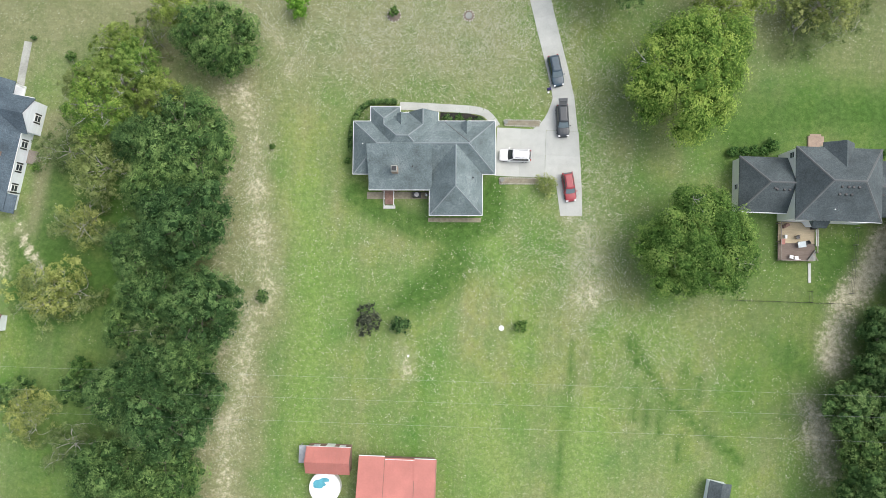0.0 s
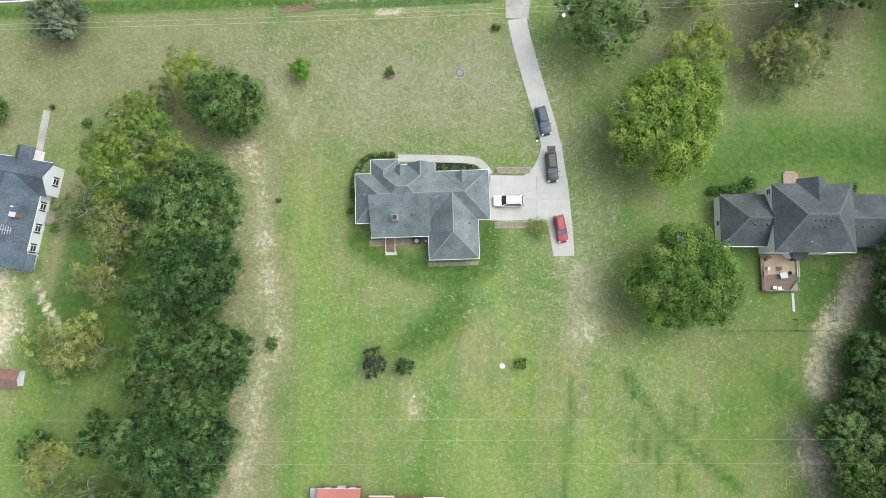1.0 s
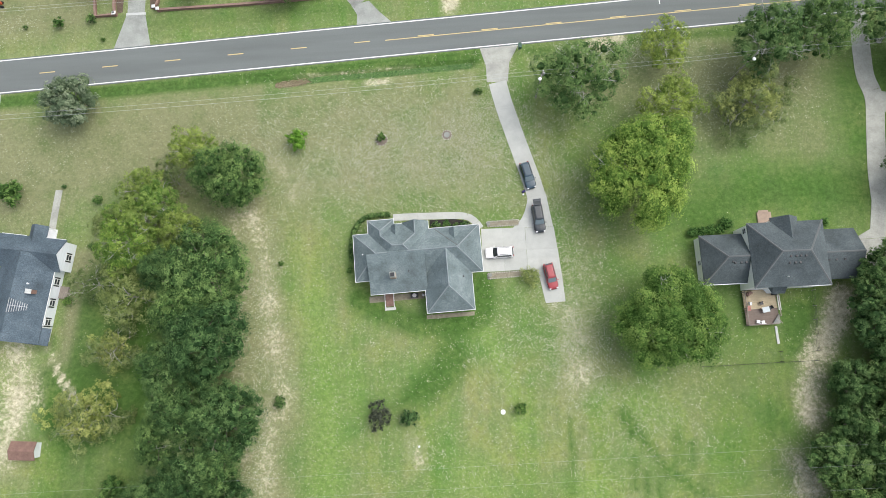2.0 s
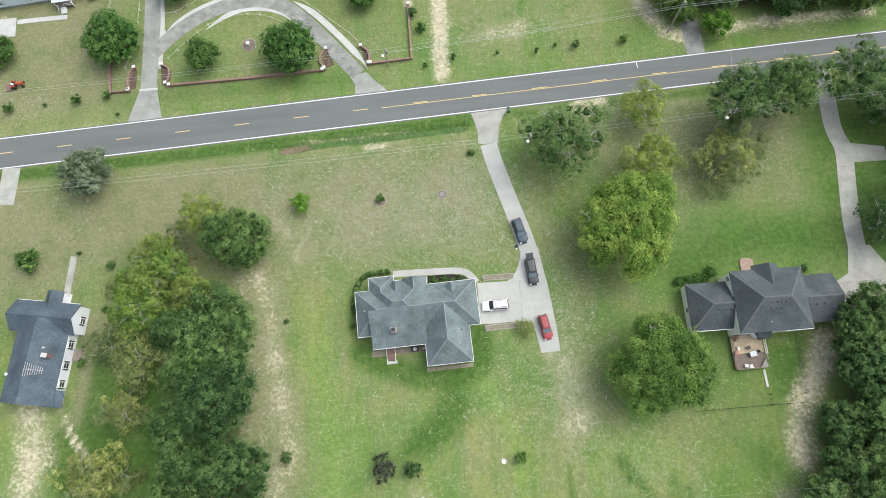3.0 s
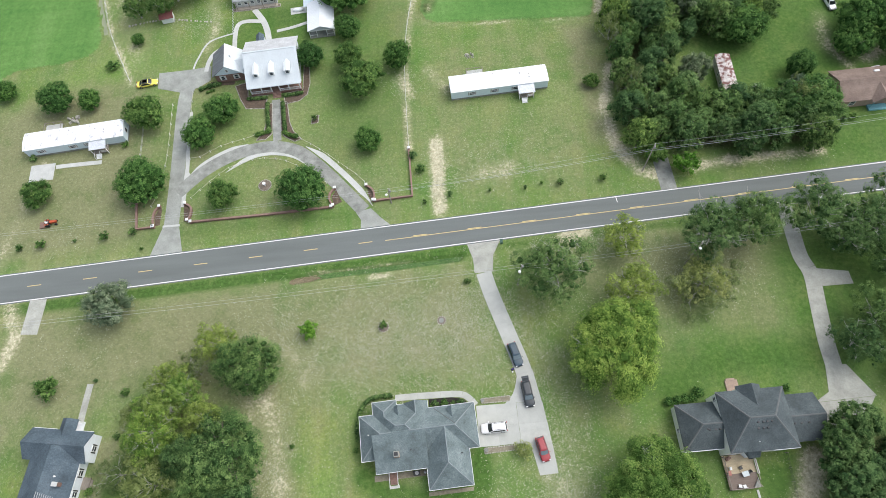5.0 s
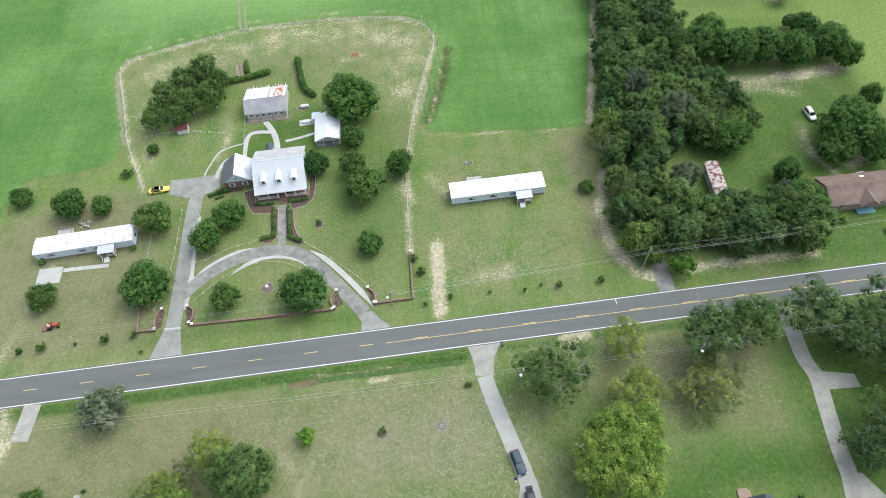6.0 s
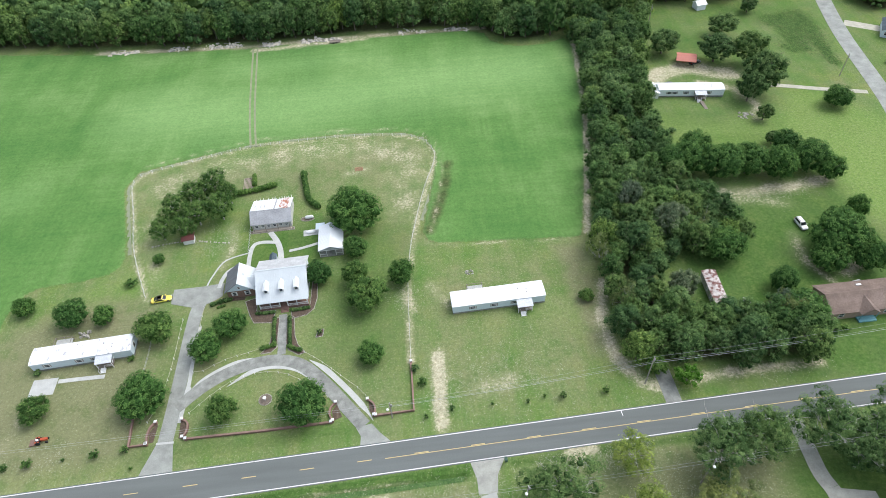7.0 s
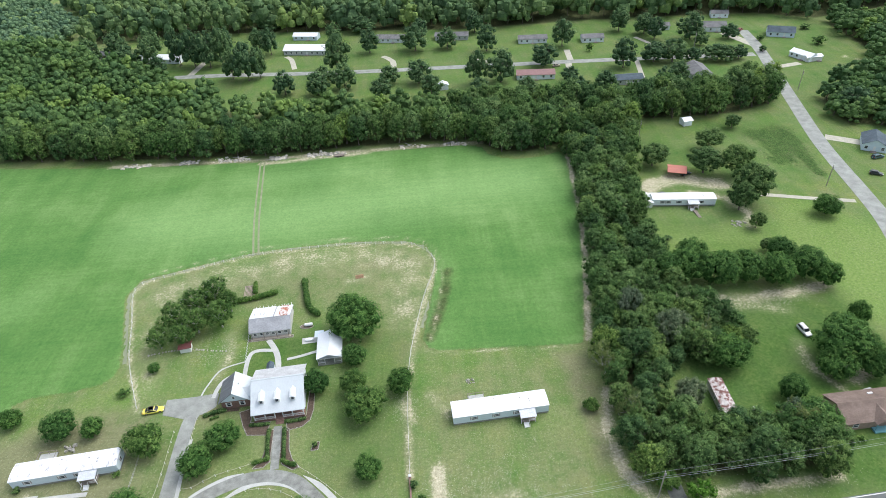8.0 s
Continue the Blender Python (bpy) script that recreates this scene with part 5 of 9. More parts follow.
def siding_house():
    h = thing("house", -77.0, 14.0, -8.5, "single-storey white-sided house with a slate-dark shingle roof", "house")
    part("wall", Shape().gabled_body(-4.7, 4.5, -8.0, 6, 0, 2.95, 2.3, "y").gabled_body(-6.3, 5.65, 4.6, 9.65, 0, 2.95, 1.9, "x"), SIDING, h)
    part("roof", Shape().gable(-5.2, 4.64, -8.5, 7.0, 3.02, 2.6, "y"), SHINGLE_NAVY, h)
    part("roof", Shape().gable(-6.8, 5.7, 4.2, 10.05, 3.0, 2.15, "x"), SHINGLE_NAVY, h)
    part("roof", Shape().gable(-1.6, 1.6, 8.0, 12.2, 2.65, 1.3, "y"), SHINGLE_NAVY, h)
    part("roof", Shape().gable(1.0, 6.0, -8.6, -5.6, 2.5, 0.8, "y", ridge=3.2), SHINGLE_NAVY, h)
    part("portico", Shape().box(-1.3, 11.9, 0, 0.18, 0.18, 2.55).box(1.3, 11.9, 0, 0.18, 0.18, 2.55).box(0, 10.8, 0, 3.0, 2.6, 0.25), WHITE_PAINT, h)
    part("gutter", Shape().box(4.69, -0.4, 2.84, 0.1, 9.6, 0.14), WHITE_PAINT, h)
    for u, w in ((3.6, 3.6), (-4.2, 4.6)):
        part("gutter", Shape().box(u, 10.1, 2.8, w, 0.1, 0.14), WHITE_PAINT, h)
    for v in (2.6, -1.2, -4.6):
        window(h, 4.5, v, 0.85, 1.0, 1.35, 0, DARK)
    window(h, 5.65, 7.1, 0.85, 1.0, 1.35, 0, DARK)
    window(h, -3.5, 9.65, 0.85, 1.0, 1.35, 90, DARK)
    window(h, 3.4, 9.65, 0.85, 1.0, 1.35, 90, DARK)
    door(h, 0, 9.65, 0.3, 90, WOOD)
    part("chimney", Shape().box(2.5, 0.3, 3.4, 1.0, 0.7, 1.9), BRICK, h)
    part("chimney_cap", Shape().box(2.5, 0.3, 5.3, 1.1, 0.8, 0.1), PALE_CONCRETE, h)
    vent(h, 1.7, 1.6, 4.6, 0.3, 0.12, WHITE_PAINT)
    vent(h, 2.6, 6.4, 3.9, 0.3, 0.12, WHITE_PAINT)
    vent(h, -5.0, -3.6, 3.1, 0.3, 0.2, WHITE_PAINT)
    ant = tagged(new("antenna"), "long white television antenna on a mast")
    ant.parent = h
    part("mast", Shape().tube((1.7, -2.4, 4.2), (1.7, -2.4, 6.2), 0.04, 0.04), CHROME, ant)
    part("boom", Shape().tube((0.0, -2.4, 6.1), (3.6, -2.4, 6.1), 0.06, 0.06, 4), ALU, ant)
    for i in range(9):
        u, k = 0.1 + 0.42 * i, 1.25 - 0.09 * i
        part("element", Shape().tube((u, -2.4 - k, 6.12), (u, -2.4 + k, 6.12), 0.05, 0.05, 4), ALU, ant)
    part("back_steps", Shape().box(5.35, 0.9, 0, 1.5, 2.2, 0.4).box(6.3, 0.9, 0, 0.4, 1.4, 0.2), WOOD, h, "weathered wooden back steps")
    part("corner_post", Shape().box(4.52, -5.3, 0, 0.1, 0.12, 2.6), DARK, h)
    return h


siding_house()


def porch_house():
    h = thing("house", -39.2, 110.4, 3.2, "white cottage with a pale metal roof, dormers and a porch", "house")
    part("wall", Shape().gabled_body(-6.2, 6.2, -4.4, 6.4, 0, 3.4, 3.4, "x", 1.0), SIDING, h)
    part("roof", Shape().add([(-6.7, -7.0, 3.0), (6.7, -7.0, 3.0), (6.7, 1.0, 7.1), (-6.7, 1.0, 7.1), (-6.7, -7.0, 2.88), (6.7, -7.0, 2.88), (6.7, 1.0, 6.98), (-6.7, 1.0, 6.98)],
                             [(0, 1, 2, 3), (7, 6, 5, 4), (0, 4, 5, 1), (1, 5, 6, 2), (3, 2, 6, 7), (0, 3, 7, 4)]), PORCH_METAL, h)
    part("rear_roof", Shape().add([(-6.7, 1.0, 7.06), (6.7, 1.0, 7.06), (6.7, 7.2, 4.3), (-6.7, 7.2, 4.3), (-6.7, 1.0, 6.94), (6.7, 1.0, 6.94), (6.7, 7.2, 4.18), (-6.7, 7.2, 4.18)],
                                  [(0, 1, 2, 3), (7, 6, 5, 4), (0, 4, 5, 1), (1, 5, 6, 2), (3, 2, 6, 7), (0, 3, 7, 4)]), surface("weathered_pale_metal", (0.52, 0.53, 0.53), 0.8, 1.2, 0.5, 3, 0.5, relief=0.0), h, "weathered grey metal rear roof")
    ribs = Shape()
    for i in range(30):
        x = -6.6 + i * 0.455
        ribs.add([(x - 0.02, -7.0, 3.0), (x + 0.02, -7.0, 3.0), (x + 0.02, 1.0, 7.1), (x - 0.02, 1.0, 7.1), (x - 0.02, -7.0, 3.04), (x + 0.02, -7.0, 3.04), (x + 0.02, 1.0, 7.14), (x - 0.02, 1.0, 7.14)],
                 [(4, 5, 6, 7), (0, 1, 5, 4), (1, 2, 6, 5), (2, 3, 7, 6), (3, 0, 4, 7)])
    part("roof_seams", ribs, PORCH_METAL, h)
    part("ridge_cap", Shape().box(0, 1.0, 7.04, 13.4, 0.35, 0.1), PORCH_METAL, h)
    for u in (-3.9, 0.0, 3.9):
        d = part("dormer", Shape().gabled_body(u - 0.62, u + 0.62, -4.7, -0.6, 4.0, 5.55, 0.32, "y"), WHITE_PAINT, h)
        part("dormer_roof", Shape().gable(u - 0.78, u + 0.78, -4.9, -0.3, 5.5, 0.42, "y"), WHITE_METAL, d)
        f = part("window", Shape().box(u, -4.72, 4.5, 0.9, 0.08, 1.0), WHITE_PAINT, d)
        part("pane", Shape().box(u, -4.77, 4.57, 0.68, 0.06, 0.82), PANE, f)
    part("porch_floor", Shape().box(0, -5.6, 0, 12.6, 2.4, 0.6), BRICK, h)
    for u in (-6.1, -3.4, -1.0, 1.0, 3.4, 6.1):
        part("porch_post", Shape().box(u, -6.6, 0.6, 0.22, 0.22, 2.35), WHITE_PAINT, h)
    for a, b in ((-6.1, -1.0), (1.0, 6.1)):
        rail = Shape().box((a + b) / 2, -6.65, 1.4, b - a, 0.1, 0.08).box((a + b) / 2, -6.65, 0.72, b - a, 0.08, 0.06)
        for i in range(int((b - a) / 0.22)):
            rail.box(a + 0.2 + 0.22 * i, -6.65, 0.75, 0.06, 0.05, 0.68)
        part("porch_rail", rail, WHITE_PAINT, h)
    for i in range(4):
        part("step", Shape().box(0, -7.0 - 0.34 * i, 0, 2.0, 0.34, 0.48 - 0.12 * i), BRICK, h)
    part("header", Shape().box(0, -6.6, 2.75, 12.8, 0.2, 0.25), WHITE_PAINT, h)
    door(h, 0, -4.4, 0.6, 270, WOOD)
    for u in (-4.6, -2.3, 2.3, 4.6):
        window(h, u, -4.4, 1.2, 0.9, 1.5, 270, DARK)
    # brick wing with the drive in front of it
    part("wing_wall", Shape().gabled_body(-15.0, -8.0, -1.0, 5.6, 0, 2.7, 0.0001, "y").box(-7.2, 1.6, 0, 2.4, 4.2, 2.5), BRICK, h)
    part("wing_gable", Shape().gabled_body(-15.2, -7.8, -1.1, 5.7, 2.7, 2.72, 2.9, "y"), BLUE_SIDING, h)
    part("wing_roof", Shape().add([(-15.6, -1.5, 2.65), (-11.5, -1.5, 5.95), (-11.5, 6.1, 5.95), (-15.6, 6.1, 2.65), (-15.6, -1.5, 2.53), (-11.5, -1.5, 5.83), (-11.5, 6.1, 5.83), (-15.6, 6.1, 2.53)],
                                  [(0, 1, 2, 3), (7, 6, 5, 4), (0, 4, 5, 1), (1, 5, 6, 2), (3, 2, 6, 7), (0, 3, 7, 4)]), surface("streaked_dark_metal", (0.17, 0.18, 0.19), 0.75, 1.5, 0.8, 5, 0.6, stretch=(0.4, 3, 0.4), relief=0.0), h, "dark streaked roof slope")
    part("wing_roof", Shape().add([(-11.5, -1.5, 5.97), (-7.4, -1.5, 2.67), (-7.4, 6.1, 2.67), (-11.5, 6.1, 5.97), (-11.5, -1.5, 5.85), (-7.4, -1.5, 2.55), (-7.4, 6.1, 2.55), (-11.5, 6.1, 5.85)],
                                  [(0, 1, 2, 3), (7, 6, 5, 4), (0, 4, 5, 1), (1, 5, 6, 2), (3, 2, 6, 7), (0, 3, 7, 4)]), PORCH_METAL, h)
    part("link_roof", Shape().gable(-9.8, -5.8, -0.6, 4.0, 3.2, 1.2, "x"), PORCH_METAL, h)
    for u in (-13.2, -9.8):
        window(h, u, -1.0, 0.9, 0.9, 1.3, 270, WHITE_PAINT)
    window(h, -11.5, -1.1, 3.5, 0.6, 0.8, 270)
    vent(h, -10.3, 2.5, 5.1, 0.35, 0.16, WHITE_PAINT)
    # dark low roof over the back stair
    part("back_roof", Shape().gable(-4.6, -2.6, 6.6, 11.2, 2.3, 0.9, "y"), SHINGLE_NAVY, h)
    part("back_posts", Shape().box(-4.4, 11, 0, 0.15, 0.15, 2.3).box(-2.8, 11, 0, 0.15, 0.15, 2.3).box(-3.6, 8.8, 0, 1.6, 4, 2.0), SIDING, h)
    return h


porch_house()


def outbuilding(name, x, y, turn, w, d, eave, rise, axis, wall, roof, label, over=0.35, ridge=None, ribs=0.0, openings=(), category="shed"):
    h = thing(name, x, y, turn, label, category)
    x0, x1, y0, y1 = -w / 2, w / 2, -d / 2, d / 2
    part("wall", Shape().gabled_body(x0, x1, y0, y1, 0, eave, rise * 0.92, axis, ridge), wall, h)
    part("roof", Shape().gable(x0 - over, x1 + over, y0 - over, y1 + over, eave, rise, axis, 0.1, ridge), roof, h)
    if ribs:
        s = Shape()
        m = 0.0 if ridge is None else ridge
        lo, hi = (x0 - over, x1 + over) if axis == "x" else (y0 - over, y1 + over)
        a0, a1 = (y0 - over, y1 + over) if axis == "x" else (x0 - over, x1 + over)
        k = lo + 0.1
        while k < hi:
            for edge in (a0, a1):
                p, q = ((k, edge, eave), (k, m, eave + rise)) if axis == "x" else ((edge, k, eave), (m, k, eave + rise))
                s.tube(Vector(p) + Vector((0, 0, 0.015)), Vector(q) + Vector((0, 0, 0.015)), 0.03, 0.03, 4)
            k += ribs
        part("roof_ribs", s, roof, h)
    for kind, u, v, z, ww, hh, f in openings:
        if kind == "door":
            door(h, u, v, z, f, WHITE_PAINT, ww, hh)
        else:
            window(h, u, v, z, ww, hh, f)
    return h


o = outbuilding("red_shed", -19.75, -30.7, 1.5, 6.6, 3.9, 2.2, 1.3, "x", BRICK, RED_METAL, "small red-roofed shed with white window trim", over=0.12, ribs=0.6,
                openings=(("window", -2.0, 1.95, 0.9, 0.8, 0.8, 90), ("window", 2.0, 1.95, 0.9, 0.8, 0.8, 90), ("door", 0.1, 1.95, 0.1, 1.3, 1.95, 90)))
part("lean_to", Shape().box(-4.1, 0.6, 1.3, 1.3, 2.7, 0.07).box(-4.6, 1.8, 0, 0.1, 0.1, 1.3).box(-4.6, -0.6, 0, 0.1, 0.1, 1.3), GREY_METAL, o, "grey metal lean-to roof")
part("trim", Shape().box(0, 2.1, 2.12, 6.9, 0.06, 0.14), WHITE_PAINT, o)
o = outbuilding("red_barn", -8.85, -36.0, 1.5, 11.2, 12.0, 2.3, 1.9, "x", BRICK, RED_METAL, "long red metal barn with three roof bays", ribs=0.55)
for u, v, w in ((-4.0, 6.55, 4.0), (0.3, 6.1, 4.6), (4.2, 6.35, 3.3)):
    part("bay_roof", Shape().add([(u - w / 2, v, 2.35), (u + w / 2, v, 2.35), (u + w / 2, 0.1, 4.33), (u - w / 2, 0.1, 4.33), (u - w / 2, v, 2.22), (u + w / 2, v, 2.22), (u + w / 2, 0.1, 4.2), (u - w / 2, 0.1, 4.2)],
                                 [(0, 1, 2, 3), (7, 6, 5, 4), (0, 4, 5, 1), (1, 5, 6, 2), (3, 2, 6, 7), (0, 3, 7, 4)]), RED_METAL, o)
    part("trim", Shape().box(u, v + 0.05, 2.2, w, 0.09, 0.17), WHITE_PAINT, o)
    part("seam", Shape().add([(u + w / 2 - 0.03, v, 2.37), (u + w / 2 + 0.05, v, 2.37), (u + w / 2 + 0.05, 0.1, 4.4), (u + w / 2 - 0.03, 0.1, 4.4)], [(0, 1, 2, 3)]), BRICK, o)
p = thing("pool", -20.2, -35.2, 0, "round above-ground pool under a white and blue cover", "pool")
part("rim", Shape().tube((0, 0, 0), (0, 0, 1.15), 2.45, 2.45, 28), WHITE_PAINT, p)
part("cover", Shape().tube((0, 0, 1.15), (0, 0, 1.18), 2.3, 2.25, 28), WHITE_METAL, p)
part("water", Shape().ball((-0.9, 0.55, 1.17), 1.1, 0.8, 0.04, 4, 12, 0.2), WATER_BLUE, p)
part("water", Shape().ball((-0.1, 1.2, 1.17), 0.8, 0.4, 0.04, 4, 12, 0.2), WATER_BLUE, p)
outbuilding("garden_shed", 39.6, -32.6, -8, 2.6, 4.2, 2.0, 0.7, "y", SIDING, SHINGLE_DARK, "small white garden shed with a dark roof")
outbuilding("garden_shed", -75.6, -12.8, -3, 3.8, 2.4, 1.8, 0.6, "x", SIDING, surface("brown_rusty_roof", (0.22, 0.13, 0.10), 0.8, 1.3, 0.8, 4, 0.8), "small pale shed with a rusty brown roof")

s1 = outbuilding("workshop", -45.8, 139.2, 2.5, 11.4, 10.0, 2.4, 2.2, "x", surface("grimy_white_boards", (0.60, 0.60, 0.57), 0.75, 1.1, 0.8, 6, 0.8), GREY_METAL, "old workshop with a grey and white rusting metal roof", ridge=-1.7, ribs=0.5,
                 openings=tuple(("window", -4.4 + 1.75 * i, -5.0, 1.0, 0.9, 0.9, 270) for i in range(6)))
part("porch_floor", Shape().box(0, -5.5, 0, 11.4, 1.0, 0.2), TAN_SIDING, s1)
for u in (-5.2, -1.8, 1.8, 5.2):
    part("porch_post", Shape().box(u, -5.8, 0, 0.15, 0.15, 2.3), WOOD, s1)
def stained(name, base, stain, low, high, stretch):
    """A painted metal roof with worn streaks along its sheets."""
    m, n, l, bsdf = nodes_of(name)
    pos = n.new("ShaderNodeNewGeometry").outputs["Position"]
    col = ramp(n, l, noise_node(n, l, 0.9, 6, 0.7, pos, stretch), [(low, base), (high, stain)])
    col = mixed(n, l, 0.5, col, ramp(n, l, noise_node(n, l, 3.0, 3, 0.6, pos), [(0.3, (0.82, 0.82, 0.82)), (0.7, (1.1, 1.1, 1.1))]), "MULTIPLY")
    l.new(col, bsdf.inputs["Base Color"])
    bsdf.inputs["Roughness"].default_value = 0.55
    return m


WORN_SHEET = stained("worn_white_sheets", (0.76, 0.79, 0.80), (0.40, 0.41, 0.42), 0.56, 0.66, (3.0, 0.5, 0.5))
RUSTED_SHEET = stained("rust_flaked_sheets", (0.70, 0.69, 0.68), (0.40, 0.13, 0.06), 0.46, 0.54, (1.6, 0.9, 0.9))
slope = lambda v: 4.70 - (v + 1.6) * 2.2 / 7.05
for u0, u1, v1, mat, note in ((-5.9, -0.9, 5.45, WORN_SHEET, "worn white roof sheet"), (-0.86, 0.9, 5.6, WORN_SHEET, "worn white roof sheet"), (1.3, 2.4, 5.2, WORN_SHEET, "worn white roof sheet"),
                              (2.45, 5.1, 5.5, RUSTED_SHEET, "roof sheet flaking to orange rust"), (5.14, 5.9, 5.4, WORN_SHEET, "worn white roof sheet")):
    part("rear_sheet", Shape().add([(u, v, slope(v) + dz) for dz in (0.0, -0.06) for u, v in ((u0, -1.6), (u1, -1.6), (u1, v1), (u0, v1))],
                                   [(0, 1, 2, 3), (7, 6, 5, 4), (0, 4, 5, 1), (1, 5, 6, 2), (3, 2, 6, 7), (0, 3, 7, 4)]), mat, s1, note)
for i, u in enumerate((-5.2, -4.1, -3.0, -1.5, -0.4, 0.4, 1.7, 2.6, 3.3, 4.0, 4.6, 5.4)):
    part("batten", Shape().box(u, 5.3 + 0.2 * (i % 3), 2.42, 0.12, 1.3 + 0.3 * (i % 2), 0.1, -6 + 5 * (i % 4)), WHITE_PAINT, s1)
for u in (-4.9, -3.2, -2.1):
    part("roof_patch", Shape().add([(u, 0.2, slope(0.2) + 0.03), (u + 0.25, 0.2, slope(0.2) + 0.03), (u + 0.2, 1.8, slope(1.8) + 0.03), (u, 1.8, slope(1.8) + 0.03)], [(0, 1, 2, 3)]), GREY_METAL, s1)
s2 = outbuilding("pavilion", -27.7, 127.0, 2.5, 6.4, 7.2, 2.4, 1.4, "y", SIDING, WHITE_METAL, "small white shed with a pale metal roof and porch", ribs=0.5)
part("porch_roof", Shape().gable(-3.55, 3.55, -6.0, -3.8, 2.42, 1.4, "y"), WHITE_METAL, s2)
part("gable_trim", Shape().box(0, -5.95, 2.3, 7.0, 0.1, 0.16), WHITE_PAINT, s2)
for u in (-3.2, -1.3, 1.3, 3.2):
    part("porch_post", Shape().box(u, -5.8, 0, 0.14, 0.14, 2.4), WHITE_PAINT, s2)
for u in (-2.25, 2.25):
    part("porch_rail", Shape().box(u, -5.8, 0.8, 1.9, 0.08, 0.08), WHITE_PAINT, s2)
part("porch_floor", Shape().box(0, -4.9, 0, 6.6, 2.4, 0.2), GREY_CONCRETE, s2)
part("side_canopy", Shape().box(-3.2, 4.6, 2.0, 2.6, 2.6, 0.08), BLUE_SIDING, s2)


def trailer(x, y, turn, length, width, wall, label, windows, porch, roof=None, tall=3.15):
    """A long mobile home: curved roof, skirting, windows, and a roofed stair; x, y: the middle of its front."""
    h = thing("mobile_home", x, y, turn, label, "mobile home")
    part("skirting", Shape().box(0, width / 2, 0, length - 0.06, width - 0.06, 0.6), GREY_CONCRETE, h)
    part("wall", Shape().box(0, width / 2, 0.55, length, width, tall - 0.75), wall, h)
    sec = [(-0.12, tall - 0.25), (width + 0.12, tall - 0.25), (width + 0.12, tall - 0.15), (width * 0.75, tall + 0.12), (width * 0.5, tall + 0.2), (width * 0.25, tall + 0.12), (-0.12, tall - 0.15)]
    n = len(sec)
    pts = [(-length / 2 - 0.1, a, b) for a, b in sec] + [(length / 2 + 0.1, a, b) for a, b in sec]
    part("roof", Shape().add(pts, [tuple(range(n)), tuple(range(2 * n - 1, n - 1, -1))] + [(i, n + i, n + (i + 1) % n, (i + 1) % n) for i in range(n)]), roof or WHITE_METAL, h)
    s = Shape()
    for i in range(int(length / 1.2)):
        s.box(-length / 2 + 0.6 + i * 1.2, width / 2, tall + 0.1, 0.05, width * 0.5, 0.125)
    part("roof_seams", s, roof or WHITE_METAL, h)
    for u in windows:
        window(h, u, 0, 1.3, 1.3, 0.95, 270, GREY_METAL_POST)
    window(h, length / 2, width * 0.5, 1.2, 1.1, 1.2, 0)
    for u, v, q in ((length * 0.22, 0.62, 0.34), (length * 0.31, 0.5, 0.3), (length * 0.31, 0.34, 0.26), (-length * 0.05, 0.78, 0.2)):
        part("roof_vent", Shape().box(u, width * v, tall + 0.05, q, q, 0.28, 0, 0.8), GREY_METAL_POST, h)
    pr = tagged(new("porch"), "small roofed porch with white steps")
    pr.parent = h
    part("porch_roof", Shape().add([(porch - 2.0, -2.4, 2.35), (porch + 2.0, -2.4, 2.35), (porch + 2.0, 0.0, 2.75), (porch - 2.0, 0.0, 2.75), (porch - 2.0, -2.4, 2.27), (porch + 2.0, -2.4, 2.27), (porch + 2.0, 0.0, 2.67), (porch - 2.0, 0.0, 2.67)],
                                   [(0, 1, 2, 3), (7, 6, 5, 4), (0, 4, 5, 1), (1, 5, 6, 2), (3, 2, 6, 7), (0, 3, 7, 4)]), surface("pale_sheet", (0.62, 0.65, 0.68), 0.9, 1.06, 0.8, 4, 0.5, relief=0.0), pr)
    part("porch_floor", Shape().box(porch, -1.15, 0.55, 3.6, 2.2, 0.1), WOOD, pr)
    for u in (-1.75, 1.75):
        part("porch_post", Shape().box(porch + u, -2.2, 0, 0.12, 0.12, 2.3), WHITE_PAINT, pr)
    part("porch_rail", Shape().box(porch + 1.0, -2.2, 1.3, 1.6, 0.08, 0.08).box(porch + 1.0, -2.2, 0.9, 1.6, 0.06, 0.06).box(porch + 1.75, -1.1, 1.3, 0.08, 2.2, 0.08), WHITE_PAINT, pr)
    for i in range(4):
        part("step", Shape().box(porch - 0.6, -2.45 - 0.3 * i, 0, 1.2, 0.3, 0.5 - 0.13 * i), WHITE_PAINT, pr)
    for u in (-1.25, 0.05):
        part("stair_rail", Shape().add([(porch + u - 0.03, -2.2, 1.35), (porch + u + 0.03, -2.2, 1.35), (porch + u + 0.03, -3.6, 0.8), (porch + u - 0.03, -3.6, 0.8), (porch + u - 0.03, -2.2, 1.43), (porch + u + 0.03, -2.2, 1.43), (porch + u + 0.03, -3.6, 0.88), (porch + u - 0.03, -3.6, 0.88)],
                                       [(0, 1, 2, 3), (7, 6, 5, 4), (0, 4, 5, 1), (1, 5, 6, 2), (3, 2, 6, 7), (0, 3, 7, 4)]).box(porch + u, -3.55, 0, 0.07, 0.07, 0.85), WHITE_PAINT, pr)
    door(h, porch + 0.4, 0, 0.6, 270, WHITE_PAINT)
    return h


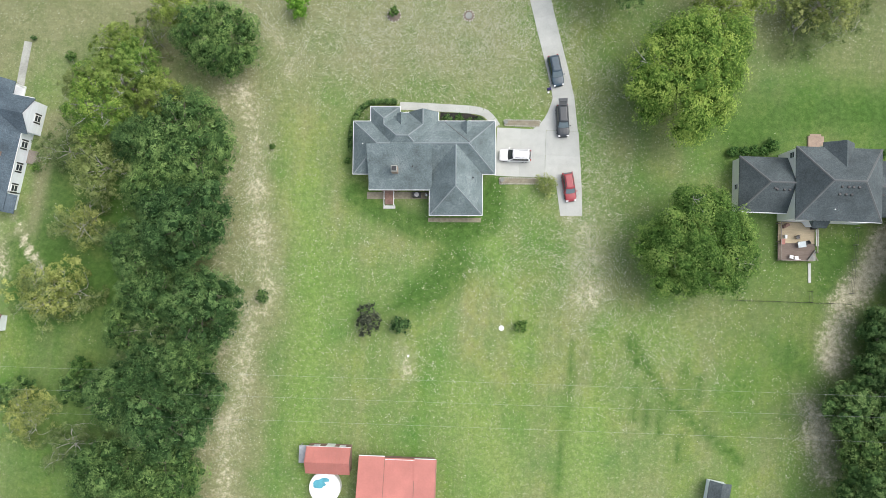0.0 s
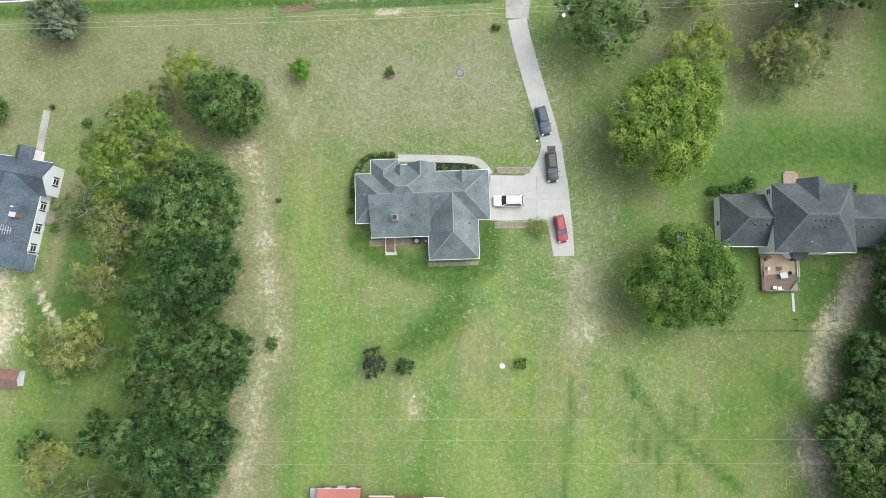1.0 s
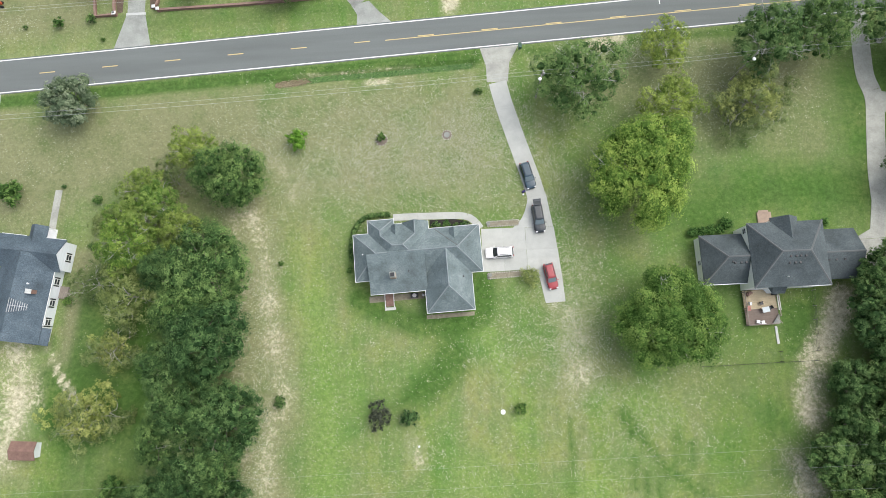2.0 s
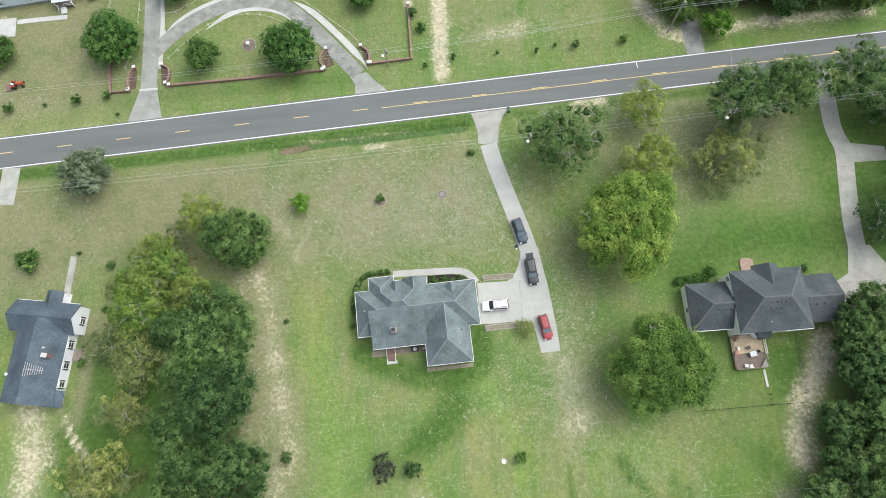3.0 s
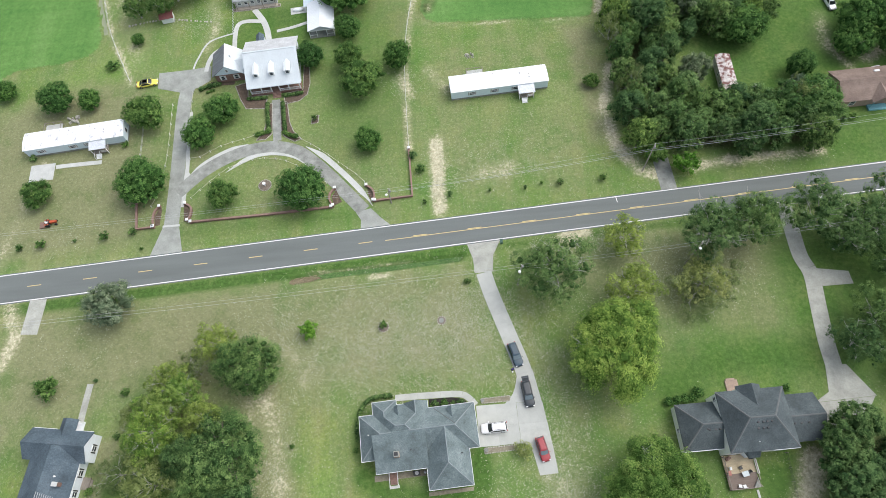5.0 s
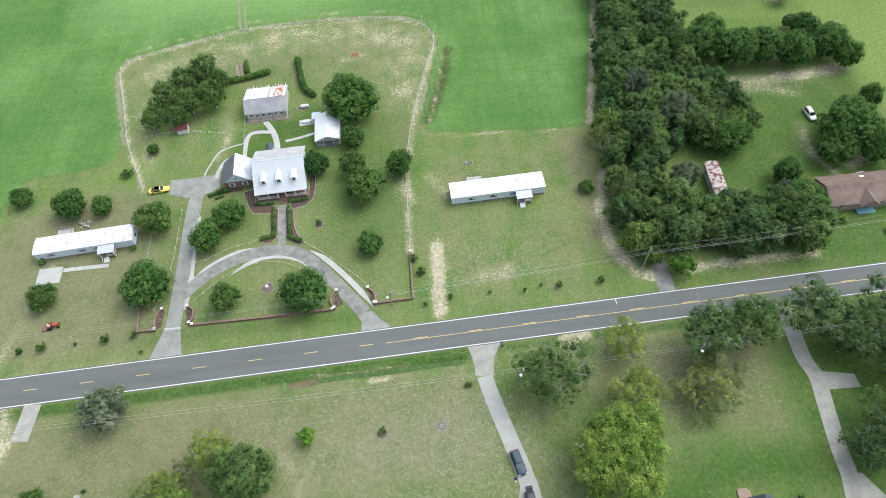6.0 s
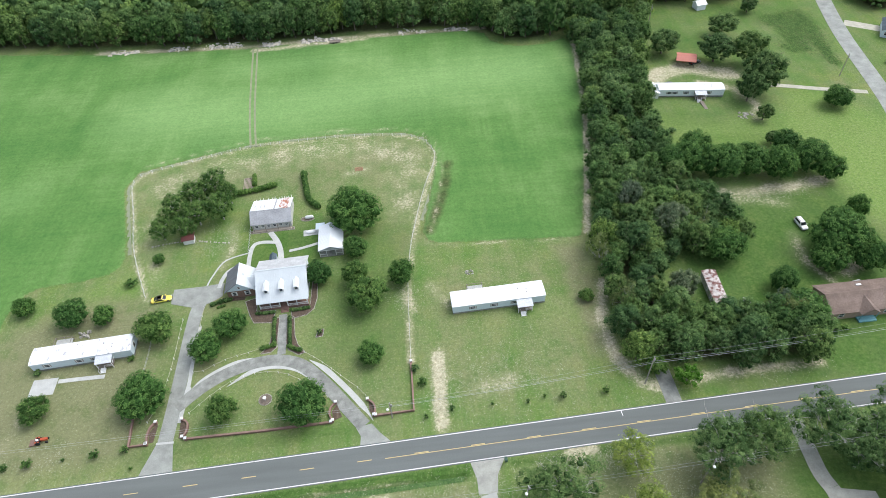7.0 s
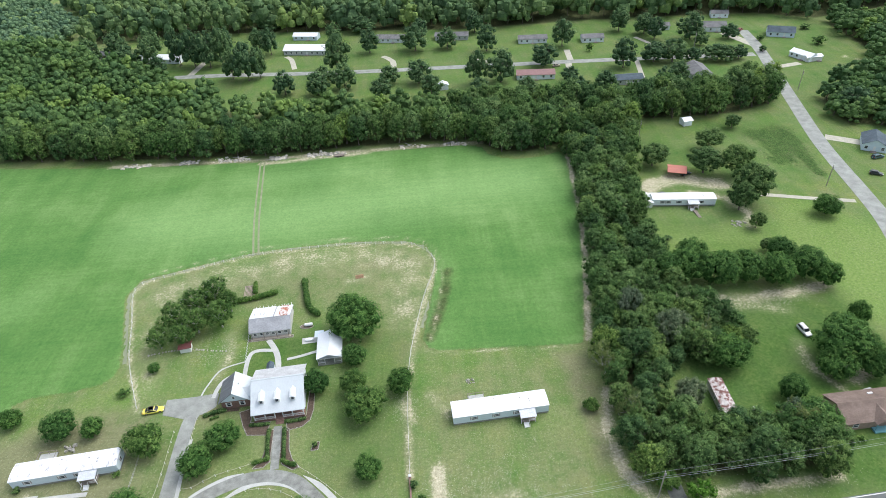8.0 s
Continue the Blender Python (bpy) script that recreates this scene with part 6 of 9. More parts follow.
RUSTY_WHITE = stained("white_roof_with_grey_stains", (0.80, 0.82, 0.84), (0.42, 0.42, 0.44), 0.57, 0.64, (1.6, 0.5, 0.5))
trailer(-86.6, 91.35, 5.0, 23.8, 4.9, BLUE_SIDING, "long pale mobile home with a stained white roof", (-8.2, -0.6, 3.0), 5.6, RUSTY_WHITE)
trailer(16.5, 97.5, 3.2, 23.8, 4.9, BLUE_SIDING, "long white mobile home on the mown lawn", (-6.8, -1.3, 3.9), 6.3)
outbuilding("garden_shed", 84.2, 186.6, -7.5, 3.0, 3.4, 2.3, 0.5, "y", WHITE_PAINT, WHITE_METAL, "small white shed beside a mobile home")
outbuilding("garden_shed", 84.8, 189.8, -7.5, 2.2, 2.2, 2.4, 0.4, "y", SIDING, WHITE_METAL, "small white lean-to beside a mobile home")
far = trailer(96.8, 184.2, -7.5, 22.6, 4.6, SIDING, "long pale mobile home with dark shutters", (-7.6, -5.6, -1.8, 2.0, 6.0), 3.0)
part("annex", Shape().box(-12.9, 2.2, 0, 3.2, 2.6, 2.3).box(-12.9, 2.2, 2.3, 3.4, 2.8, 0.1).box(-10.6, 5.4, 0, 1.6, 1.4, 2.2), SIDING, far)
part("ramp", Shape().add([(2.5, -3.4, 0.5), (3.7, -3.4, 0.5), (4.6, -7.6, 0.05), (3.4, -7.6, 0.05), (2.5, -3.4, 0.0), (3.7, -3.4, 0.0), (4.6, -7.6, 0.0), (3.4, -7.6, 0.0)], [(0, 1, 2, 3), (0, 4, 5, 1), (1, 5, 6, 2), (3, 2, 6, 7), (0, 3, 7, 4)]), WOOD, far, "weathered wooden ramp")

rusty = thing("abandoned_trailer", 71.2, 96.4, -3, "abandoned trailer with a rust-streaked white roof in brush", "trailer")
part("wall", Shape().box(0, 0, 0.4, 3.3, 10.6, 2.4), surface("grimy_siding", (0.45, 0.43, 0.38), 0.7, 1.15, 0.9, 5, 0.8), rusty)
part("roof", Shape().gable(-1.8, 1.8, -5.45, 5.45, 2.8, 0.35, "y"), RUST_WHITE, rusty)
window(rusty, -1.65, -2.6, 1.2, 1.2, 1.0, 180)
window(rusty, -1.65, 0.2, 1.2, 0.7, 1.6, 180)

b = outbuilding("house", 104.5, 89.6, 1.5, 18.5, 8.6, 2.7, 2.1, "x", TAN_BRICK, SHINGLE_BROWN, "low brick house with a brown shingle roof", category="house", openings=(("window", -6.5, -4.3, 0.9, 1.3, 1.3, 270), ("window", 5.0, -4.3, 0.9, 1.3, 1.3, 270)))
part("front_roof", Shape().gable(-2.6, 2.2, -5.6, 0.2, 2.75, 1.7, "y"), SHINGLE_BROWN, b)
part("porch", Shape().box(-0.2, -5.2, 0, 4.4, 1.6, 0.4).box(-2.2, -5.4, 0.4, 0.12, 0.12, 2.3).box(1.8, -5.4, 0.4, 0.12, 0.12, 2.3).box(-0.2, -5.4, 1.2, 4.2, 0.08, 0.08), plain("turquoise_paint", (0.16, 0.38, 0.42), 0.6), b)
part("vent", Shape().box(0.8, 2.6, 3.4, 1.2, 0.5, 0.5), WHITE_PAINT, b)


def far_home(x0, y0, x1, y1, depth, wall, roof, label, eave=2.7, rise=1.5, axis="x", count=4):
    """A distant home, from the two ends of its front wall."""
    w = math.dist((x0, y0), (x1, y1))
    turn = math.degrees(math.atan2(y1 - y0, x1 - x0))
    a = radians(turn)
    cx, cy = (x0 + x1) / 2 - math.sin(a) * depth / 2, (y0 + y1) / 2 + math.cos(a) * depth / 2
    gaps = [-w / 2 + w * (i + 0.5) / count for i in range(count)]
    ops = tuple(("door", u, -depth / 2, 0.3, 0.95, 2.0, 270) if i == count // 2 else ("window", u, -depth / 2, 1.0, 1.1, 1.2, 270) for i, u in enumerate(gaps))
    h = outbuilding("house", cx, cy, turn, w, depth, eave, rise, axis, wall, roof, label, openings=ops, category="house")
    part("stoop", Shape().box(gaps[count // 2], -depth / 2 - 0.8, 0, 2.2, 1.6, 0.3), WOOD, h)
    return h


GREY_SIDING = surface("grey_siding", (0.56, 0.58, 0.58), 0.9, 1.08, 0.5, 6, 0.7, stretch=(1, 1, 6), relief=0.0)
MAUVE = surface("faded_red_roof", (0.30, 0.17, 0.16), 0.85, 1.12, 0.5, 4, 0.7, relief=0.0)
far_home(-75.7, 387.3, -49.5, 381.6, 11, GREY_SIDING, WHITE_METAL, "long grey building with a white metal roof", 3.0, 2.2, count=8)
far_home(-73.4, 416.4, -57.4, 412.7, 7, BLUE_SIDING, WHITE_METAL, "small pale blue home at the wood's edge")
far_home(-18.6, 398.9, 0.6, 394.5, 8, SIDING, SHINGLE_GREY, "white double-wide home with a grey roof", count=6)
far_home(19.4, 394.8, 40.1, 391.3, 8, GREY_SIDING, SHINGLE_GREY, "grey home with a grey shingle roof", count=6)
far_home(70.1, 376.6, 87.4, 374.9, 8, SIDING, SHINGLE_GREY, "white home with a grey roof and steps", count=5)
far_home(108.0, 370.2, 121.1, 369.0, 8, SIDING, SHINGLE_GREY, "white home with a pale grey roof", count=4)
far_home(58.8, 317.8, 78.9, 315.5, 8, SIDING, MAUVE, "white home with a faded red roof", count=5)
far_home(104.7, 300.6, 121.9, 300.3, 8, GREY_SIDING, SHINGLE_NAVY, "grey home with a dark roof", count=5)
far_home(147.5, 300.0, 158.0, 299.5, 15, GREY_SIDING, SHINGLE_GREY, "home with a broad grey shingle roof", 2.8, 2.4, "y", count=3)
far_home(183.6, 374.2, 198.2, 370.8, 10, SIDING, SHINGLE_GREY, "white house with a pale grey roof", 2.9, 2.4, count=4)
far_home(201.6, 400.6, 211.8, 398.1, 7, SIDING, SHINGLE_GREY, "small white house by the woods", count=3)
far_home(217.0, 357.5, 230.5, 351.5, 9, BLUE_SIDING, SHINGLE_NAVY, "pale blue house with a dark hipped roof", 2.9, 2.4, count=4)
far_home(212.0, 323.5, 217.0, 312.0, 6, SIDING, WHITE_METAL, "white trailer with a pale roof", count=4)
far_home(216.0, 312.6, 225.0, 313.4, 4, WHITE_PAINT, WHITE_METAL, "white open carport beside a trailer", 2.4, 0.8, count=2)
far_home(183.0, 214.5, 190.5, 210.0, 11, BLUE_SIDING, SHINGLE_NAVY, "pale blue house with a dark shingle roof", 2.8, 2.4, "y", count=3)
far_home(153.0, 384.0, 167.0, 382.5, 6, SIDING, SHINGLE_GREY, "white home behind far trees", count=4)
far_home(-205.0, 408.7, -184.7, 402.2, 8, TAN_SIDING, SHINGLE_GREY, "tan home with a grey roof among trees", count=5)
far_home(-167.2, 392.3, -139.8, 385.4, 9, SIDING, WHITE_METAL, "long white home with a pale roof", count=7)
carport = thing("carport", 103.0, 207.0, -20, "red-roofed open carport on posts", "carport")
part("roof", Shape().gable(-3.6, 3.6, -3.2, 3.2, 2.4, 0.9, "x"), plain("coral_red_roofing", (0.50, 0.17, 0.12), 0.6), carport)
for u, v in ((-3.2, -2.8), (3.2, -2.8), (3.2, 2.8), (-3.2, 2.8)):
    part("post", Shape().box(u, v, 0, 0.15, 0.15, 2.35), WOOD, carport)
outbuilding("garden_shed", 124.0, 250.0, 10, 4, 4, 2.4, 1.0, "x", SIDING, WHITE_METAL, "small white shed at the wood's edge")
outbuilding("garden_shed", -122.0, 418.0, -15, 5, 4, 2.4, 1.0, "x", SIDING, WHITE_METAL, "small white shed among far trees")
outbuilding("garden_shed", 197.0, 216.0, -20, 4, 5, 2.2, 1.0, "y", SIDING, TAN_SIDING, "small pale barn-roofed shed")


# ---- vehicles ----
def loft(sections):
    """Closed skin through rings of equal point count."""
    s, n = Shape(), len(sections[0])
    pts = [p for ring in sections for p in ring]
    faces = [tuple(range(n))] + [tuple(reversed(range((len(sections) - 1) * n, len(sections) * n)))]
    for k in range(len(sections) - 1):
        faces += [(k * n + i, (k + 1) * n + i, (k + 1) * n + (i + 1) % n, k * n + (i + 1) % n) for i in range(n)]
    return s.add(pts, faces)


def car(name, x, y, turn, length, width, height, paint, label, style="suv", tailgate=False, glass=None):
    """A parked car, its nose towards its own +x."""
    c = thing(name, x, y, turn, label, "car")
    L, W, H = length / 2, width / 2, height
    belt = H * 0.6
    if style == "suv":
        prof = [(-1.0, 0.36, belt * 0.86, 0.62), (-0.985, 0.30, belt * 0.95, 0.80), (-0.95, 0.25, belt, 0.92), (-0.85, 0.22, belt * 1.01, 0.98), (-0.5, 0.22, belt, 1.0), (0.25, 0.22, belt, 1.0), (0.44, 0.22, belt * 0.97, 0.99), (0.70, 0.23, belt * 0.90, 0.97), (0.85, 0.24, belt * 0.83, 0.92), (0.94, 0.27, belt * 0.75, 0.82), (0.985, 0.32, belt * 0.64, 0.66), (1.0, 0.36, belt * 0.56, 0.48)]
        roof0, roof1, base0, base1 = -0.82, 0.10, -0.96, 0.46
    else:
        prof = [(-1.0, 0.36, belt * 0.82, 0.60), (-0.985, 0.30, belt * 0.90, 0.78), (-0.95, 0.25, belt * 0.96, 0.90), (-0.85, 0.22, belt * 0.99, 0.97), (-0.5, 0.22, belt, 1.0), (0.25, 0.22, belt, 1.0), (0.42, 0.22, belt * 0.95, 0.99), (0.70, 0.23, belt * 0.87, 0.97), (0.86, 0.24, belt * 0.80, 0.92), (0.95, 0.27, belt * 0.72, 0.82), (0.985, 0.32, belt * 0.62, 0.68), (1.0, 0.36, belt * 0.55, 0.5)]
        roof0, roof1, base0, base1 = -0.42, 0.08, -0.74, 0.42
    rings = []
    for u, z0, z1, k in prof:
        w = W * k
        half = [(0.0, z0), (w * 0.9, z0), (w * 0.99, z0 + 0.14), (w, z0 + 0.5 * (z1 - z0)), (w * 0.97, z1 - 0.14), (w * 0.86, z1 - 0.03), (w * 0.6, z1), (0.0, z1 + 0.02)]
        rings.append([(u * L, y, z) for y, z in half] + [(u * L, -y, z) for y, z in half[-2:0:-1]])
    part("body", loft(rings), paint, c)
    cab = []
    for u0, u1, z, k in ((base0, base1, belt - 0.05, 0.92), (roof0 - 0.03, roof1 + 0.04, H - 0.1, 0.76), (roof0, roof1, H - 0.02, 0.66)):
        cab.append([(u0 * L, -W * k, z), (u1 * L, -W * k, z), (u1 * L, W * k, z), (u0 * L, W * k, z)])

    def bowed(t):
        return 4 * t * (1 - t)

    def ring(q, front, back):
        """The outline of the cabin at one height: rounded ends that bow forwards and backwards."""
        ends = (0.0, 0.07, 0.2, 0.5, 0.8, 0.93, 1.0)
        nose = [(q[1][0] - 0.1 + front * bowed(t) ** 0.6, q[1][1] + (q[2][1] - q[1][1]) * t, q[1][2]) for t in ends]
        tail = [(q[3][0] + 0.06 - back * bowed(t) ** 0.6, q[3][1] + (q[0][1] - q[3][1]) * t, q[3][2]) for t in ends]
        return nose + tail

    crown = [tuple(Vector(p) + Vector((0, 0, 0.05))) for p in ((roof0 * L + 0.16, -W * 0.46, H - 0.02), (roof1 * L - 0.14, -W * 0.46, H - 0.02), (roof1 * L - 0.14, W * 0.46, H - 0.02), (roof0 * L + 0.16, W * 0.46, H - 0.02))]
    part("cabin", loft([ring(cab[0], 0.2, 0.12), ring(cab[1], 0.18, 0.1), ring(cab[2], 0.17, 0.1), ring(crown, 0.12, 0.08)]), paint, c)
    mix = lambda p, q, t: tuple(a + (b - a) * t for a, b in zip(p, q))

    def pane(name, lo0, lo1, hi0, hi1, grow, inset, bow, clear):
        """A curved pane of glass of six strips, 3 cm proud of the cabin."""
        s, outw = Shape(), Vector(grow)
        pts = []
        for i in range(7):
            t = inset + (1 - 2 * inset) * i / 6
            a, d = Vector(mix(lo0, lo1, t)), Vector(mix(hi0, hi1, t))
            push = Vector((bow * (bowed(t) ** 0.6), 0, 0))
            pts += [a.lerp(d, 0.1) + push + outw * 0.03, a.lerp(d, 0.95) + push + outw * 0.03, a.lerp(d, 0.1) + push - outw * 0.01, a.lerp(d, 0.95) + push - outw * 0.01]
        faces = [f for i in range(0, 24, 4) for f in ((i, i + 4, i + 5, i + 1), (i, i + 2, i + 6, i + 4), (i + 1, i + 5, i + 7, i + 3))]
        part(name, s.add(pts, faces + [(0, 1, 3, 2), (24, 26, 27, 25)]), clear, c)

    lo, hi = cab[0], cab[1]
    screen = glass or GLASS
    shift = lambda q, d: (q[0] + d, q[1], q[2])
    pane("windscreen", shift(lo[1], -0.1), shift(lo[2], -0.1), shift(hi[1], -0.1), shift(hi[2], -0.1), (0.6, 0, 0.8), 0.05, 0.19, screen)
    pane("rear_window", shift(lo[3], 0.06), shift(lo[0], 0.06), shift(hi[3], 0.06), shift(hi[0], 0.06), (-0.8, 0, 0.6), 0.08, -0.11, screen)
    pane("side_window", lo[0], lo[1], hi[0], hi[1], (0, -0.9, 0.4), 0.08, 0, GLASS)
    pane("side_window", lo[2], lo[3], hi[2], hi[3], (0, 0.9, 0.4), 0.08, 0, GLASS)
    for u in (-0.62, 0.62):
        for v in (-1, 1):
            wheel = part("wheel", Shape().tube((u * L, v * (W - 0.2), 0.33), (u * L, v * (W + 0.01), 0.33), 0.34, 0.34, 14), TYRE, c)
            part("rim", Shape().tube((u * L, v * (W - 0.05), 0.33), (u * L, v * (W + 0.025), 0.33), 0.21, 0.19, 10), CHROME, wheel)
    for v in (-1, 1):
        part("headlight", Shape().box(0.93 * L, v * W * 0.66, belt * 0.62, 0.22, 0.34, 0.15, v * -18), CLEAR_LENS, c)
        part("tail_light", Shape().box(-0.975 * L, v * W * 0.74, belt * 0.72, 0.14, 0.26, 0.28), RED_LENS, c)
        part("mirror", Shape().box(0.36 * L, v * (W + 0.08), belt - 0.02, 0.14, 0.22, 0.15), paint, c)
    part("front_bumper", Shape().box(0.97 * L, 0, 0.28, 0.18, W * 1.3, 0.22), DARK, c)
    part("number_plate", Shape().box(-1.005 * L, 0, 0.62, 0.04, 0.32, 0.16), WHITE_PAINT, c)
    if style == "suv":
        for v in (-1, 1):
            part("roof_rail", Shape().box((roof0 + roof1) / 2 * L, v * W * 0.6, H, (roof1 - roof0) * L * 0.85, 0.05, 0.06), DARK, c)
    if tailgate:
        tg = part("tailgate", Shape().add([(-0.86 * L, -W * 0.66, H + 0.02), (-0.86 * L, W * 0.66, H + 0.02), (-1.28 * L, W * 0.72, H + 0.22), (-1.28 * L, -W * 0.72, H + 0.22),
                                           (-0.86 * L, -W * 0.66, H + 0.09), (-0.86 * L, W * 0.66, H + 0.09), (-1.28 * L, W * 0.72, H + 0.3), (-1.28 * L, -W * 0.72, H + 0.3)],
                                          [(3, 2, 1, 0), (4, 5, 6, 7), (0, 1, 5, 4), (1, 2, 6, 5), (2, 3, 7, 6), (3, 0, 4, 7)]), paint, c, "raised tailgate")
        part("tailgate_glass", Shape().add([(-0.92 * L, -W * 0.5, H + 0.125), (-0.92 * L, W * 0.5, H + 0.125), (-1.12 * L, W * 0.52, H + 0.225), (-1.12 * L, -W * 0.52, H + 0.225)], [(0, 1, 2, 3)]), GLASS, tg)
    return c


NAVY = plain("navy_car_paint", (0.026, 0.056, 0.080), 0.28, 0.0, 0.2)
BLACK = plain("dark_grey_car_paint", (0.026, 0.033, 0.038), 0.28, 0.0, 0.2)
WHITE_CAR = plain("white_car_paint", (0.78, 0.78, 0.77), 0.3, 0.0, 0.8)
RED_CAR = plain("red_car_paint", (0.30, 0.035, 0.042), 0.3, 0.0, 0.2)
YELLOW_CAR = plain("yellow_car_paint", (0.78, 0.68, 0.10), 0.3, 0.0, 0.8)
car("car", 12.4, 32.1, -75.5, 5.0, 1.95, 1.7, NAVY, "dark blue estate car parked on the driveway", glass=SKY_GLASS)
car("car", 13.85, 24.1, -84.5, 5.1, 1.98, 1.75, BLACK, "dark grey minivan with its tailgate raised", tailgate=True, glass=SKY_GLASS)
car("car", 6.6, 18.25, 181.5, 5.0, 2.0, 1.85, WHITE_CAR, "white sport utility vehicle parked at the garage")
red = car("car", 15.35, 13.65, -79, 4.6, 1.85, 1.65, RED_CAR, "red compact crossover parked on the driveway", glass=SKY_GLASS)
part("sunroof", Shape().box(-0.35, 0, 1.64, 0.7, 0.85, 0.03), GLASS, red)
y = car("car", -72.2, 110.0, 7.5, 5.4, 1.95, 1.35, YELLOW_CAR, "bright yellow coupe with a dark roof", "sedan")
part("vinyl_roof", loft([[(-1.2, -0.72, 1.3), (0.25, -0.72, 1.3), (0.25, 0.72, 1.3), (-1.2, 0.72, 1.3)], [(-1.15, -0.62, 1.38), (0.2, -0.62, 1.38), (0.2, 0.62, 1.38), (-1.15, 0.62, 1.38)]]), DARK, y)
car("car", 104.3, 117.4, -85, 4.7, 1.9, 1.75, WHITE_CAR, "white vehicle parked by the trees")
car("car", 91.5, 192.4, 170, 4.8, 1.85, 1.5, BLACK, "dark car parked behind the mobile home", "sedan", glass=SKY_GLASS)
car("car", 185.2, 207.2, 10, 5.2, 1.95, 1.75, plain("teal_car_paint", (0.03, 0.09, 0.11), 0.3, 0.2, 0.6), "dark teal pickup beside the blue house")
car("car", 176.5, 195.0, -30, 4.6, 1.9, 1.6, BLACK, "black car on the grass verge", glass=SKY_GLASS)
car("car", 84.0, 334.0, 12, 4.6, 1.9, 1.5, TAN_SIDING, "tan car by a far home", "sedan")
car("car", 207.5, 372.0, 40, 4.8, 1.9, 1.6, RED_CAR, "dark red car at the end of the side road", glass=SKY_GLASS)
car("car", -124.0, 386.5, 30, 4.8, 1.9, 1.6, WHITE_CAR, "white car by a far home")
car("car", 106.4, 206.2, 20, 4.6, 1.9, 1.5, BLACK, "black car beside the carport", "sedan", glass=SKY_GLASS)


def tractor():
    t = thing("tractor", -89.6, 71.4, 8, "small red-orange farm tractor on the lawn", "tractor")
    orange = plain("orange_tractor_paint", (0.42, 0.08, 0.03), 0.45)
    part("bonnet", loft([[(0.1, -0.3, 0.65), (0.1, 0.3, 0.65), (0.1, 0.3, 1.2), (0.1, -0.3, 1.2)], [(1.5, -0.26, 0.6), (1.5, 0.26, 0.6), (1.5, 0.24, 1.1), (1.5, -0.24, 1.1)]]), orange, t)
    part("rear_body", Shape().box(-0.4, 0, 0.5, 1.2, 0.6, 0.45), DARK, t)
    part("seat", Shape().box(-0.5, 0, 0.95, 0.45, 0.45, 0.1).box(-0.72, 0, 1.05, 0.08, 0.45, 0.35), WHITE_PAINT, t)
    for v in (-1, 1):
        part("fender", Shape().box(-0.55, v * 0.6, 1.0, 0.9, 0.3, 0.08), orange, t)
        part("rear_wheel", Shape().tube((-0.55, v * 0.48, 0.55), (-0.55, v * 0.8, 0.55), 0.55, 0.55, 14), TYRE, t)
        part("front_wheel", Shape().tube((1.2, v * 0.4, 0.32), (1.2, v * 0.6, 0.32), 0.32, 0.32, 12), TYRE, t)
    part("steering_wheel", Shape().tube((-0.05, 0, 1.15), (-0.12, 0, 1.25), 0.2, 0.2, 10), DARK, t)
    part("mower_deck", Shape().box(-1.8, 0, 0.15, 1.3, 1.6, 0.25).box(-1.2, 0, 0.4, 0.6, 0.2, 0.15), BRICK, t)


tractor()


# ---- trees ----
def leaf_cloud(rng, lobes, count, size, spread=0.35, up=0.25, loose=0.3, tuft=0.6, per=13, slim=0.27):
    """Leaf sprays in small domed tufts that sit on round lobes (x, y, z, radius), pointing away from their lobe: four corners and two triangles each, and the tuft's tone."""
    lobes = np.asarray(lobes)
    w = lobes[:, 3] ** 2
    tufts = max(3, int(count / per * 1.3))
    which = rng.choice(len(lobes), tufts, p=w / w.sum())
    d = rng.normal(size=(tufts, 3))
    d[:, 2] += up
    d[:, 2] = np.where(d[:, 2] < -0.35, -d[:, 2], d[:, 2])
    d /= np.linalg.norm(d, axis=1)[:, None]
    c = lobes[which, :3] + d * (lobes[which, 3] * rng.uniform(0.78, 1.0, tufts))[:, None]
    deep = np.zeros(tufts, bool)
    for x, y, z, r in lobes:
        deep |= np.linalg.norm(c - (x, y, z), axis=1) < 0.74 * r
    c, d, w = c[~deep], d[~deep], which[~deep]
    rad = np.minimum(tuft, lobes[w, 3] * 0.75) * rng.uniform(0.55, 1.2, len(c))
    tone = 0.55 * rng.uniform(0, 1, len(c)) + 0.45 * rng.uniform(0, 1, len(lobes))[w]
    k = rng.integers(0, len(c), count)
    o = rng.normal(size=(count, 3)) + d[k] * 0.9 + (0, 0, 0.25)
    o /= np.linalg.norm(o, axis=1)[:, None]
    q = c[k] + o * (rad[k] * rng.uniform(0.5, 1.12, count))[:, None] * (1, 1, 0.72)
    nrm = o * 0.6 + d[k] * 0.8 + rng.normal(size=(count, 3)) * loose + (0, 0, spread)
    nrm /= np.linalg.norm(nrm, axis=1)[:, None]
    e = d[k] * (1, 1, 0.2) + o * 0.5 + rng.normal(size=(count, 3)) * 0.55
    e -= nrm * np.sum(e * nrm, 1)[:, None]
    e /= np.linalg.norm(e, axis=1)[:, None]
    g = np.cross(nrm, e)
    s = (size * rng.uniform(0.55, 1.35, count))[:, None]
    bend = nrm * s * rng.uniform(-0.35, 0.0, count)[:, None]
    v = np.stack([q - e * s * 0.62, q - g * s * slim, q + e * s * 0.72 + bend, q + g * s * slim], 1)
    return v.reshape(-1, 3), np.repeat(tone[k], 4)


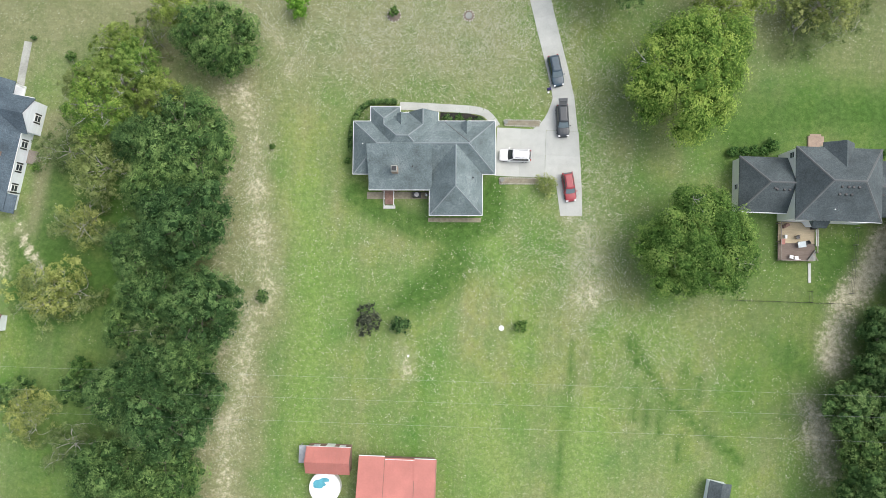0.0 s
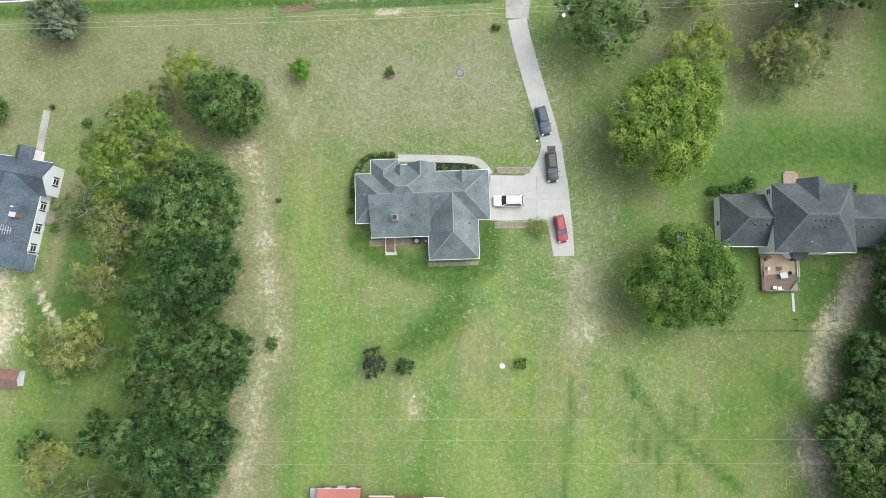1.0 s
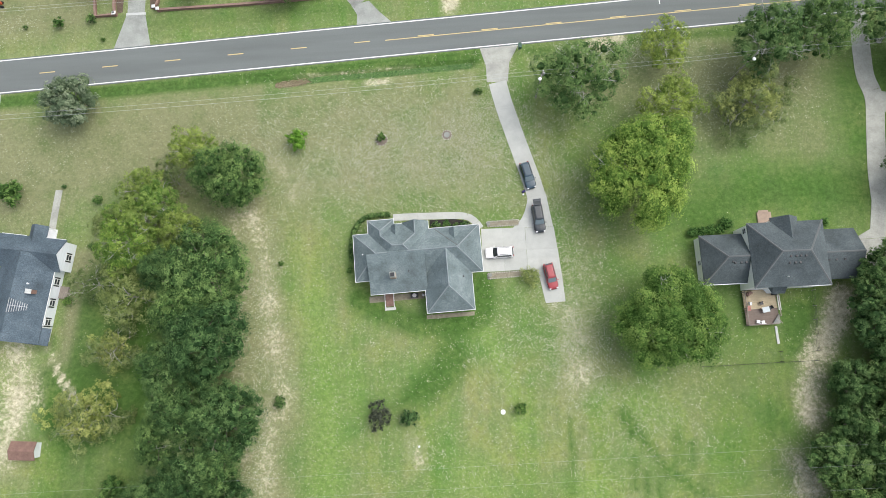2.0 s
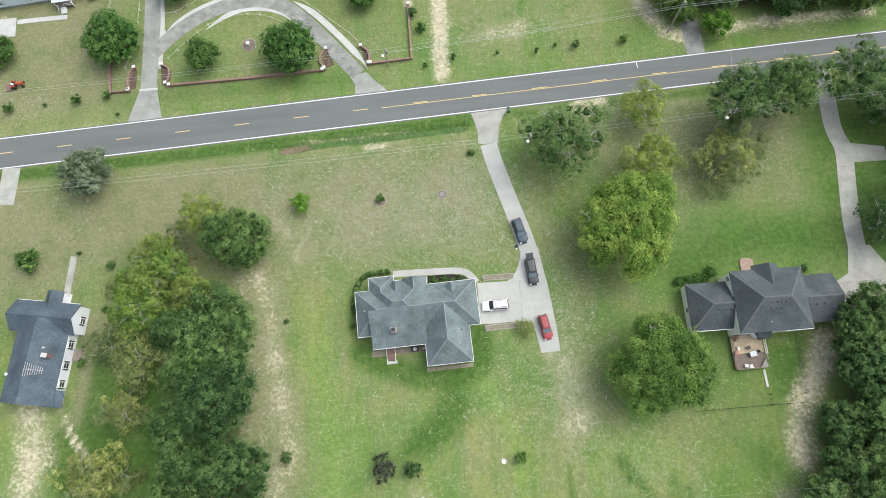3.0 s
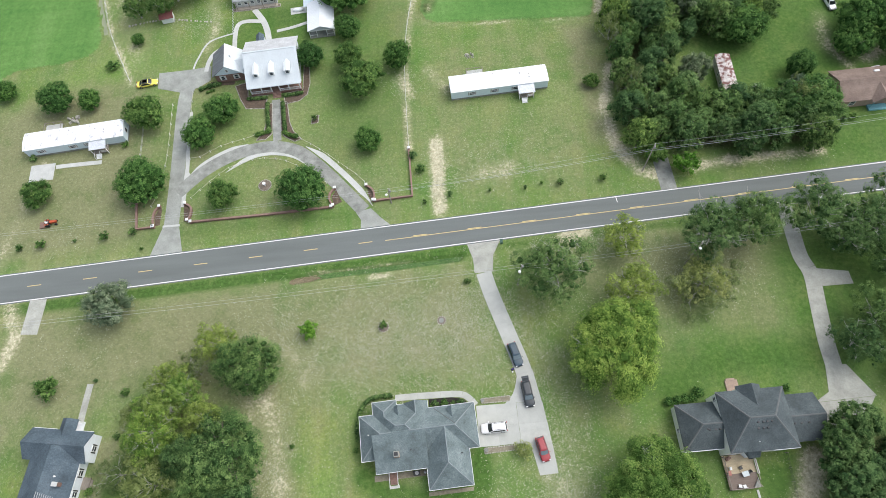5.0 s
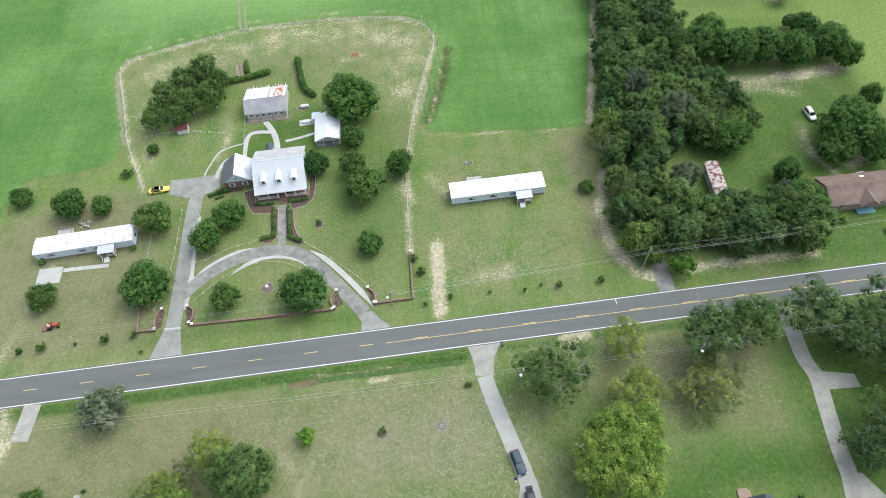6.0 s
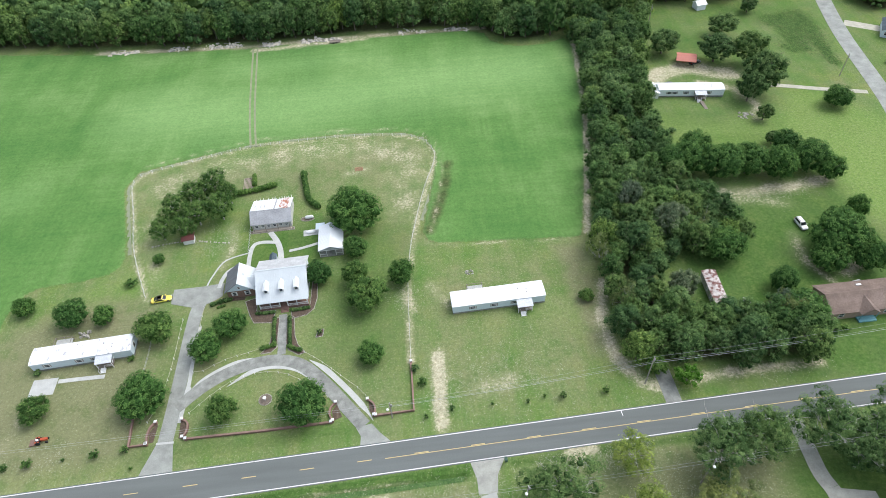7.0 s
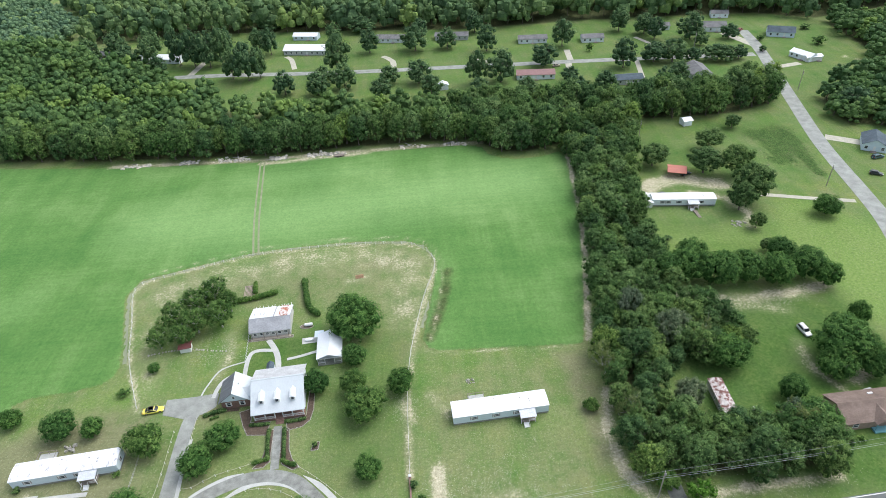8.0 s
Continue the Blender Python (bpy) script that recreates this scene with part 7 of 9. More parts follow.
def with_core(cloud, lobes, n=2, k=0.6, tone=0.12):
    """Adds the leafy mass behind the sprays: a lumpy ball of n x n patches a side in every lobe, open below; its low
    tone paints the shade seen in the crown's gaps.
    """
    rng = np.random.default_rng(len(cloud[0]))
    u = np.linspace(-1, 1, n + 1)
    quads = []
    for ax in range(3):
        for sign in (-1, 1):
            for i in range(n):
                for j in range(n):
                    q = np.zeros((4, 3))
                    q[:, ax], q[:, (ax + 1) % 3], q[:, (ax + 2) % 3] = sign, u[[i, i + 1, i + 1, i]], u[[j, j, j + 1, j + 1]]
                    q = np.tan(q * 0.785)
                    q /= np.linalg.norm(q, axis=1)[:, None]
                    if q[:, 2].mean() > -0.6:
                        quads.append(q if sign > 0 else q[::-1])
    d = np.concatenate(quads)
    out = []
    for x, y, z, r in lobes:
        p = rng.uniform(0, 6.28, 3)
        bulge = 1 + 0.10 * np.sin(4.3 * d[:, 0] + p[0]) + 0.10 * np.sin(4.9 * d[:, 1] + p[1]) + 0.08 * np.sin(4.1 * d[:, 2] + p[2])
        out.append(d * (r * k * bulge)[:, None] + (x, y, z))
    core = np.concatenate(out)
    # low tones pick the dark leaf colour, as painted shade between the sprays
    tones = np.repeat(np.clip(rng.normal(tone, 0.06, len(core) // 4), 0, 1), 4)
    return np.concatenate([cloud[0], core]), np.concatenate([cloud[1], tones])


def cloud_mesh(name, cloud, material):
    v, tuft = cloud
    me = bpy.data.meshes.new(name)
    q = np.arange(len(v)).reshape(-1, 4)
    f = np.concatenate([q[:, [0, 1, 3]], q[:, [1, 2, 3]]])
    me.vertices.add(len(v))
    me.vertices.foreach_set("co", v.astype(np.float32).ravel())
    me.loops.add(len(f) * 3)
    me.loops.foreach_set("vertex_index", f.astype(np.int32).ravel())
    me.polygons.add(len(f))
    me.polygons.foreach_set("loop_start", np.arange(0, len(f) * 3, 3, dtype=np.int32))
    me.update(calc_edges=True)
    me.validate()
    me.materials.append(material)
    me.attributes.new("tuft", "FLOAT", "POINT").data.foreach_set("value", tuft.astype(np.float32))
    return me


def crown_lobes(rng, r, h, clear, count, fat=1.0, rag=1.0, skirt=2.6):
    """Lobes of an uneven crown of radius r between the heights clear and h; rag: how far it strays from a dome; skirt: how full it stays towards its foot."""
    mid, half = (h + clear) / 2, (h - clear) / 2
    out = [(0, 0, mid, min(r, half) * 0.72)]
    p3, p5 = rng.uniform(0, 6.28, 2)
    for i in range(count):
        a = i * 2.39996 + rng.uniform(-0.4, 0.4)
        z = 1 - 1.92 * (i + 0.5) / count + rng.uniform(-0.12, 0.12)
        k = max(0.05, 1 - min(1, abs(z)) ** (skirt if z < 0 else 2)) ** 0.5
        lr = rng.uniform(0.15, 0.29) * fat * min(r, half * 1.5)
        rr = (r - lr * 0.8) * (1 + rag * rng.uniform(-0.3, 0.14)) * k * (1 + rag * (0.13 * math.sin(2 * a + p3) + 0.11 * math.sin(3 * a + p5)))
        out.append((rr * math.cos(a), rr * math.sin(a), mid + z * max(0.1, half - lr * 0.8) * rng.uniform(0.85, 1.05), lr))
    return out


def limbs(rng, r, h, clear, count, thick, twig=0.0, bare=1.0):
    s = Shape()
    top = Vector((rng.uniform(-0.06, 0.06) * r, rng.uniform(-0.06, 0.06) * r, h * 0.7))
    fork = Vector((top.x * 0.4, top.y * 0.4, max(0.4, clear * 0.9)))
    s.tube((0, 0, -0.2), (0, 0, 0.25), thick * 1.5, thick * 1.1, 8)
    s.tube((0, 0, 0.25), fork, thick * 1.1, thick * 0.8, 8)
    s.tube(fork, top, thick * 0.8, thick * 0.25, 6)
    for i in range(count):
        a = i * 2.4 + rng.uniform(-0.3, 0.3)
        start = fork.lerp(top, rng.uniform(0, 0.7))
        end = Vector((math.cos(a) * r * rng.uniform(0.55, 0.9) * bare, math.sin(a) * r * rng.uniform(0.55, 0.9) * bare, start.z + (h - start.z) * rng.uniform(0.3, 0.8)))
        mid = start.lerp(end, 0.5) + Vector((0, 0, (h - clear) * 0.07))
        s.tube(start, mid, thick * 0.42, thick * 0.26, 5)
        s.tube(mid, end, thick * 0.26, thick * 0.08, 5)
        for j in range(3):
            p = mid.lerp(end, rng.uniform(0.1, 0.9))
            q = p + Vector((rng.uniform(-1, 1), rng.uniform(-1, 1), rng.uniform(-0.1, 0.8))) * r * (0.22 + twig)
            s.tube(p, q, thick * 0.12, thick * 0.04, 4)
            if twig:
                for k in range(3):
                    p2 = p.lerp(q, rng.uniform(0.3, 1))
                    s.tube(p2, p2 + Vector((rng.uniform(-1, 1), rng.uniform(-1, 1), rng.uniform(-0.2, 0.6))) * r * 0.2, thick * 0.05, thick * 0.02, 3)
    return s


def crooked(rng, s, tips, p, d, length, r, depth):
    """A crooked branch of three pieces, with side branches; its ends are noted in tips."""
    for k in range(3):
        d = (d + Vector(rng.normal(size=3)) * 0.30 + Vector((0, 0, -0.02))).normalized()
        q = p + d * (length / 3)
        q.z = max(q.z, 0.5)
        s.tube(p, q, r * (1 - 0.22 * k), r * (1 - 0.22 * (k + 1)), 5 if depth > 1 else 4)
        p = q
        if depth and (k or rng.uniform() < 0.5):
            side = (d + Vector(rng.normal(size=3)) * 0.75).normalized()
            crooked(rng, s, tips, p, side, length * rng.uniform(0.5, 0.75), r * 0.5, depth - 1)
    tips.append((p.x, p.y, p.z))


def make_bare_tree(seed, r, h, leaf, count, label):
    """A half-bare tree: crooked pale limbs with loose tufts of leaves at part of their ends."""
    rng = np.random.default_rng(seed)
    t = thing("half_bare_tree", 0, 0, 0, label, "tree")
    s, tips = Shape(), []
    s.tube((0, 0, -0.2), (0, 0, h * 0.28), 0.26, 0.2, 8)
    for i in range(7):
        a = i * 0.9 + rng.uniform(-0.3, 0.3)
        crooked(rng, s, tips, Vector((0, 0, h * rng.uniform(0.16, 0.28))), Vector((math.cos(a), math.sin(a), rng.uniform(0.35, 0.9))).normalized(), r * rng.uniform(0.62, 0.95), 0.15, 3)
    part("trunk", s, PALE_BARK, t)
    lob = [(x, y, min(z, h), rng.uniform(0.45, 1.05)) for x, y, z in tips if rng.uniform() < 0.74]
    crown = new("crown", cloud_mesh("crown", leaf_cloud(rng, lob, count, 0.22, tuft=0.7, per=18), leaf))
    crown.parent = t
    return t


def make_tree(name, seed, r, h, clear, leaf, count, size, lobes, label, category="tree", bark=None, thick=None, twig=0.0, bare=1.0, group="", fat=1.0, per=13, core=2, rag=1.0, slim=0.27, skirt=2.6, heart=0.6):
    """One tree at the origin: trunk with limbs, and a crown of leaf clumps."""
    rng = np.random.default_rng(seed)
    t = thing(name, 0, 0, 0, label, category, group)
    part("trunk", limbs(rng, r, h, clear, 9, thick or 0.022 * h + 0.05, twig, bare), bark or BARK, t)
    lob = crown_lobes(rng, r, h, clear, lobes, fat, rag, skirt)
    cloud = leaf_cloud(rng, lob, count, size, tuft=max(0.5, 0.105 * r), per=per, slim=slim)
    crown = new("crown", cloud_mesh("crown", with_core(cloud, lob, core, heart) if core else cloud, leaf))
    crown.parent = t
    return t


def make_shrub(name, seed, r, h, leaf, count, size, label, lobes=9, heart=0.6):
    rng = np.random.default_rng(seed)
    t = thing(name, 0, 0, 0, label, "shrub")
    s = Shape()
    for i in range(5):
        a = i * 1.26
        s.tube((0, 0, -0.05), (math.cos(a) * r * 0.5, math.sin(a) * r * 0.5, h * 0.6), 0.04, 0.015, 5)
    part("stems", s, BARK, t)
    lob = crown_lobes(rng, r, h, 0.05, lobes + 6, 1.45)
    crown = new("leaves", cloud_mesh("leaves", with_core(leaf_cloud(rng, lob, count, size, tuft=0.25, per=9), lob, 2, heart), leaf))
    crown.parent = t
    return t


def plant(models, places, group, base_r, base_h, seed=1):
    """Set copies of models, each (x, y, radius, height), turned and stretched to size; the models themselves take the first places."""
    rng = random.Random(seed)
    for i, (x, y, r, h) in enumerate(places):
        m = models[i % len(models)]
        ob = m if i < len(models) else copy_thing(m, pose(0, 0, 0))
        ob.matrix_basis = pose(x, y, 0, 0, 0, rng.uniform(0, 360)) @ Matrix.Diagonal((r / base_r, r / base_r * rng.uniform(0.92, 1.08), h / base_h, 1))
        tagged(ob, group=group)


OAK = "dark green oak with a dense rounded crown"
oaks = [make_tree("oak_tree", 10 + i, 6, 12, 1.2, LEAF_DARK, 24000, 0.225, 84, OAK, rag=0.7, slim=0.22, heart=0.46) for i in range(3)]
plant(oaks, [(-43.5, 16.5, 7.4, 12), (-42.8, 4.8, 7.2, 13), (-49, -0.5, 4.9, 11), (-39.1, -8.4, 6.0, 12), (-45.6, -7.1, 5.7, 12), (-44.8, -16.3, 5.4, 11), (-50.2, -11.5, 4.4, 10),
             (-40.6, -15.2, 4.2, 11), (-50.0, -21.3, 5.4, 11), (-43.4, -25.3, 6.5, 12)], "oaks of the hedgerow", 6, 12)
plant([copy_thing(o, pose(0, 0, 0)) for o in oaks], [(-39.8, -21.5, 4.2, 9), (-50.6, -34, 6.5, 12), (-43.4, -34.5, 6.0, 12), (-47, 9.5, 5.5, 11.5), (-50.6, 16.5, 4.2, 10), (-39.8, 33.0, 6.3, 11), (-46.5, -44, 7, 12), (-52.5, -44, 6, 12), (-40.5, -42, 5.0, 10)], "oaks of the hedgerow", 6, 12, 2)
ROADSIDE = "open-crowned oak with pale limbs beside the road"
roadside = [make_tree("roadside_oak", 25 + i, 6, 12, 1.6, LEAF_OPEN, 13000, 0.25, 54, ROADSIDE, bark=PALE_BARK, twig=0.1, thick=0.36, heart=0.34, rag=1.2) for i in range(3)]
plant(roadside, [(21.9, 47.6, 7.3, 13), (55.2, 53.0, 6.8, 14), (64.6, 54.6, 6.4, 14), (78.6, 55.3, 6.6, 12), (82.5, 49.5, 4.6, 11), (77.5, 28.2, 4.5, 9), (87, 52, 6, 12), (83, 33, 5, 10), (91, 44, 6, 12), (92, 31, 6, 12), (95, 56, 6, 12), (88, 23, 5, 10)], "oaks along the road", 6, 12, 3)

PECAN = "broad-leaved shade tree with a light green uneven crown"
pecans = [make_tree("shade_tree", 30 + i, 8, 12.5, 2.6, LEAF_SHADE, 36000, 0.24, 84, PECAN, rag=0.8, slim=0.32, bark=PALE_BARK, twig=0.04) for i in range(2)]
plant(pecans, [(30.8, 30.3, 9.4, 13), (33.6, 5.1, 8.6, 11)], "shade trees on the lawn", 8, 12.5, 4)
YELLOWISH = "yellowing broad-leaved tree with an open crown"
yellows = [make_tree("yellowing_tree", 40 + i, 5, 9.5, 1.8, LEAF_YELLOW, 8500, 0.25, 40, YELLOWISH, twig=0.05, bark=PALE_BARK, slim=0.32, core=0) for i in range(3)]
plant(yellows, [(37.2, 42.6, 5.2, 10), (-55.6, 31.6, 3.9, 8), (-48.0, 23.7, 3.7, 10), (-46.8, 38.0, 4.4, 9), (37.9, 54.3, 4.7, 8), (-55.6, 26, 4.6, 10)], "yellowing trees", 5, 9.5, 5)
olives = [make_tree("olive_green_tree", 46 + i, 5, 9, 1.6, LEAF_OLIVE, 8500, 0.24, 40, "pale olive-green tree with a thin ragged crown", twig=0.06, bark=PALE_BARK, slim=0.3, core=0, rag=1.3, thick=0.2) for i in range(2)]
plant(olives, [(-57.0, 12.6, 5.4, 8.5), (-62.0, 25.6, 3.2, 7), (11.7, 13.8, 1.7, 2.2), (-64.6, -6.8, 5.4, 7.4), (52.2, 43.8, 5.6, 7.6), (-67.2, -25.6, 3.6, 5), (-60.6, 3.6, 3.2, 6)], "thin olive-green trees", 5, 9, 27)
mids = [make_tree("broadleaf_tree", 50 + i, 5, 10, 1.8, LEAF_SHADE, 13000, 0.22, 46, "mid-green broad-leaved tree with a ragged crown", rag=1.4, core=0, twig=0.06, bark=PALE_BARK) for i in range(2)]
plant(mids, [(-57.5, 22.0, 5.6, 10), (-52.5, 28.5, 4.5, 9)], "trees of the hedgerow's end", 5, 10, 6)
edges = [make_tree("wood_edge_tree", 53 + i, 5, 10, 1.4, LEAF_OPEN, 11000, 0.25, 58, "dark green broad-leaved tree at the wood's edge") for i in range(3)]
plant(edges, [(62.6, -5.8, 3.9, 7.5), (58.4, -17.6, 4.8, 8), (60.4, -23.6, 5.2, 8.5), (67.4, 8.6, 4.2, 10), (68.0, 2.8, 5.2, 11), (71.0, 13.2, 4.4, 10), (62.0, -11.8, 4.2, 7.5), (68.0, -6.0, 5.0, 11), (64.8, -14, 5.2, 11), (66, -24, 6, 12), (59, -30, 5, 11)], "trees of the wood edge", 5, 10, 6)
SPARSE = "half-bare tree with pale lichened branches and thin leaves"
sparse = [make_bare_tree(60 + i, 5.5, 8, LEAF_SPARSE, 12000, SPARSE) for i in range(2)]
plant(sparse, [(-62.6, -7.6, 4.4, 7.8), (53.1, 43.1, 6.0, 8), (-60.0, 4.4, 3.8, 7), (-64.4, 15.0, 3.8, 6), (-66.5, -27, 4.0, 5), (-60, -31, 4.0, 5), (45.6, 108.4, 3.6, 11), (47.5, 94, 3.4, 9.5), (83.5, 87, 3.2, 9), (73, 113.5, 3.2, 10), (-51.5, 33.5, 3.0, 6), (-44.5, -12, 3.0, 11)], "half-bare trees", 5.5, 8, 7)
yard_trees = [make_tree("yard_tree", 56 + i, 5, 10, 1.4, LEAF_MID, 9500, 0.25, 46, "mid-green broad-leaved tree in a loose clump", heart=0.42, rag=1.2, bark=PALE_BARK) for i in range(2)]
plant(yard_trees, [(-77.1, 133.4, 3.6, 7.5), (-74.2, 141.2, 4.6, 9.5), (-67.6, 138.6, 4.5, 9), (-64.6, 151.0, 5.1, 10), (-61.0, 140.2, 4.5, 9.5), (-69.2, 146.6, 4.6, 10), (-70.2, 133.4, 3.6, 8), (-59.6, 147.0, 3.3, 8)], "trees behind the drive", 5, 10, 26)
plant([copy_thing(m, pose(0, 0, 0)) for m in edges], [(96.4, 215.5, 6.2, 9.5), (123.4, 225.1, 6.0, 9), (113.6, 206.5, 6.6, 10.5), (123.9, 202.2, 6.4, 13), (121.2, 184.6, 6.8, 15), (115.0, 179.0, 5.0, 11), (115.5, 167.5, 3.0, 6), (112.6, 154.6, 2.3, 4.5), (142, 243, 3.4, 6)], "trees round the far yard", 5, 10, 28)
greys = [make_tree("juniper_tree", 65, 4.8, 8, 1.0, LEAF_GREY, 9000, 0.24, 50, "silvery grey-green evergreen tree", bark=PALE_BARK)]
plant(greys, [(-70.6, 48.8, 4.9, 8), (65.7, 117.4, 4.6, 12), (62.4, 96.0, 3.8, 9.5), (57.5, 128.0, 4.0, 12), (84.5, 88.5, 3.0, 8)], "", 4.8, 8, 8)
plant([make_tree("dark_leaved_tree", 67, 2.6, 4.5, 0.6, LEAF_BROWN, 2200, 0.2, 40, "small dark brownish ornamental tree on the lawn", fat=0.75)], [(-14.9, -8.9, 2.35, 3.4)], "", 2.6, 4.5, 9)
plant([make_tree("sapling", 68, 2.0, 3.6, 0.3, LEAF_BRIGHT, 1700, 0.22, 28, "bright green young tree on the lawn")], [(-29.2, 40.4, 2.0, 3.5), (55.7, 71.8, 2.9, 5.5)], "", 2.0, 3.6, 9)
shrubs = [make_shrub("shrub", 70 + i, 1.2, 1.8, LEAF_DARK if i == 0 else LEAF_MID, 1300, 0.15, "rounded green garden shrub") for i in range(2)]
plant(shrubs, [(-9.9, -9.5, 1.6, 2.8), (8.9, -8.5, 1.1, 2.0), (-32.0, -6.2, 1.1, 2.0), (-14.0, 40.6, 0.9, 1.6), (4.2, 48.7, 0.8, 1.3), (-66.3, 30.9, 0.9, 1.3), (-72.9, 33.8, 0.5, 1.0),
               (-82.0, 32.6, 2.4, 3.8), (-60.4, -22.5, 2.6, 4.4), (-59.8, -19, 2.0, 3.8), (-69.3, -23.4, 2.7, 4.5), (-32.3, 17.8, 0.5, 0.8), (-66.8, 22.4, 0.8, 1.0), (-70.6, 12.6, 0.9, 1.2), (-83, 21.5, 1.0, 1.4)], "garden shrubs", 1.2, 1.8, 10)
clipped = [make_shrub("clipped_shrub", 76, 1.2, 1.8, LEAF_GARDEN, 1500, 0.13, "tight round clipped shrub against the wall", 14, 0.72)]
plant(clipped, [(40.6, 20.5, 0.95, 1.2), (42.2, 20.6, 0.95, 1.2), (43.8, 20.8, 0.95, 1.2), (45.3, 20.8, 0.9, 1.2), (46.6, 21.9, 1.15, 1.4), (63.6, 21.4, 0.8, 1.0)], "clipped shrubs along the wall", 1.2, 1.8, 11)
plant([copy_thing(s, pose(0, 0, 0)) for s in shrubs], [(-4.4, 23.6, 0.85, 1.0), (-2.6, 23.8, 0.85, 1.0), (0.6, 23.7, 0.8, 0.9), (-5.2, 23.0, 0.5, 0.7), (-0.9, 23.5, 0.6, 0.7), (-20.0, 16.2, 0.6, 0.9)], "clipped shrubs by the house", 1.2, 1.8, 12)

DOME = "dense round-headed dark green garden tree"
domes = [make_tree("round_tree", 80 + i, 4.5, 7, 0.3, LEAF_GARDEN, 7000, 0.25, 44, DOME, fat=1.4, per=7, rag=0.45) for i in range(3)]
plant(domes, [(-107.7, 109.7, 2.9, 4.5), (-93.2, 105.2, 4.1, 6.5), (-85.1, 104.4, 2.9, 5), (-68.2, 78.6, 6.0, 7.5), (-56.2, 91.4, 4.3, 6), (-51.4, 97.7, 4.3, 6), (-31.0, 73.0, 5.6, 8), (-15.9, 85.6, 3.2, 5),
              (-76.1, 124.1, 1.7, 3), (-20.9, 133.2, 7.7, 11), (-30.1, 112.4, 3.5, 6), (-20.4, 120.8, 3.4, 6), (-7.9, 109.6, 3.5, 7)], "garden trees", 4.5, 7, 13)
greens = [make_tree("leafy_tree", 90 + i, 4.5, 7, 0.4, LEAF_MID, 7000, 0.25, 44, "mid-green leafy garden tree", fat=1.3, per=7, rag=0.8) for i in range(2)]
plant(greens, [(-70.1, 98.2, 4.6, 7), (-93.0, 78.2, 3.5, 5), (-49.3, 73.5, 3.5, 6.5), (-20.0, 110.4, 3.8, 7), (-17.2, 102.6, 5.2, 8), (39.0, 98.2, 2.0, 3), (49.5, 75.5, 2.6, 5)], "garden trees", 4.5, 7, 14)
saps = [make_shrub("young_shrub", 100 + i, 1.0, 2.0, LEAF_DARK if i else LEAF_MID, 420, 0.22, "small dark green shrub in a row by the road") for i in range(2)]
plant(saps, [(-90.4, 66, 1.2, 2.0), (-83.1, 66.3, 0.5, 1), (-76.1, 66.7, 1.1, 2.2), (-69.9, 67.2, 1.0, 1.8), (-67.5, 63, 0.4, 0.9), (2.2, 70.1, 0.7, 1.9), (11.3, 70.5, 0.4, 1.2), (19.3, 70.3, 0.5, 1.5), (23.2, 71.3, 0.4, 1.2), (27.3, 70.8, 0.9, 2.1),
             (37.1, 71.2, 0.9, 2.0), (-5.7, 81.3, 1.1, 2), (-4.2, 77.2, 1.2, 2.2), (-3.7, 68.8, 0.6, 1.6), (-95.3, 65.4, 0.8, 1.5), (-29.2, 94.5, 0.8, 1.8), (-81.9, 116.6, 1.6, 2.0), (-97.3, 89.6, 1.0, 1.3), (-75.2, 91.6, 1.0, 1.3), (83.8, 165, 1.4, 1.4), (98, 82, 1.0, 1.4), (107, 78, 1.0, 1.3)], "row of roadside shrubs", 1.0, 2.0, 15)
plant([copy_thing(m, pose(0, 0, 0)) for m in domes], [(142.8, 172.3, 4.8, 7), (107.5, 106.5, 7.2, 12), (102.8, 101.5, 4.6, 8), (120.4, 119.5, 3.0, 7), (88.6, 96.2, 3.4, 7), (110.8, 112, 5, 10), (113, 101, 5, 9), (78, 109, 5.4, 9), (88.3, 86, 5, 9), (84, 83, 4.5, 8)], "trees of the far yards", 4.5, 7, 16)
plant([copy_thing(m, pose(0, 0, 0)) for m in domes], [(81.9, 144.5, 5.8, 11), (89.9, 141, 6.3, 11), (98.5, 141.5, 5.4, 10), (106.5, 139, 5.7, 10), (117, 141, 5.6, 10), (113, 148, 4.5, 9), (85, 150, 5, 10), (75.5, 144, 5, 10), (121, 136, 4, 8)], "trees of the middle belt", 4.5, 7, 17)


far_trees = [make_tree("tall_tree", 120 + i, 6, 12, 0.1, LEAF_TALL, 2400, 0.34, 28, "tall dark tree among the far homes", fat=1.5, per=7, rag=0.9, skirt=5) for i in range(4)]
plant(far_trees, [(-138, 382, 5.5, 22), (-128, 378, 6.4, 22), (-118, 374, 6.8, 22), (-111, 377, 6.1, 22), (-100, 352, 5.1, 15.8), (-90, 347, 7.4, 22), (-84, 350, 5.1, 18.2), (-144, 362, 4.6, 12.8), (-156, 384, 5.7, 16.8), (-168, 382, 6.8, 14.8), (-172, 368, 5.5, 10.2), (-39, 349, 7.4, 21.8), (-34, 324, 6.9, 13.2), (-46, 334, 4.9, 9.8), (-22, 380, 5.7, 14.5), (6, 378, 7.6, 15.0), (26, 378, 6.3, 12.2), (-10, 327, 5.1, 9.8), (6, 324, 6.9, 13.0), (37, 317, 5.0, 17.8), (50, 317, 7.4, 17.5)], "trees among far homes", 5.2, 11.5, 21)
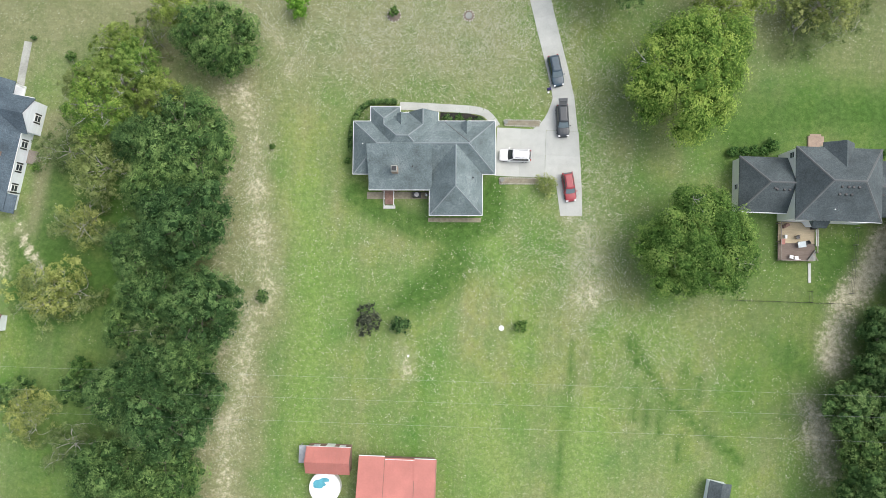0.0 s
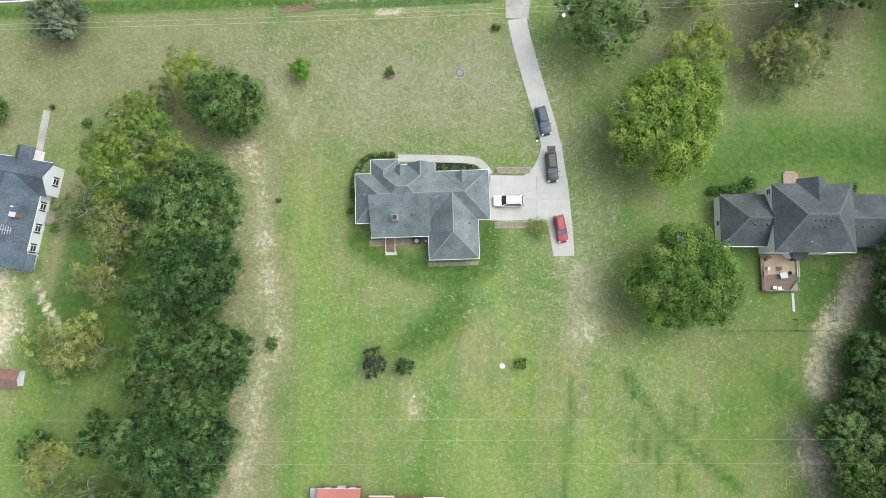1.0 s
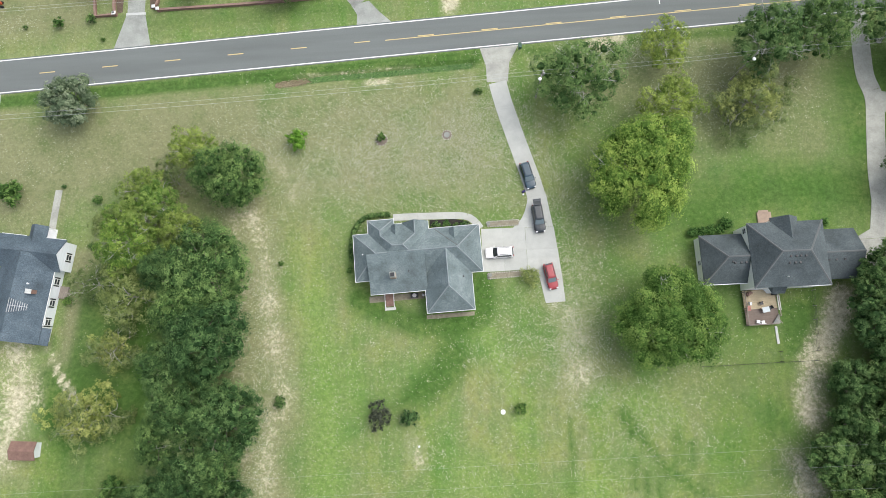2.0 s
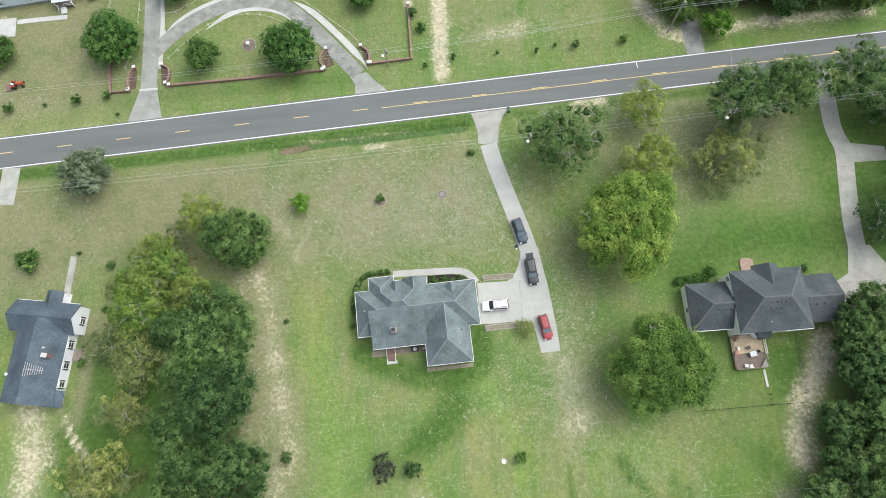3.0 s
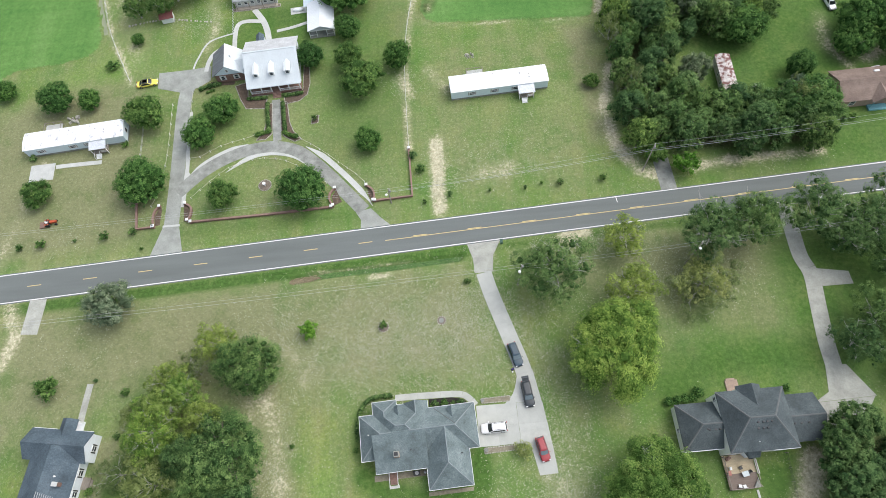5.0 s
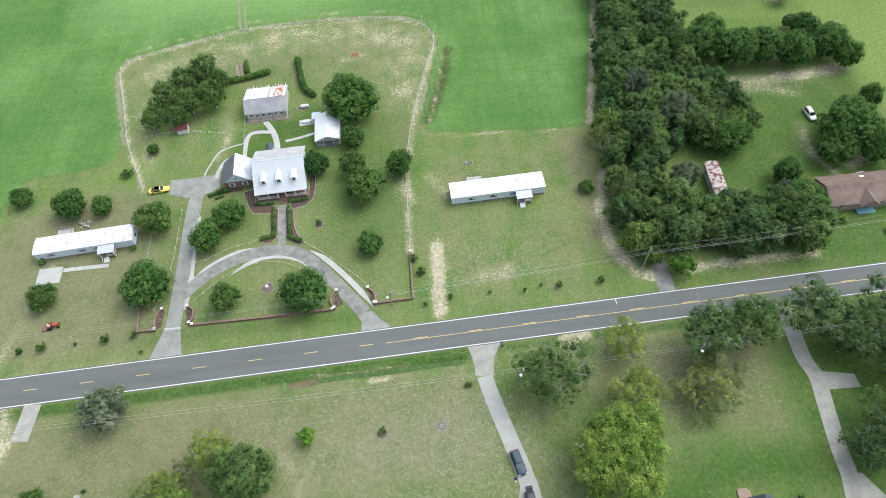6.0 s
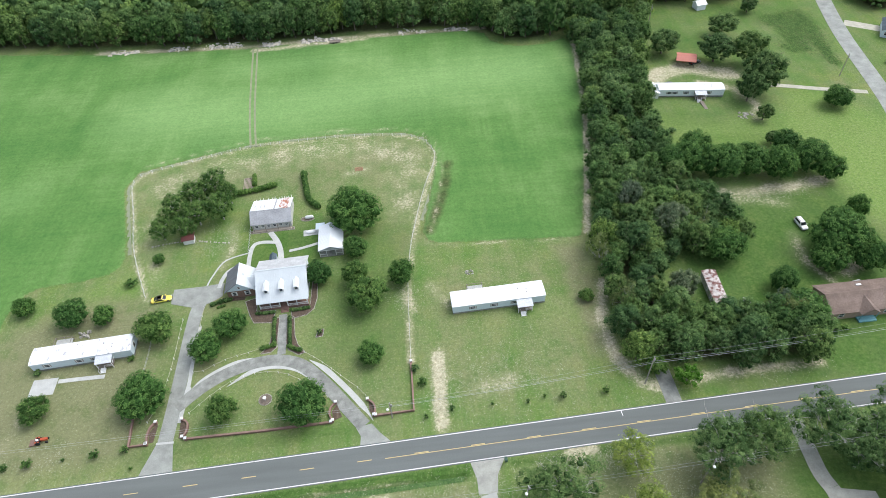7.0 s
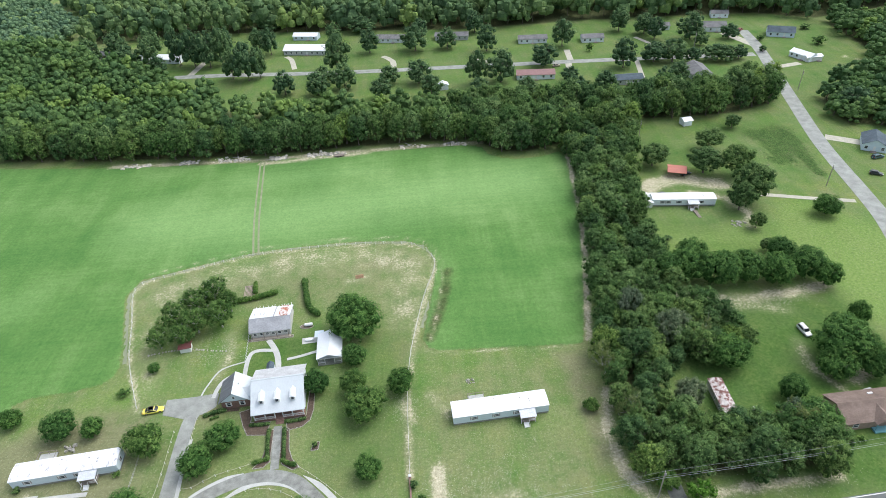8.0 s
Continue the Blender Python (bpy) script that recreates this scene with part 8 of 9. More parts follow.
plant([copy_thing(m, pose(0, 0, 0)) for m in far_trees], [(49, 368, 6.1, 15.5), (46, 405, 5.6, 13.8), (77, 336, 7.6, 12.5), (95, 367, 6.4, 16.0), (119, 325, 6.8, 16.0), (138, 330, 6.9, 11.2), (148, 328, 6.8, 13.0), (158, 326, 4.2, 7.8), (172, 363, 7.9, 15.8), (173, 350, 3.8, 8.8), (194, 359, 5.4, 8.8), (170, 326, 6.1, 8.8), (176, 323, 5.0, 8.8), (184, 325, 4.1, 7.8), (86, 311, 4.4, 8.0), (-28, 423, 7.8, 10.2), (73, 424, 6.5, 10.5), (149, 378, 6.1, 13.0), (152, 368, 4.9, 13.0), (-73, 452, 8.4, 9.2), (-92, 444, 8.4, 11.8)], "trees among far homes", 5.2, 11.5, 22)
plant([copy_thing(m, pose(0, 0, 0)) for m in far_trees], [(-196, 396, 7, 16), (-182, 404, 8, 18), (-160, 402, 8, 18), (-92, 398, 6, 15), (-45, 402, 6, 14), (10, 404, 6, 13), (136, 388, 7, 15), (201, 250, 8, 12), (-66, 322, 7, 13), (-48, 318, 7, 13), (-14, 306, 6, 12), (12, 305, 6, 12),
      (36, 297, 6, 11), (60, 294, 6, 11), (84, 291, 6, 11), (100, 294, 6, 11), (128, 290, 6, 12), (140, 300, 6, 11), (-112, 392, 7, 19), (-84, 390, 6, 17)], "trees among far homes", 6, 12, 23)
plant([copy_thing(m, pose(0, 0, 0)) for m in saps], [(108, 354, 2.2, 5.0), (245, 366, 3.5, 3), (210, 352, 2.2, 3), (202, 333, 2.4, 3.5), (237, 338, 3.7, 4.8)], "shrubs among far homes", 1.0, 2.0, 25)


def woods(name, outlines, spacing, leaves, size, low, high, label, seed, leaf=LEAF_WOODS, lumps=19):
    """A wood as one mesh: crowns of leaf clumps and bare stems, scattered over the outlines."""
    rng = np.random.default_rng(seed)
    models = []
    for k in range(5):
        lob = crown_lobes(rng, 1.0, 2.3, 0.0, lumps, 1.3 if lumps > 9 else 2.1, 0.5, 7)
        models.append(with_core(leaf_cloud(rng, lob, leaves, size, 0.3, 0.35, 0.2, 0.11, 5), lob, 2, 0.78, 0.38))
    spots, out, tones, tufts, stems = [], [], [], [], Shape()
    for poly in outlines:
        x0, y0 = np.min(poly, 0)
        x1, y1 = np.max(poly, 0)
        n = int((x1 - x0) * (y1 - y0) / spacing ** 2 * 4)
        cx, cy = rng.uniform(x0, x1, n), rng.uniform(y0, y1, n)
        ok = inside(cx, cy, poly)
        for x, y in zip(cx[ok], cy[ok]):
            if all((x - a) ** 2 + (y - b) ** 2 > (0.78 * spacing) ** 2 for a, b in spots):
                spots.append((x, y))
    for x, y in spots:
        k = rng.uniform()
        r = spacing * (0.52 + 0.36 * k)
        h = low + (high - low) * (0.25 * rng.uniform() + 0.75 * k)
        a = rng.uniform(0, 6.28)
        v, tuft = models[rng.integers(5)]
        c, s = math.cos(a), math.sin(a)
        v = np.stack([(v[:, 0] * c - v[:, 1] * s) * r + x, (v[:, 0] * s + v[:, 1] * c) * r + y, v[:, 2] * h / 2.3], 1)
        out.append(v)
        tufts.append(tuft)
        tones.append(np.full(len(v), rng.uniform()))
        stems.tube((x, y, -0.2), (x, y, h * 0.55), 0.22, 0.1, 4)
    w = tagged(new(name), label, "woods", kind="stuff")
    me = cloud_mesh("crowns", (np.concatenate(out), np.concatenate(tufts)), leaf)
    tone = me.attributes.new("tone", "FLOAT", "POINT")
    tone.data.foreach_set("value", np.concatenate(tones).astype(np.float32))
    crown = new("crowns", me)
    crown.parent = w
    part("stems", stems, BARK, w)
    return len(spots)


def strip_trees(outline, models, spacing, low, high, base_r, base_h, group, seed):
    """Sets single trees close together all over an outline."""
    rng = random.Random(seed)
    x0, y0 = np.min(outline, 0)
    x1, y1 = np.max(outline, 0)
    spots, count = [], 0
    for _ in range(int((x1 - x0) * (y1 - y0) / spacing ** 2 * 8)):
        x, y = rng.uniform(x0, x1), rng.uniform(y0, y1)
        if inside(np.array([x]), np.array([y]), outline)[0] and all((x - a) ** 2 + (y - b) ** 2 > (0.8 * spacing) ** 2 for a, b in spots):
            spots.append((x, y))
            k = rng.random()
            r, h = spacing * (0.62 + 0.3 * k), low + (high - low) * (0.4 * rng.random() + 0.6 * k)
            m = models[rng.randrange(len(models))] if count >= len(models) else models[count]
            ob = copy_thing(m, pose(0, 0, 0)) if count >= len(models) else m
            ob.matrix_basis = pose(x, y, 0, 0, 0, rng.uniform(0, 360)) @ Matrix.Diagonal((r / base_r, r / base_r * rng.uniform(0.9, 1.1), h / base_h, 1))
            tagged(ob, group=group)
            count += 1


strip = [make_tree("woodland_tree", 140 + i, 4.5, 10, 0.2, LEAF_STRIP, 6000, 0.27, 30, "dark green tree crowded in the woodland strip", fat=1.3, per=8, rag=1.0, skirt=5, heart=0.55) for i in range(6)]
strip_trees(WOODS_STRIP, strip, 5.0, 6.5, 12.5, 4.5, 10, "trees of the woodland strip", 5)
copse = [make_tree("copse_tree", 150 + i, 4.5, 10, 0.8, LEAF_STRIP, 6000, 0.28, 40, "green tree crowded in the copse by the lawn", fat=1.2, per=9, rag=0.8) for i in range(3)]
strip_trees(COPSE, copse, 5.4, 8, 12, 4.5, 10, "trees of the copse", 9)
strip_trees(WOODS_CORNER, [copy_thing(m, pose(0, 0, 0)) for m in strip], 6.4, 11, 17, 4.5, 10, "trees at the field's corner", 12)
strip_trees(WOODS_FRONT, [copy_thing(m, pose(0, 0, 0)) for m in strip], 6.4, 11, 17, 4.5, 10, "trees along the field's edge", 13)
woods("north_woods", [WOODS_NORTH, WOODS_WEST], 8.4, 420, 0.085, 10, 18, "dense woodland behind the green field", 6)
woods("far_woods", [WOODS_FAR[:10] + [(430, 520), (200, 520), (0, 540), (-200, 570)]], 10.5, 170, 0.17, 16, 24, "tall dark far woods behind the homes", 7, LEAF_HAZY, 8)
woods("pine_plantation", [WOODS_PINE], 6.6, 70, 0.2, 9, 12, "even-aged light green pine plantation", 11, LEAF_PINE, 5)
woods("east_woods", [WOODS_EAST], 8.2, 420, 0.085, 8, 14, "dense woodland beside the side road", 8)


# ---- poles and wires ----
def utility_pole(x, y, h, lamp=False, lean=0.0):
    p = thing("utility_pole", x, y, ROAD_TURN, "grey wooden utility pole with cables", "utility pole", "poles along the road")
    part("pole", Shape().tube((0, 0, -0.3), (0, 0, h), 0.17, 0.11, 10), POLE_WOOD, p)
    part("insulator", Shape().tube((0, 0, h), (0, 0, h + 0.22), 0.07, 0.05, 8), WHITE_PAINT, p)
    part("transformer", Shape().tube((0.28, 0.1, h - 1.7), (0.28, 0.1, h - 0.9), 0.19, 0.19, 10), GREY_METAL_POST, p)
    if lamp:
        l = part("lamp_arm", Shape().tube((0, 0, h - 1.2), (-0.5, -0.9, h - 0.7), 0.04, 0.04, 6), GREY_METAL_POST, p)
        part("lamp_head", Shape().ball((-0.55, -1.05, h - 0.75), 0.32, 0.32, 0.16), WHITE_PAINT, l)
    return p


def rod(points, r, n=4):
    """One bent rod along a line of points."""
    s, pts = Shape(), [Vector(p) for p in points]
    for i, p in enumerate(pts):
        d = (pts[min(i + 1, len(pts) - 1)] - pts[max(i - 1, 0)]).normalized()
        u = d.cross(Vector((0, 0, 1))).normalized() if abs(d.z) < 0.95 else Vector((1, 0, 0))
        w = u.cross(d)
        s.v += [tuple(p + (u * math.cos(math.tau * k / n) + w * math.sin(math.tau * k / n)) * r) for k in range(n)]
    for i in range(len(pts) - 1):
        s.f += [(n * i + k, n * i + (k + 1) % n, n * i + n + (k + 1) % n, n * i + n + k) for k in range(n)]
    s.f += [tuple(reversed(range(n))), tuple(range(n * len(pts) - n, n * len(pts)))]
    return s


def wire(a, b, sag, r, material, name="cable"):
    pts = [Vector(a).lerp(Vector(b), i / 20) - Vector((0, 0, sag * 4 * (i / 20) * (1 - i / 20))) for i in range(21)]
    return single(name, rod(pts, r), material, "thin overhead power cable", "cable", "overhead cables")


SOUTH_POLES = [(-150, 42.5), (-68, 45.0), (14.8, 47.2), (50.8, 49.0), (100, 53.0), (150, 56.0)]
for x, y in SOUTH_POLES[2:4]:
    utility_pole(x, y, 10.8, True)
utility_pole(150, 56, 10.8)
utility_pole(-150, 42.5, 10.8)
for (x0, y0), (x1, y1) in (((-150, 42.5), (14.8, 47.2)), ((14.8, 47.2), (50.8, 49.0)), ((50.8, 49.0), (150, 56.0))):
    long = math.dist((x0, y0), (x1, y1))
    wire((x0, y0, 11.0), (x1, y1, 11.0), long * 0.012, 0.016, ALU)
    wire((x0, y0, 9.6), (x1, y1, 9.6), long * 0.014, 0.02, ALU)
NORTH_POLES = [(-180, 62.5), (-95, 66.0), (-11.3, 69.5), (46.5, 72.4), (120, 77.5), (200, 82.0)]
for i, (x, y) in enumerate(NORTH_POLES):
    if i not in (1,):
        utility_pole(x, y, 6.5 if i == 2 else 10.8, i == 2)
for (x0, y0), (x1, y1) in zip(NORTH_POLES[2:], NORTH_POLES[3:]):
    long = math.dist((x0, y0), (x1, y1))
    lo = 6.4 if x0 == -11.3 else 10.8
    for dz, r in ((0.15, 0.016), (-1.7, 0.02), (-2.4, 0.03)):
        wire((x0, y0, lo + dz * (0.6 if lo < 7 else 1)), (x1, y1, 10.8 + dz), long * 0.012, r, ALU)
for dz in (0.0, -0.9):
    wire((-180, 62.5, 10.6 + dz), (-11.3, 69.5, 6.4 + dz), 1.6, 0.018, ALU)
for x, y, h in ((153.7, 189.7, 9), (99.1, 239.9, 8), (191.6, 277.4, 10), (168.2, 347.3, 9)):
    utility_pole(x, y, h)

for x0, y0, x1, y1 in ((-90, -18.9, 110, -13.6), (-90, -22.2, 110, -16.4), (-90, -25.5, 110, -19.9)):
    wire((x0, y0, 8.8), (x1, y1, 8.8), 1.0, 0.007, ALU)
for x, y, top in ((-90, -22.0, 9.2), (110, -16.6, 9.2)):
    utility_pole(x, y, top)
    single("crossarm", Shape().box(0, 0, 0, 0.12, 7.4, 0.14), POLE_WOOD, "wooden crossarm on a utility pole", "crossarm", at=pose(x, y, 8.68))

# ---- fences, walls, ropes ----
def post_line(name, line, step, post, post_r, material, label, rope=None, height=0.9, group="", rail_z=(0.8,)):
    f = thing(name, 0, 0, 0, label, "fence", group)
    pts, acc = [], 0.0
    path = curve(line, 0.5)
    pts.append(path[0])
    for a, b in zip(path, path[1:]):
        acc += math.dist(a, b)
        if acc >= step:
            pts.append(b)
            acc = 0.0
    for px_, py_ in pts:
        part("post", Shape().box(px_, py_, -0.1, post_r * 2, post_r * 2, height + 0.1), post, f)
    for z in rail_z:
        line = []
        for (x0, y0), (x1, y1) in zip(pts, pts[1:]):
            line += [(x0, y0, z), ((x0 + x1) / 2, (y0 + y1) / 2, z - (0.12 if rope else 0.0))]
        part("rope" if rope else "rail", rod(line + [(*pts[-1], z)], rope or 0.04), material, f)
    return f


ROPE = plain("pale_rope", (0.62, 0.58, 0.48), 0.9)
for line in ([(-66.7, 73.6), (-65.4, 77.5), (-64.6, 86), (-64.7, 95), (-65.0, 103.5)], [(-60.2, 106), (-59.9, 96.3), (-59.6, 88.5)], [(-59.0, 86.0), (-57.6, 85.6), (-51.7, 88.8), (-45.0, 90.6), (-42.4, 91.6)],
             [(-35, 90.0), (-32.4, 89.0), (-27.5, 85.3), (-23.0, 81.2), (-18.6, 77.2), (-16.6, 74.4)], [(-57.6, 75.0), (-53.6, 79.0), (-48.4, 82.9), (-41.5, 84.3), (-35.3, 82.8), (-30, 79), (-26.0, 76.0)]):
    post_line("rope_fence", line, 2.6, WHITE_PAINT, 0.05, ROPE, "pale rope strung between short white posts", 0.035, 0.75, "rope edging of the drive", (0.6,))
WIRE = plain("galvanised_wire", (0.5, 0.5, 0.48), 0.5, 0.4)
PALE_WIRE = plain("pale_grey_mesh_wire", (0.52, 0.53, 0.48), 0.6)
FENCE = [(-6.6, 84.5), (-6.6, 97.5), (-6.4, 109), (-5.3, 121.3), (-3.2, 132.7), (0, 147), (3.6, 158.5), (4.0, 164.8), (0.6, 171.2), (-6.5, 175.0), (-27.9, 177.0), (-56.9, 175.4), (-78.6, 169.2), (-91.0, 165.0), (-93.6, 159.8), (-89, 144), (-84.6, 128.5), (-76.4, 110.0)]
post_line("field_fence", FENCE, 3.0, WHITE_PAINT, 0.05, PALE_WIRE, "pale post and wire fence around the yard", 0.028, 1.1, "", (0.35, 0.7, 1.05))
post_line("wire_fence", [(40, -2.7), (53.0, -2.4), (59.3, -2.3)], 2.4, DARK, 0.04, DARK, "dark wire fence across the lawn", 0.016, 1.2, "", (0.4, 0.8, 1.15))
post_line("wire_fence", [(53.2, -2.3), (53.2, 0.4)], 1.3, DARK, 0.04, DARK, "dark wire fence across the lawn", 0.016, 1.2, "", (0.4, 0.8, 1.15))
post_line("wire_fence", [(60.0, 9.6), (59.6, 3.0), (59.3, -2.3)], 2.2, POLE_WOOD, 0.05, DARK, "dark wire fence with a few posts", 0.02, 1.2, "", (0.4, 0.8, 1.15))
post_line("yard_fence", [(-71.2, 77), (-71.2, 90.5), (-71.8, 100)], 2.5, POLE_WOOD, 0.05, WIRE, "low grey fence beside the tree", 0.03, 0.9, "", (0.4, 0.8))
single("gangplank", Shape().box(0, 0, 0, 0.4, 3.0, 0.12), PALE_CONCRETE, "pale plank laid on the grass by the deck", "plank", at=pose(53.2, 2.2, 0, 0, 0, 2))


def brick_wall(line, height=0.6):
    w = thing("brick_wall", 0, 0, 0, "low red brick garden wall with square piers", "garden wall", "low brick walls of the drive")
    part("wall", ribbon(line, 0.32, -0.1, height), BRICK, w)
    part("coping", ribbon(line, 0.42, height, height + 0.07), surface("brick_coping", (0.285, 0.185, 0.15), 0.8, 1.2, 1.2, 8, 0.9), w)
    for x, y in (line[0], line[-1]):
        pier = part("pier", Shape().box(x, y, 0, 0.55, 0.55, height + 0.35, ROAD_TURN), BRICK, w)
        part("pier_cap", Shape().box(x, y, height + 0.35, 0.68, 0.68, 0.14, ROAD_TURN, 0.7), WHITE_PAINT, pier)


brick_wall([(-70.4, 76.0), (-69.4, 68.0), (-65.6, 68.2)])
brick_wall(curve([(-65.5, 68.3), (-65.9, 70.4), (-65.6, 72.4), (-64.7, 73.4)], 0.5))
brick_wall(curve([(-58.8, 73.6), (-57.4, 72.6), (-57.2, 70.6), (-57.8, 69.2)], 0.5))
brick_wall([(-57.0, 68.7), (-40, 69.0), (-25.0, 69.6)])
brick_wall(curve([(-24.6, 69.9), (-25.4, 71.6), (-25.2, 73.2), (-24.2, 74.4)], 0.5))
brick_wall(curve([(-16.9, 74.5), (-15.6, 73.4), (-15.1, 71.8), (-15.4, 70.4)], 0.5))
brick_wall([(-15.0, 70.3), (-6.4, 70.7), (-6.6, 83.6)])
for poly in ([(-65.3, 68.6), (-64.3, 68.8), (-64.2, 73.0), (-64.8, 73.2), (-65.7, 71)], [(-59.2, 73.4), (-58.8, 69.2), (-57.8, 69.3), (-57.4, 71), (-58.2, 73.2)],
             [(-24.4, 70.1), (-22.6, 70.9), (-23.9, 74.1), (-25.0, 72.4)], [(-16.7, 74.2), (-16.4, 71.6), (-15.5, 70.6), (-15.3, 72.6)]):
    single("flower_bed", Shape().prism(poly, -0.1, 0.08), MULCH, "brown mulched bed inside a curved brick wall", "flower bed", kind="structure")


SOIL = surface("dry_brown_soil", (0.27, 0.245, 0.175), 0.7, 1.3, 1.5, 8, 1.0, relief=0.04)


CLAY = surface("grey_brown_mulch", (0.20, 0.165, 0.13), 0.7, 1.3, 1.5, 8, 1.0, relief=0.04)


def bed(outline, label="brown mulched flower bed with a stone edge", stones=True, soil=MULCH):
    b = thing("flower_bed", 0, 0, 0, label, "flower bed", kind="structure")
    part("mulch", Shape().prism(outline, -0.1, 0.07), soil, b)
    if stones:
        pts = outline + outline[:1]
        for a, c in zip(pts, pts[1:]):
            n = max(1, int(math.dist(a, c) / 0.3))
            for i in range(n):
                p = Vector(a).lerp(Vector(c), (i + 0.5) / n)
                part("stone", Shape().box(p.x, p.y, 0, 0.26 * random.uniform(0.7, 1.2), 0.2, 0.14, random.uniform(0, 90), 0.75), STONE, b)


bed([(-49.6, 107.0), (-47.9, 102.4), (-46.4, 99.6), (-41.6, 99.2), (-41.2, 103.2), (-46.2, 103.4), (-46.4, 108)])
bed([(-37.2, 103.2), (-36.6, 100.0), (-33, 100.8), (-31.2, 102.6), (-30.6, 106), (-30.9, 112), (-32.2, 112), (-32.3, 104.2)])
bed([(-41.2, 100.6), (-39.9, 100.6), (-39.6, 91.4), (-41.0, 90.0), (-43.4, 89.8), (-41.6, 92.0), (-41.1, 95.5)])
bed([(-37.9, 101.0), (-36.2, 100.6), (-35.4, 94.5), (-34.4, 91.7), (-32.4, 89.2), (-34.0, 88.6), (-36.6, 90.4), (-37.4, 92.6)])
bed([(-56.0, 107.8), (-50, 107.6), (-49.8, 108.6), (-56.0, 109.0)], stones=False)
bed([(-5.6, 22.65), (2.27, 23.1), (1.4, 24.2), (-1.0, 24.75), (-5.6, 24.75)], "dark mulched bed along the front wall", False, surface("black_mulch", (0.035, 0.032, 0.026), 0.6, 1.6, 1.5, 8, 1.0, relief=0.05))
bed([(4.6, 24.0), (10.4, 24.2), (10.3, 23.2), (4.8, 23.1)], "dry soil strip edged with pale stones", soil=SOIL)
bed([(4.4, 14.7), (10.6, 14.9), (10.6, 14.0), (4.4, 13.7)], "dry soil strip edged with pale stones", soil=SOIL)
bed([(-16.6, 10.2), (-6.9, 10.7), (-6.9, 11.8), (-16.6, 11.3)], "bare soil strip along the back wall", False, SOIL)
bed([(-6.6, 7.0), (1.8, 7.4), (1.8, 8.1), (-6.6, 7.7)], "bare soil strip along the back wall", False, SOIL)
bed([(-52.0, 132.6), (-39.2, 133.2), (-39.2, 134.2), (-52.2, 133.6)], "bare soil strip along the workshop", True, CLAY)
bed([(-35.6 + 2.0 * math.cos(i * 0.6283), 137.2 + 1.0 * math.sin(i * 0.6283)) for i in range(10)], "oval mulch bed under a gas tank", True, CLAY)
bed([(-30.1, 93.4), (-28.4, 93.6), (-28.2, 95.8), (-29.6, 95.6)], "small stone-edged mulch bed")
for x, y, r in ((-40.6, 77.0, 1.5), (-1.9, 40.7, 0.9), (-14.0, 40.3, 1.1)):
    ring = [(x + r * math.cos(i * 0.5236), y + r * math.sin(i * 0.5236)) for i in range(12)]
    bed(ring, "round mulch bed with a ring of pale stones", soil=CLAY)
for x, y in ((4.9, 23.6), (4.8, 14.3)):
    single("planter", Shape().tube((0, 0, 0), (0, 0, 0.45), 0.28, 0.34, 12), GREY_CONCRETE, "round grey planter on the mulch strip", "planter", "planters by the drive", at=pose(x, y, 0.06))
urn = thing("bird_bath", -40.6, 77.0, 0, "white stone bird bath in a round bed", "bird bath")
part("stem", Shape().tube((0, 0, 0), (0, 0, 0.75), 0.2, 0.12, 10), WHITE_PAINT, urn)
part("bowl", Shape().tube((0, 0, 0.75), (0, 0, 0.95), 0.2, 0.42, 14), WHITE_PAINT, urn)


def hedge(outline_line, width, height, leaf, label, seed):
    rng = np.random.default_rng(seed)
    h = thing("hedge", 0, 0, 0, label, "hedge")
    pts = curve(outline_line, width * 0.45)
    lobes = [(x, y, height * 0.5 + rng.uniform(-0.05, 0.05), max(width, height) * rng.uniform(0.42, 0.6)) for x, y in pts]
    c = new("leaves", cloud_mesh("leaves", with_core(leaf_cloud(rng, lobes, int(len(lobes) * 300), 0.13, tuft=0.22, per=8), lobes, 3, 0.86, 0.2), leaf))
    c.parent = h
    st = Shape()
    for x, y in pts[::2]:
        st.tube((x, y, -0.1), (x, y, height * 0.7), 0.04, 0.02, 4)
    part("stems", st, BARK, h)


hedge([(-19.5, 18.0), (-19.6, 21.0), (-18.6, 24.2), (-16.6, 25.75), (-13.0, 26.0)], 0.8, 0.8, LEAF_DARK, "low dark green hedge along the front wall", 21)
hedge([(-40.3, 92.6), (-40.8, 96.5), (-41.0, 100.4)], 0.9, 0.8, LEAF_DARK, "clipped dark hedge beside the walk", 1)
hedge([(-36.3, 91.8), (-36.8, 96), (-37.2, 100.2)], 0.9, 0.8, LEAF_DARK, "clipped dark hedge beside the walk", 2)
hedge([(-43.2, 91.2), (-41.6, 91.6), (-40.2, 92.0)], 1.2, 0.9, LEAF_MID, "rounded green shrubs where the walk meets the drive", 3)
hedge([(-36.4, 91.2), (-34.8, 90.2), (-33.6, 89.8)], 1.2, 0.9, LEAF_MID, "rounded green shrubs where the walk meets the drive", 4)
hedge([(-58.2, 106.6), (-56.2, 107.4), (-53.5, 107.9)], 1.1, 0.9, LEAF_DARK, "low clipped hedge by the brick wing", 5)
hedge([(-46, 102.4), (-43.5, 102.3), (-41.5, 102.4)], 0.8, 0.7, LEAF_DARK, "low shrubs along the porch", 6)
hedge([(-37, 102.6), (-35, 102.6), (-32.5, 103)], 0.8, 0.7, LEAF_DARK, "low shrubs along the porch", 7)
hedge([(-38.2, 157.6), (-37.2, 152), (-35.6, 145.2), (-32.6, 141.6)], 2.2, 2.0, LEAF_MID, "overgrown vine hedge in the back yard", 8)
